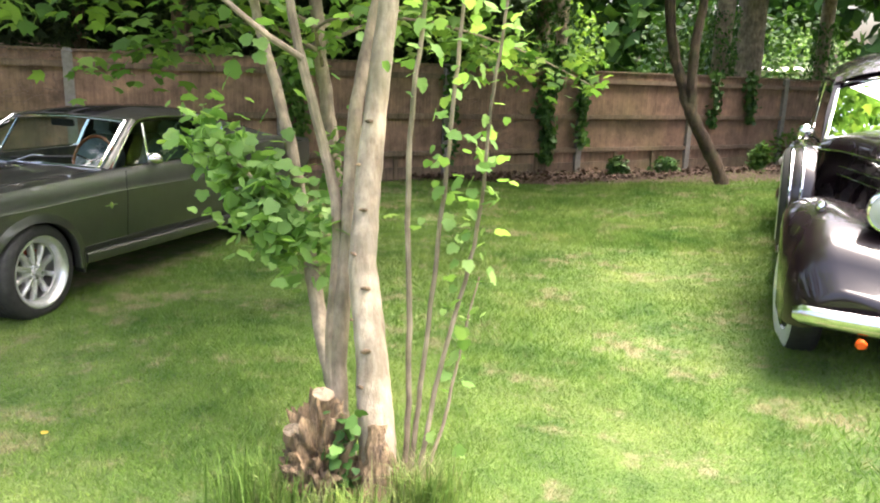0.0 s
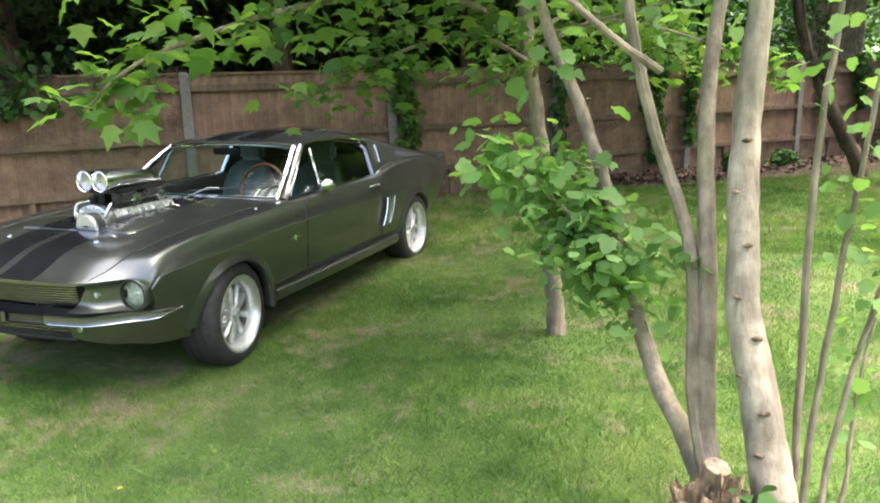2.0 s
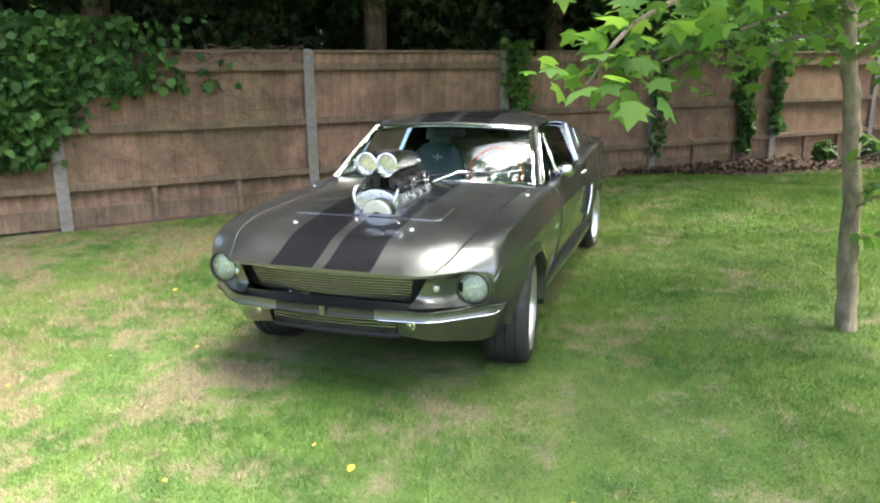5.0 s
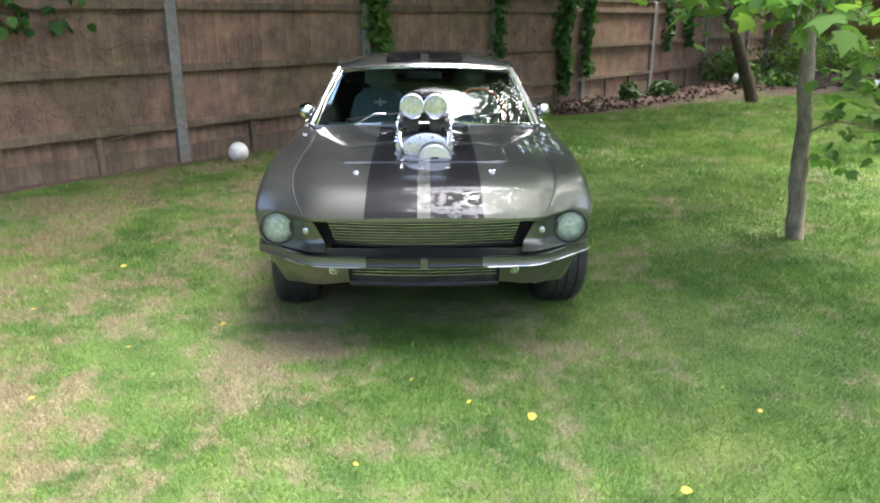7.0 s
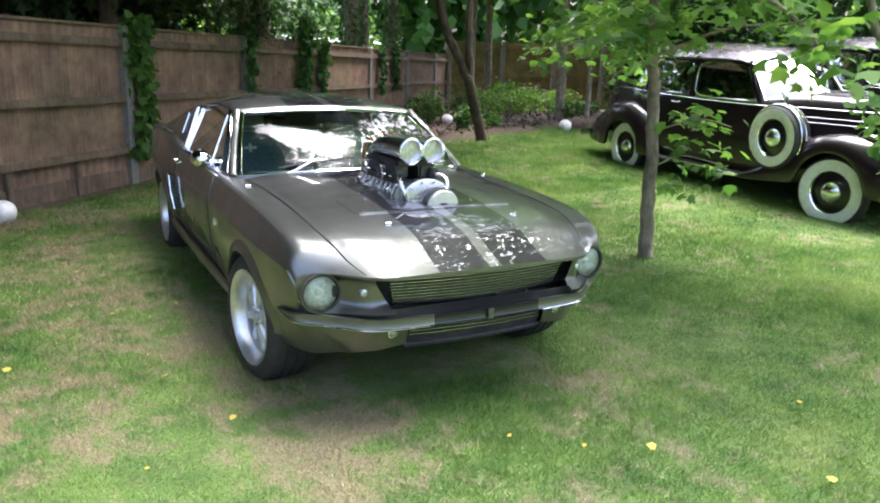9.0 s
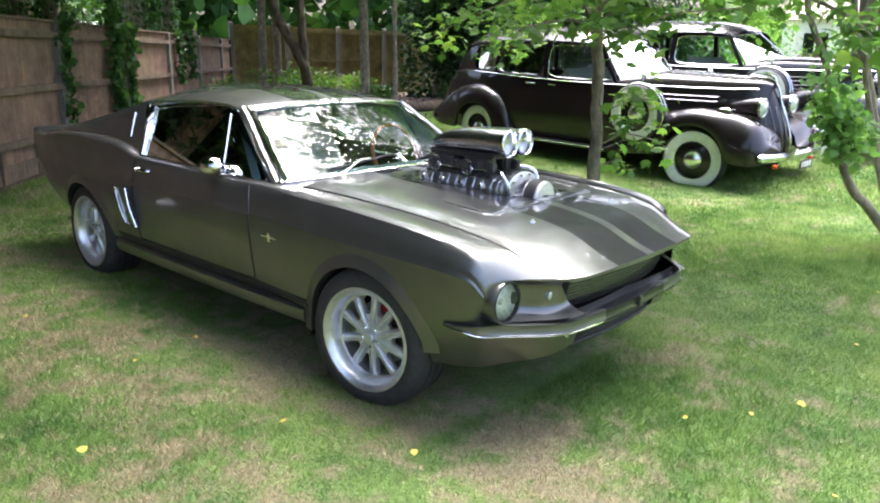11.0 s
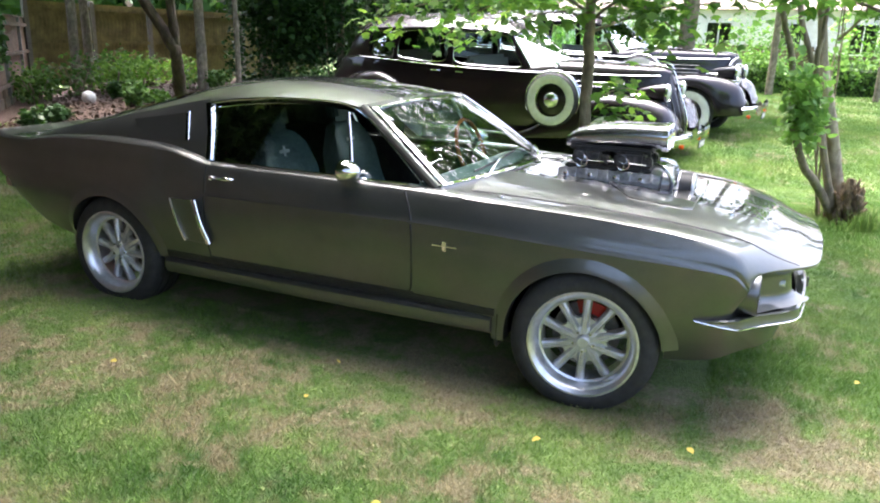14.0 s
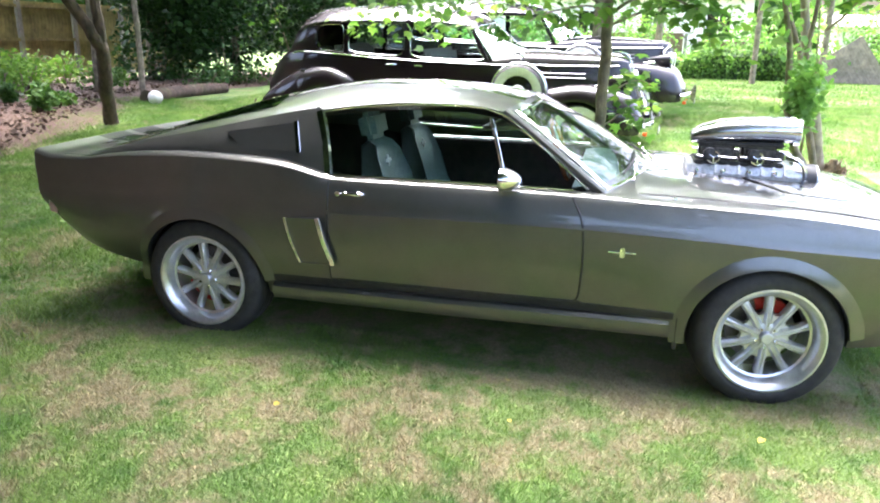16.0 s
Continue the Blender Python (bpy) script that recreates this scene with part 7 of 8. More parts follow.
def build_woods():
    # dark conifers behind the fence; their unseen lawn-side crowns are added for shade
    for i, (s, d, r, lean) in enumerate(((-2.0, 2.6, 0.20, 0.1), (0.7, 2.4, 0.22, -0.3), (3.0, 3.6, 0.15, 0.1), (4.4, 2.0, 0.20, 0.2), (6.6, 2.8, 0.13, -0.1), (7.6, 1.9, 0.17, 0.1), (9.2, 2.6, 0.19, -0.1))):
        x, y = behind(s, d)
        plain_tree("conifer", "dark conifer with bare brown trunk behind the fence", x, y, r, 12.0, lean, 40 + i, M_DARKBARK, M_DARKLEAF,
                   [((0.2, 0.6, 3.6), (1.9, 1.7, 1.5)), ((0, 1.5, 2.6), (2.0, 1.4, 1.3)), ((-0.2, 0.2, 5.6), (2.0, 2.0, 1.8)), ((0, 0, 8.2), (2.0, 2.0, 2.0)), ((0.73 * (d + 1.3), -0.68 * (d + 1.3), 5.8), (3.1, 3.1, 1.3)), ((0.73 * (d + 0.6), -0.68 * (d + 0.6), 8.2), (2.9, 2.9, 1.5)), ((0.73 * (d + (0.9 if 3.5 < s < 8 else -0.6)), -0.68 * (d + (0.9 if 3.5 < s < 8 else -0.6)), 4.3), (2.3, 2.3, 0.9))], 20000, 0.18, shape=LEAF_SPRAY, lumps=12)
    for i, (s, d) in enumerate(((-2.5, 6.0), (0.8, 6.4), (3.6, 6.2), (6.4, 6.6), (8.8, 6.8))):
        x, y = behind(s, d)
        plain_tree("conifer", "dark dense conifer deep in the woods", x, y, 0.2, 7.0, 0.1, 60 + i, M_DARKBARK, M_DARKLEAF,
                   [((0, 0, 1.7), (2.2, 2.0, 1.5)), ((0, 0, 3.4), (2.2, 2.0, 1.5)), ((0, 0, 5.4), (2.0, 1.8, 1.6))], 3000, 0.22, shape=LEAF_SPRAY)
    # ivy-clad trunks nearer the far end
    for i, (s, d, r) in enumerate(((10.6, 1.0, 0.17), (11.6, 1.9, 0.26), (15.5, 1.2, 0.24), (19.2, 1.4, 0.20))):
        x, y = behind(s, d)
        plain_tree("ivy_tree", "tall trunk clad in dark ivy behind the fence", x, y, r, 9.0, 0.05, 80 + i, M_GREYBARK, M_LAUREL,
                   [((0, 0, 5.6), (2.2, 2.2, 1.6)), ((0, 0, 8.0), (2.0, 2.0, 1.6))], 2200, 0.26, ivy=2.2)
    x, y = behind(16.8, 1.6)
    plain_tree("broad_tree", "broad brown trunk rising behind the fence", x, y, 0.42, 7.0, 0.05, 90, M_GREYBARK, M_LAUREL, [((0, 0, 5.6), (2.4, 2.4, 1.5))], 1300, 0.22)


def shrub(name, label, x, y, radii, count, size, leaf, seed, shape=LEAF_FAN, z=None, category="shrub"):
    rng, nr = random.Random(seed), np.random.default_rng(seed)
    rx, ry, rz = radii
    ob = thing(name, pose(x, y, rise(x, y) if z is None else z), label, category)
    for i in range(4):
        a = rng.uniform(0, 6.28)
        put("stem", mesh_of(*limb([(0.03 * i, 0, -0.1), (rx * 0.25 * math.cos(a), ry * 0.25 * math.sin(a), rz * 0.6), (rx * 0.5 * math.cos(a), ry * 0.5 * math.sin(a), rz * 1.2)], 0.025, 0.010, rng, 6, 0.01, 4)), M_GREYBARK, ob)
    p = cloud((0, 0, rz * 0.95), radii, count, nr, 0.5, 14)
    p[:, 2] = np.abs(p[:, 2] - 0.02) + 0.02
    put("foliage", leaf_mesh(p, size, shape, nr, 0.6, 0.3), leaf, ob)
    return ob


def build_shrubs():
    for i, (s, d, rx, rz, leaf) in enumerate(((13.0, 4.5, 1.7, 1.7, M_BRIGHTLEAF), (14.4, 6.0, 1.8, 2.0, M_BRIGHTLEAF), (17.6, 4.0, 1.8, 2.0, M_LAUREL), (20.5, 4.0, 1.9, 2.0, M_LAUREL), (11.0, 6.5, 1.6, 1.9, M_LAUREL), (23.0, 5.0, 2.0, 1.8, M_HEDGE))):
        x, y = behind(s, d)
        shrub("shrub", "sunlit leafy garden shrub behind the fence", x, y, (rx, rx, rz), 1500, 0.16, leaf, 200 + i)
    # low plants of the border
    for i, (x, y, r, h, leaf, lab) in enumerate((
            (-1.3, 13.0, 0.16, 0.22, M_LAUREL, "small dark green border plant"), (-0.55, 13.5, 0.26, 0.16, M_IVY, "low leafy border plant"),
            (2.1, 15.0, 0.14, 0.20, M_LAUREL, "small spiky green border plant"), (3.2, 16.2, 0.55, 0.42, M_BRIGHTLEAF, "yellow-green leafy border plant"),
            (4.4, 16.8, 0.70, 0.45, M_BRIGHTLEAF, "yellow-green leafy border plant"), (3.4, 17.6, 0.70, 0.55, M_HEDGE, "leafy green border plant"),
            (5.6, 17.6, 0.65, 0.40, M_BRIGHTLEAF, "yellow-green leafy border plant"), (6.6, 16.2, 0.45, 0.25, M_LAUREL, "low green border plant"),
            (1.9, 17.0, 0.55, 0.45, M_HEDGE, "leafy green border plant"), (5.0, 15.2, 0.5, 0.30, M_HEDGE, "leafy green border plant"), (7.4, 14.2, 0.6, 0.32, M_IVY, "dark spreading border plant"), (8.6, 13.7, 0.7, 0.30, M_LAUREL, "dark green border plant"), (0.9, 13.3, 0.16, 0.28, M_HEDGE, "spiky green border plant"), (9.0, 16.0, 0.6, 0.30, M_IVY, "low spreading border plant"), (4.9, 17.9, 0.7, 0.5, M_HEDGE, "leafy green border plant"), (6.4, 17.4, 0.6, 0.4, M_BRIGHTLEAF, "yellow-green leafy border plant"), (2.4, 17.9, 0.6, 0.5, M_BRIGHTLEAF, "yellow-green leafy border plant"), (1.7, 13.75, 0.35, 0.15, M_HEDGE, "low green border plant"))):
        shrub("border_plant", lab, x, y, (r, r, h), 420, 0.095, leaf, 230 + i, category="plant")
    # laurels behind the parked saloons, with shade put into their leaf colour
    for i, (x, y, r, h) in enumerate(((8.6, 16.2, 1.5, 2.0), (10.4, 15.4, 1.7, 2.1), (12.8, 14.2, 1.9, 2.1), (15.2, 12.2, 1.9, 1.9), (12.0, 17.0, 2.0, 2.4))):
        shrub("laurel_bush", "large dense laurel bush, green darkened for shade", x, y, (r, r, h), 5200, 0.14, M_SHADELEAF, 260 + i)


TALL = [((0, 0, 6.0), (4.0, 4.0, 2.0)), ((0, 0, 10.0), (4.5, 4.5, 3.0)), ((0, 0, 15.0), (4.0, 4.0, 3.5))]


def build_far_side():
    """Hedge, trees and low buildings beyond the parked saloons."""
    for i, (x, y, r, h, lab) in enumerate(((7.6, 4.95, 0.21, 6.5, "smooth grey-brown trunk beyond the saloons"), (16.5, 3.4, 0.13, 14.0, "thin tree before the hedge"), (15.5, 0.6, 0.10, 14.0, "thin tree before the hedge"), (16.8, -1.6, 0.12, 14.0, "thin tree before the hedge"))):
        plain_tree("garden_tree", lab, x, y, r, h, 0.05, 300 + i, M_GREYBARK, M_LAUREL, TALL if i else [((0, 0.4, 4.8), (3.6, 3.6, 1.5)), ((0.3, 0, 7.2), (3.4, 3.4, 1.8))], 650 if i else 12000, 0.28 if i else 0.20, lumps=14)
    # last two trees are added out of view to darken the mirrored sky
    for i, (x, y) in enumerate(((4.67, 15.1), (4.75, 14.15), (3.9, 18.2), (4.9, 18.9), (9.6, 17.2), (11.4, 15.6), (14.2, 12.9))):
        plain_tree("garden_tree", "slim brown trunk in the border, its crown unseen", x, y, 0.07 if i == 1 else 0.13, 7.0, 0.1 * (i % 3 - 1), 310 + i, M_GREYBARK, M_LAUREL, [((0, 0, 4.6), (2.4, 2.4, 1.3)), ((0.4, -1.2, 6.8), (3.0, 3.0, 1.5))] if i < 5 else [((0, 0, 5.4), (3.0, 3.0, 1.3)), ((-0.6, -0.6, 7.6), (3.4, 3.4, 1.9)), ((-0.4, 0, 10.4), (3.0, 3.0, 1.9))], 4200 if i < 5 else 12000, 0.2, lumps=12)
    for i, (x, y, r, h) in enumerate(((20.5, 7.5, 1.6, 1.3), (21.0, 4.0, 1.7, 1.5), (21.5, 0.2, 1.5, 1.2), (20.5, 11.0, 1.8, 1.6), (22.0, -4.0, 1.6, 1.5), (19.8, 14.0, 1.8, 1.8))):
        shrub("tall_shrub", "loose light green shrub beyond the hedge", x, y, (r, r, h), 1500, 0.13, M_VERGE, 330 + i)
    nr = np.random.default_rng(400)
    hedge = thing("hedge", pose(0, 0, 0), "loose green hedge along the far side of the lawn", "hedge")
    # dark sheet within the leaves stands in for the hedge's shaded inside
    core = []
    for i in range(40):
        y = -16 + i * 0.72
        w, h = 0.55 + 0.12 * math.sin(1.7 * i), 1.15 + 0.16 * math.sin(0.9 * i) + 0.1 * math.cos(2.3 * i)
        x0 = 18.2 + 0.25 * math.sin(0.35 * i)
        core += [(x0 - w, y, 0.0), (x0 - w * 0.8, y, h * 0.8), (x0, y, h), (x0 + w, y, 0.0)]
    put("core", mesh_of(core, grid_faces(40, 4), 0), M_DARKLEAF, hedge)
    n = 26000
    y = nr.uniform(-16.5, 12.5, n)
    h = 1.2 + 0.16 * np.sin(0.9 * (y + 16) / 0.72) + 0.12 * np.cos(2.3 * (y + 16) / 0.72)
    u = nr.uniform(0, 1, n)
    x = 18.2 + 0.25 * np.sin(0.35 * (y + 16) / 0.72) - 0.75 + 0.85 * u ** 2 + nr.normal(0, 0.12, n)
    z = np.where(u < 0.75, nr.uniform(0.02, 1, n) * h, h + nr.normal(0.02, 0.12, n))
    put("foliage", leaf_mesh(np.stack([x, y, z], -1), 0.115, LEAF_FAN, nr, 0.7, 0.3), M_VERGE, hedge)


def build_back_fence():
    """Olive board fence that closes the border at the back, and low panels and buildings beyond the hedge."""
    a, b = Vector((4.4, 20.4, 0)), Vector((17.0, 19.0, 0))
    d = (b - a).normalized()
    yaw = math.degrees(math.atan2(d.y, d.x))
    fence = thing("back_fence", pose(a.x, a.y, rise(a.x, a.y), 0, 0, yaw), "old olive-stained board fence behind the border", "fence")
    post, board = fence_post(), fence_board(2.1)
    for i in range(7):
        o = put("post", post, M_POST, fence)
        o.location = (i * 1.83, -0.02, 0)
        o.scale = (1, 1, 1.25)
        if i == 6:
            break
        for z in (0.3, 1.2, 2.05):
            r = put("rail", mesh_of(*block(0.06, -0.07, z, 1.77, -0.012, z + 0.08, 0.006), 0), M_OLIVE, fence)
            r.location = (i * 1.83, 0, 0)
        for j in range(14):
            o = put("board", board, M_OLIVE, fence)
            o.location = (i * 1.83 + 0.11 + 1.63 * (j + 0.5) / 14, 0, 0.12)
    for k, (x0, y0, yaw2, n, h) in enumerate(((20.0, -1.7, 88, 2, 1.25), (24.5, 2.0, 88, 5, 1.55))):
        f2 = thing("low_fence", pose(x0, y0, rise(x0, y0), 0, 0, yaw2), "low weathered panel fence beyond the lawn", "fence")
        b2 = fence_board(h - 0.05)
        for i in range(n + 1):
            o = put("post", post, M_POST, f2)
            o.location, o.scale = (i * 1.83, -0.02, 0), (1, 1, h / 1.85)
            if i == n:
                break
            for z in (0.25, h - 0.2):
                r = put("rail", mesh_of(*block(0.06, -0.07, z, 1.77, -0.012, z + 0.08, 0.006), 0), M_RAIL, f2)
                r.location = (i * 1.83, 0, 0)
            for j in range(14):
                o = put("board", b2, M_RAIL, f2)
                o.location = (i * 1.83 + 0.11 + 1.63 * (j + 0.5) / 14, 0, 0.04)
    lean = tagged(put("leaning_panel", mesh_of(*block(-0.9, -0.03, 0, 0.9, 0.03, 1.6, 0.01)), M_PALEWOOD), "brown wooden panel leaning at a slant", "panel")
    lean.matrix_world = pose(17.2, -2.9, rise(17, -3) - 0.35, 0, 35, 85)


def house(name, label, x, y, yaw, w, d, h, roof, wall_mat, roof_mat, windows):
    ob = thing(name, pose(x, y, rise(x, y), 0, 0, yaw), label, "building")
    put("wall", mesh_of(*block(-w / 2, -d / 2, -0.2, w / 2, d / 2, h, 0.02), 0), wall_mat, ob)
    v = [(-w / 2 - 0.3, -d / 2 - 0.3, h), (w / 2 + 0.3, -d / 2 - 0.3, h), (w / 2 + 0.3, d / 2 + 0.3, h), (-w / 2 - 0.3, d / 2 + 0.3, h), (-w / 2 - 0.3, 0, h + roof), (w / 2 + 0.3, 0, h + roof)]
    put("roof", mesh_of(v, [(0, 1, 5, 4), (2, 3, 4, 5), (1, 2, 5), (3, 0, 4), (3, 2, 1, 0)], 0), roof_mat, ob)
    for i in range(windows):
        cx = -w / 2 + w * (i + 0.5) / windows
        win = put("window", mesh_of(*block(cx - 0.6, -d / 2 - 0.05, h * 0.38, cx + 0.6, -d / 2 + 0.05, h * 0.80, 0.01), 0), M_TINTED, ob)
        put("window_frame", mesh_of(*join(*[block(cx - 0.66, -d / 2 - 0.08, z, cx + 0.66, -d / 2 - 0.045, z + 0.07, 0.005) for z in (h * 0.36, h * 0.80)], *[block(cx + q - 0.03, -d / 2 - 0.08, h * 0.36, cx + q + 0.03, -d / 2 - 0.045, h * 0.82, 0.005) for q in (-0.63, 0, 0.63)]), 0), M_BALL, win)
    return ob


def build_distance():
    """Far tree line and pale houses all round."""
    nr = np.random.default_rng(900)
    # west and south lines are added unseen, to shape what the car mirrors
    for k, (x0, y0, x1, y1, n, h, leaf) in enumerate(((46, -34, 46, -6, 1500, 5.0, M_HEDGE), (46, -6, 46, 34, 2600, 6.0, M_HEDGE), (46, 34, -10, 52, 7000, 15.0, M_LAUREL), (-10, 52, -48, 20, 1800, 10.0, M_DARKLEAF), (-30, 24, -32, 9, 3400, 20.0, M_LAUREL), (-32, 9, -36, -26, 3000, 7.0, M_LAUREL), (-34, -30, 46, -40, 2000, 4.0, M_HEDGE))):
        t = nr.uniform(0, 1, n)
        lump = 0.6 + 0.4 * np.abs(np.sin(t * 23 + k)) * np.abs(np.cos(t * 9))
        z = nr.uniform(0, 1, n) ** 0.8 * h * lump
        pts = np.stack([x0 + (x1 - x0) * t + nr.normal(0, 1.2, n), y0 + (y1 - y0) * t + nr.normal(0, 1.2, n), z], -1)
        ob = put("far_woods", leaf_mesh(pts, 1.25, LEAF_FAN, nr, 0.9, 0.3), leaf)
        tagged(ob, "distant line of leafy green trees", "trees", kind="stuff")
    house("house", "pale rendered house beyond the hedge", 38, 6.5, -90, 17, 7, 3.4, 2.2, M_RENDER, M_ROOFTILE, 5)
    house("outbuilding", "white flat outbuilding beyond the fence", 2.6, 26.5, 0, 2.6, 3.0, 2.15, 0.18, M_RENDER, M_BALL, 1)
    house("outbuilding", "low pale shed beyond the hedge", 27, -6.5, -90, 5, 3, 1.9, 0.5, M_RENDER, M_STONE, 2)


# ---- ivy on the fence, border soil, small things on the lawn ----
def ivy_patch(s, width, z0, z1, count, seed, hang=0.0, size=0.085, leaf=None):
    nr = np.random.default_rng(seed)
    t = nr.normal(0, 0.33, count).clip(-1, 1)
    q = nr.random(count)
    z = z0 + (z1 - z0) * q
    narrow = 1 - hang * (1 - q)
    wav = 0.35 * np.sin(5 * z + seed)
    px = s + (t + wav * 0.4) * width * narrow
    d = -0.05 - np.abs(nr.normal(0, 0.055, count)) - 0.05 * (1 - t * t)
    pts = np.stack([F0.x + FD.x * px + FN.x * d, F0.y + FD.y * px + FN.y * d, z], -1)
    ob = put("ivy_patch", leaf_mesh(pts, size, LEAF_ROUND, nr, 0.8, 0.9), leaf or M_IVY)
    return tagged(ob, "dark green ivy climbing over the board fence", "ivy", kind="stuff")


def build_ivy():
    ivy_patch(-0.2, 2.1, 1.40, 2.12, 3000, 1, 0.15)
    ivy_patch(-0.45, 1.1, 0.70, 1.7, 1500, 2, 0.45)
    ivy_patch(5.55, 0.30, 0.35, 1.95, 520, 3, 0.2, 0.08, M_HEDGE)
    ivy_patch(8.1, 0.26, 0.30, 1.9, 190, 4, 0.2, 0.075)
    ivy_patch(10.0, 0.42, 0.25, 2.2, 620, 5, 0.55)
    ivy_patch(10.75, 0.20, 0.5, 1.9, 230, 6, 0.1)
    ivy_patch(14.0, 0.22, 0.8, 1.9, 130, 7, 0.1)
    ivy_patch(15.0, 0.28, 0.9, 1.95, 190, 8, 0.3)


def build_dead_ivy():
    """Dry leafless stems that hang over two bays of the fence."""
    rng = random.Random(61)
    for s0, s1, count in ((0.45, 2.60, 330), (8.15, 10.3, 260)):
        parts = []
        for i in range(count):
            q = rng.uniform(s0, s1)
            z = 1.86 - abs(rng.gauss(0, 0.10)) if i % 3 == 0 else rng.uniform(0.45, 1.80)
            d, lean, pts = -0.03 - 0.05 * rng.random(), rng.gauss(0, 0.55), []
            for k in range(rng.randint(4, 8)):
                pts.append((F0.x + FD.x * q + FN.x * d, F0.y + FD.y * q + FN.y * d, z))
                lean += rng.gauss(0, 0.45)
                q, z, d = q + 0.055 * lean, z - 0.055 * rng.uniform(-0.3, 1.0), min(max(d + rng.gauss(0, 0.012), -0.12), -0.02)
            parts.append(tube(pts, [0.0045 - 0.0004 * k for k in range(len(pts))], 3, False))
        tagged(put("dead_ivy", mesh_of(*join(*parts), 0), M_TWIG), "dry brown leafless ivy stems over the fence", "dead ivy", kind="stuff")


def build_border():
    edge = [(-9.6, 5.3), (-7.55, 7.28), (-5.7, 9.2), (-3.9, 11.1), (-2.6, 11.3), (-0.9, 11.35), (0.9, 11.7), (2.2, 12.4), (3.4, 13.0), (5.4, 13.2), (8.0, 12.9), (11.5, 11.9), (15.0, 10.0)]
    back = [(-9.9, 5.5), (-7.8, 7.5), (-5.95, 9.45), (-4.1, 11.45), (-2.2, 13.5), (-0.3, 15.6), (1.5, 17.5), (3.2, 19.5), (5.0, 20.5), (7.5, 20.5), (10.5, 19.0), (14.5, 17.0), (18.5, 14.0)]
    e, b = curve_points([(x, y, 0) for x, y in edge], 6), curve_points([(x, y, 0) for x, y in back], 6)
    v = []
    for p, q in zip(e, b):
        for i in range(11):
            t = i / 10
            c = p.lerp(q, t)
            z = rise(c.x, c.y) + 0.012 + 0.06 * math.sin(math.pi * min(t * 1.2, 1)) ** 2 * min(1.0, (p - q).length / 2.5) + 0.025 * noise.noise(c * 2.1)
            if i == 0:
                z = rise(c.x, c.y) - 0.02
                c = c + Vector((0.07 * noise.noise(c * 3), 0.07 * noise.noise(c * 3 + Vector((5, 0, 0))), 0))
            v.append((c.x, c.y, z))
    tagged(put("border_soil", mesh_of(v, grid_faces(len(e), 11), 60), M_SOIL), "border of brown bark mulch along the fence", "soil", kind="structure")


def build_chips():
    """Bark chips and dead leaves strewn over the border."""
    nr = np.random.default_rng(55)
    line = curve_points([(-4.2, 11.2, 0), (-2.4, 12.2, 0), (-0.3, 13.4, 0), (2.0, 14.9, 0), (4.5, 16.4, 0), (8.0, 15.6, 0), (11.5, 14.0, 0)], 12)
    pts = []
    for _ in range(9000):
        q = line[nr.integers(0, len(line))]
        w = 0.25 + 0.24 * (q.x + 4.2) if q.x < 4 else 2.2
        x, y = q.x + nr.uniform(-0.4, 0.4), q.y + nr.uniform(-1, 1) * min(w, 2.2)
        pts.append((x, y, rise(x, y) + 0.035 + 0.045 * nr.random()))
    ob = put("bark_chips", leaf_mesh(pts, 0.075, LEAF_PLAIN, nr, 0.5, 0.0), M_CHIPS)
    tagged(ob, "brown bark chips and dead leaves on the border", "mulch", kind="stuff")


def small_things():
    nr = np.random.default_rng(77)
    ball = lambda x, y, r, lab: tagged(put("ball", football(r), M_BALL), lab, "ball")
    b = ball(0, 0, 0.11, "dirty white football on the lawn by the fence")
    b.location = (-7.0, 7.645, rise(-7.0, 7.645) + 0.10)
    b = ball(0, 0, 0.13, "white ball lying at the border edge")
    b.location = (3.02, 12.68, rise(3.02, 12.68) + 0.12)
    b = ball(0, 0, 0.13, "pale ball lying on the bark mulch")
    b.location = (1.53, 15.10, rise(1.5, 15.1) + 0.17)
    # fallen log along the border
    tagged(put("log", mesh_of(*limb([(3.3, 13.05, 0.30), (4.6, 13.1, 0.33), (6.0, 12.95, 0.31)], 0.15, 0.12, random.Random(8), 12, 0.03)), M_LOGBARK), "fallen brown log lying along the border", "log")
    # yellow fallen leaves
    spots = [(-6.0, 4.81), (-6.35, 4.75), (-6.0, 3.2), (-4.5, 2.2), (-5.2, 1.9), (-4.75, 2.35), (-6.6, 2.4), (-5.6, 1.4), (-3.6, 2.2), (-6.9, 4.1), (-6.5, 5.7), (-7.1, 3.4), (-3.0, 1.9), (-5.0, 2.55), (-6.2, 3.75), (-6.4, 2.9), (-4.05, 1.7), (-2.6, 2.3)]
    for x, y in spots:
        z = rise(x, y) + 0.042
        me = leaf_mesh([(0, 0, 0)], 0.027, LEAF_ROUND, nr, 0.25, 0.0)
        o = tagged(put("fallen_leaf", me, M_YELLOWLEAF), "yellow fallen leaf on the grass", "leaf", "fallen leaves")
        o.location = (x, y, z)


def football(r):
    bm = bmesh.new()
    bmesh.ops.create_icosphere(bm, subdivisions=3, radius=r)
    for v in bm.verts:
        k = abs(noise.noise(v.co * (3.2 / r)))
        v.co *= 1 - 0.03 * max(0, 0.2 - k) / 0.2
    return bm_mesh(bm, 60)


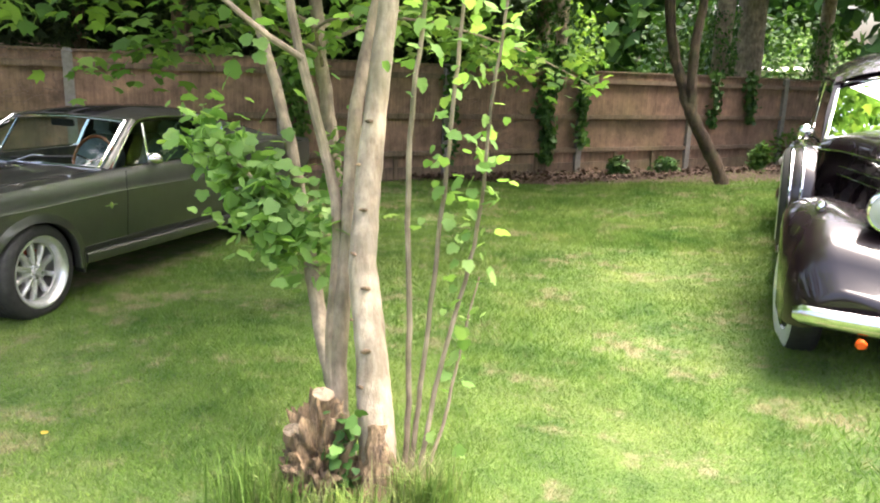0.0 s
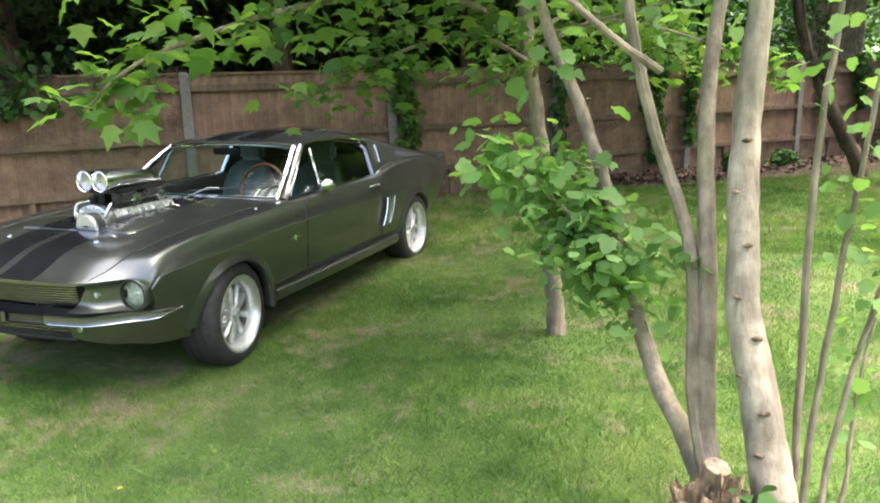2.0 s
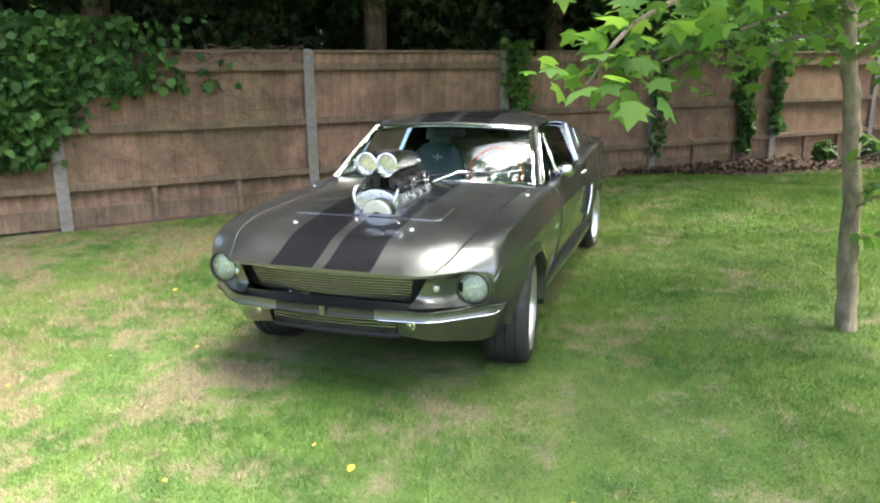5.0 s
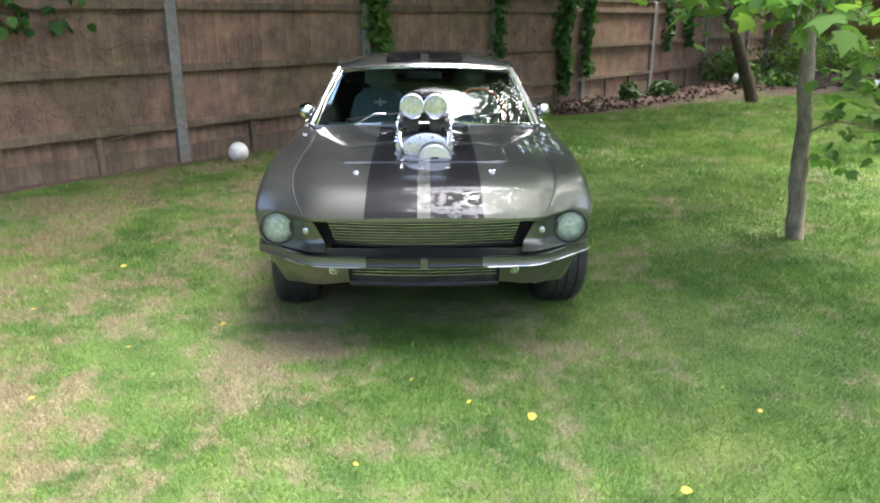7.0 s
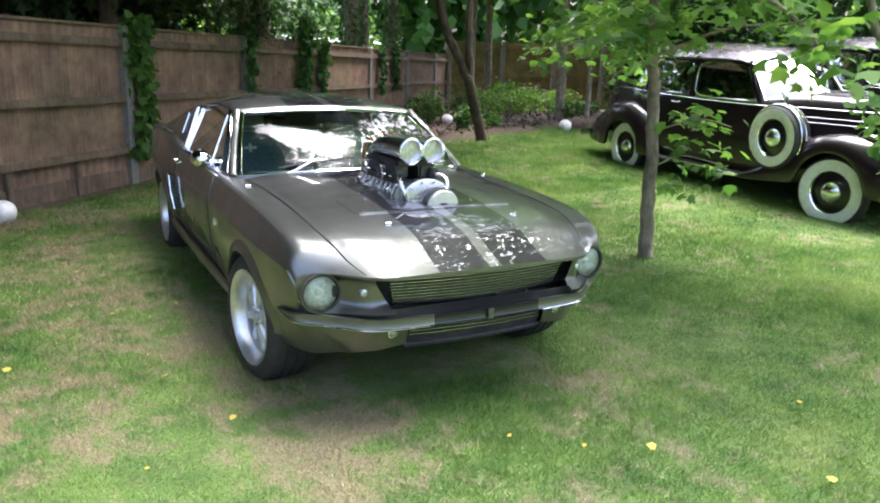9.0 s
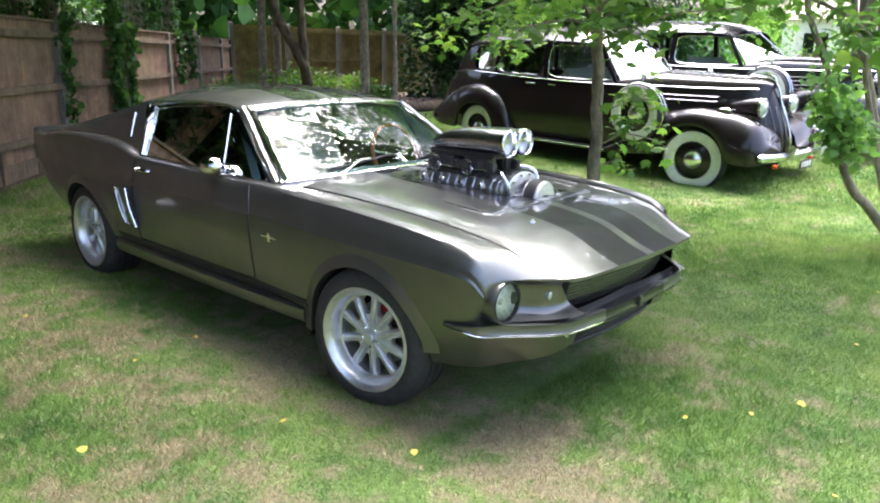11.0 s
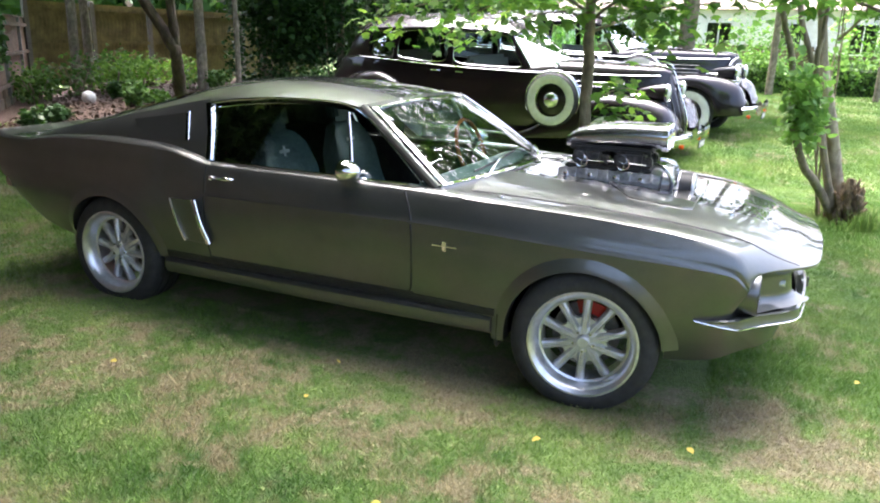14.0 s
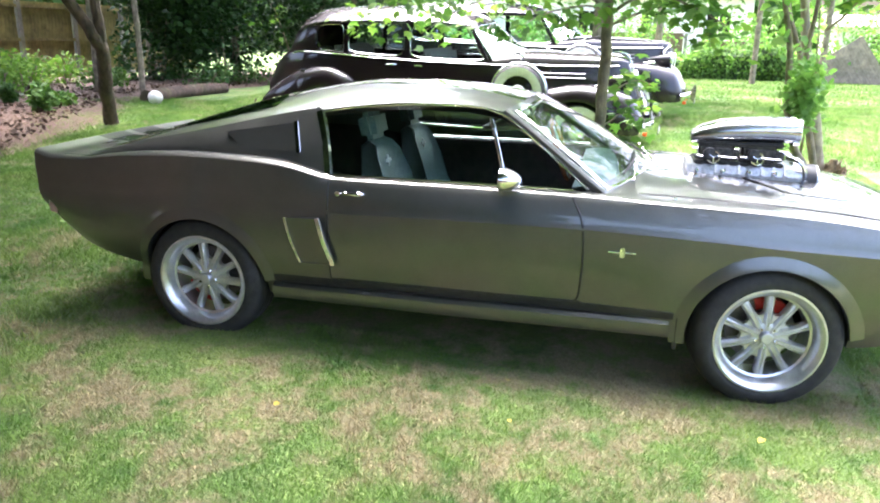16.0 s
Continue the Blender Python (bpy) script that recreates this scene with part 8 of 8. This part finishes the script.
def build_grass():
    rng = np.random.default_rng(11)
    xs, zs = [], []

    def sow(x0, x1, y0, y1, per, high, wide):
        n = int((x1 - x0) * (y1 - y0) * per)
        x, y = rng.uniform(x0, x1, n), rng.uniform(y0, y1, n)
        s = (x - F0.x) * FN.x + (y - F0.y) * FN.y
        ok = (s < -0.15) & ~((x > -5.6) & (x < -4.3) & (y > 3.2) & (y < 7.0)) & ~((x > 0.9) & (x < 2.0) & (y > 5) & (y < 9))
        return x[ok], y[ok], np.full(ok.sum(), high), np.full(ok.sum(), wide)

    part_list = [sow(-9.0, 0.6, 1.6, 4.2, 9000, 0.032, 0.0055), sow(-8.0, -3.2, 0.5, 1.6, 6000, 0.032, 0.006), sow(-9.5, -2.6, 4.2, 7.2, 9000, 0.032, 0.0055),
                 sow(-2.6, 2.5, 4.2, 8.5, 4000, 0.038, 0.008), sow(-8.2, 2.0, 7.2, 11.5, 2600, 0.052, 0.010), sow(-3.0, 4.0, 8.5, 14.5, 1500, 0.055, 0.012), sow(0.6, 8.0, -2.0, 4.2, 2000, 0.055, 0.011), sow(2.5, 12.0, 4.2, 12.0, 700, 0.06, 0.016), sow(8.0, 18.0, -6.0, 5.0, 450, 0.06, 0.02)]
    x, y, h, w = (np.concatenate(c) for c in zip(*part_list))
    n = len(x)
    z = np.array([rise(a, b) for a, b in zip(x, y)])
    patch = 0.75 + 0.35 * np.sin(2.1 * x + 1.3 * np.sin(1.7 * y)) * np.cos(1.9 * y + 0.7)
    h = h * rng.uniform(0.55, 1.35, n) * patch
    a = rng.uniform(0, 2 * np.pi, n)
    lean = rng.uniform(0.3, 1.5, n) * h
    b = rng.uniform(0, 2 * np.pi, n)
    c, s = np.cos(a) * w / 2, np.sin(a) * w / 2
    co = np.stack([np.stack([x - c, y - s, z - 0.004], -1), np.stack([x + c, y + s, z - 0.004], -1), np.stack([x + lean * np.cos(b), y + lean * np.sin(b), z + h], -1)], 1)
    ob = put("grass", raw_mesh(co.reshape(-1, 3), [(0, 1, 2)], n, 3), M_BLADE)
    tagged(ob, "short green lawn grass with straw-coloured blades", "grass", kind="stuff")


build_woods()


def long_grass():
    """Uncut tufts left standing round the stump."""
    rng = random.Random(77)
    vs, fs = [], []
    for cx, cy, n, spread, tall in ((-0.92, 2.40, 420, 0.065, 0.24), (-1.05, 2.24, 260, 0.085, 0.17), (-1.24, 2.20, 300, 0.095, 0.18), (-1.47, 2.22, 320, 0.080, 0.22), (-1.57, 2.40, 160, 0.080, 0.12), (-0.93, 2.55, 140, 0.080, 0.12)):
        for i in range(n):
            x, y = cx + rng.gauss(0, spread), cy + rng.gauss(0, spread * 0.7)
            z, h, a, lean = rise(x, y) - 0.01, tall * rng.uniform(0.45, 1.2), rng.uniform(0, 6.28), rng.uniform(0.1, 0.7)
            c, s, w, b = math.cos(a), math.sin(a), rng.uniform(0.0016, 0.0030), len(vs)
            vs += [(x - s * w, y + c * w, z), (x + s * w, y - c * w, z), (x + c * h * lean * 0.4 + s * w, y + s * h * lean * 0.4 - c * w, z + h * 0.65), (x + c * h * lean * 0.4 - s * w, y + s * h * lean * 0.4 + c * w, z + h * 0.65), (x + c * h * lean, y + s * h * lean, z + h * (1 - 0.3 * lean))]
            fs += [(b, b + 1, b + 2, b + 3), (b + 3, b + 2, b + 4)]
    tagged(put("long_grass", mesh_of(vs, fs, 180), M_BLADE), "long uncut grass tufts round the stump", "grass", kind="stuff")


long_grass()
build_shrubs()
build_far_side()
build_back_fence()
build_distance()
build_bent_tree()
build_young_maple()
build_stump_tree()
build_border()
build_ivy()
build_dead_ivy()
build_chips()
small_things()
build_grass()
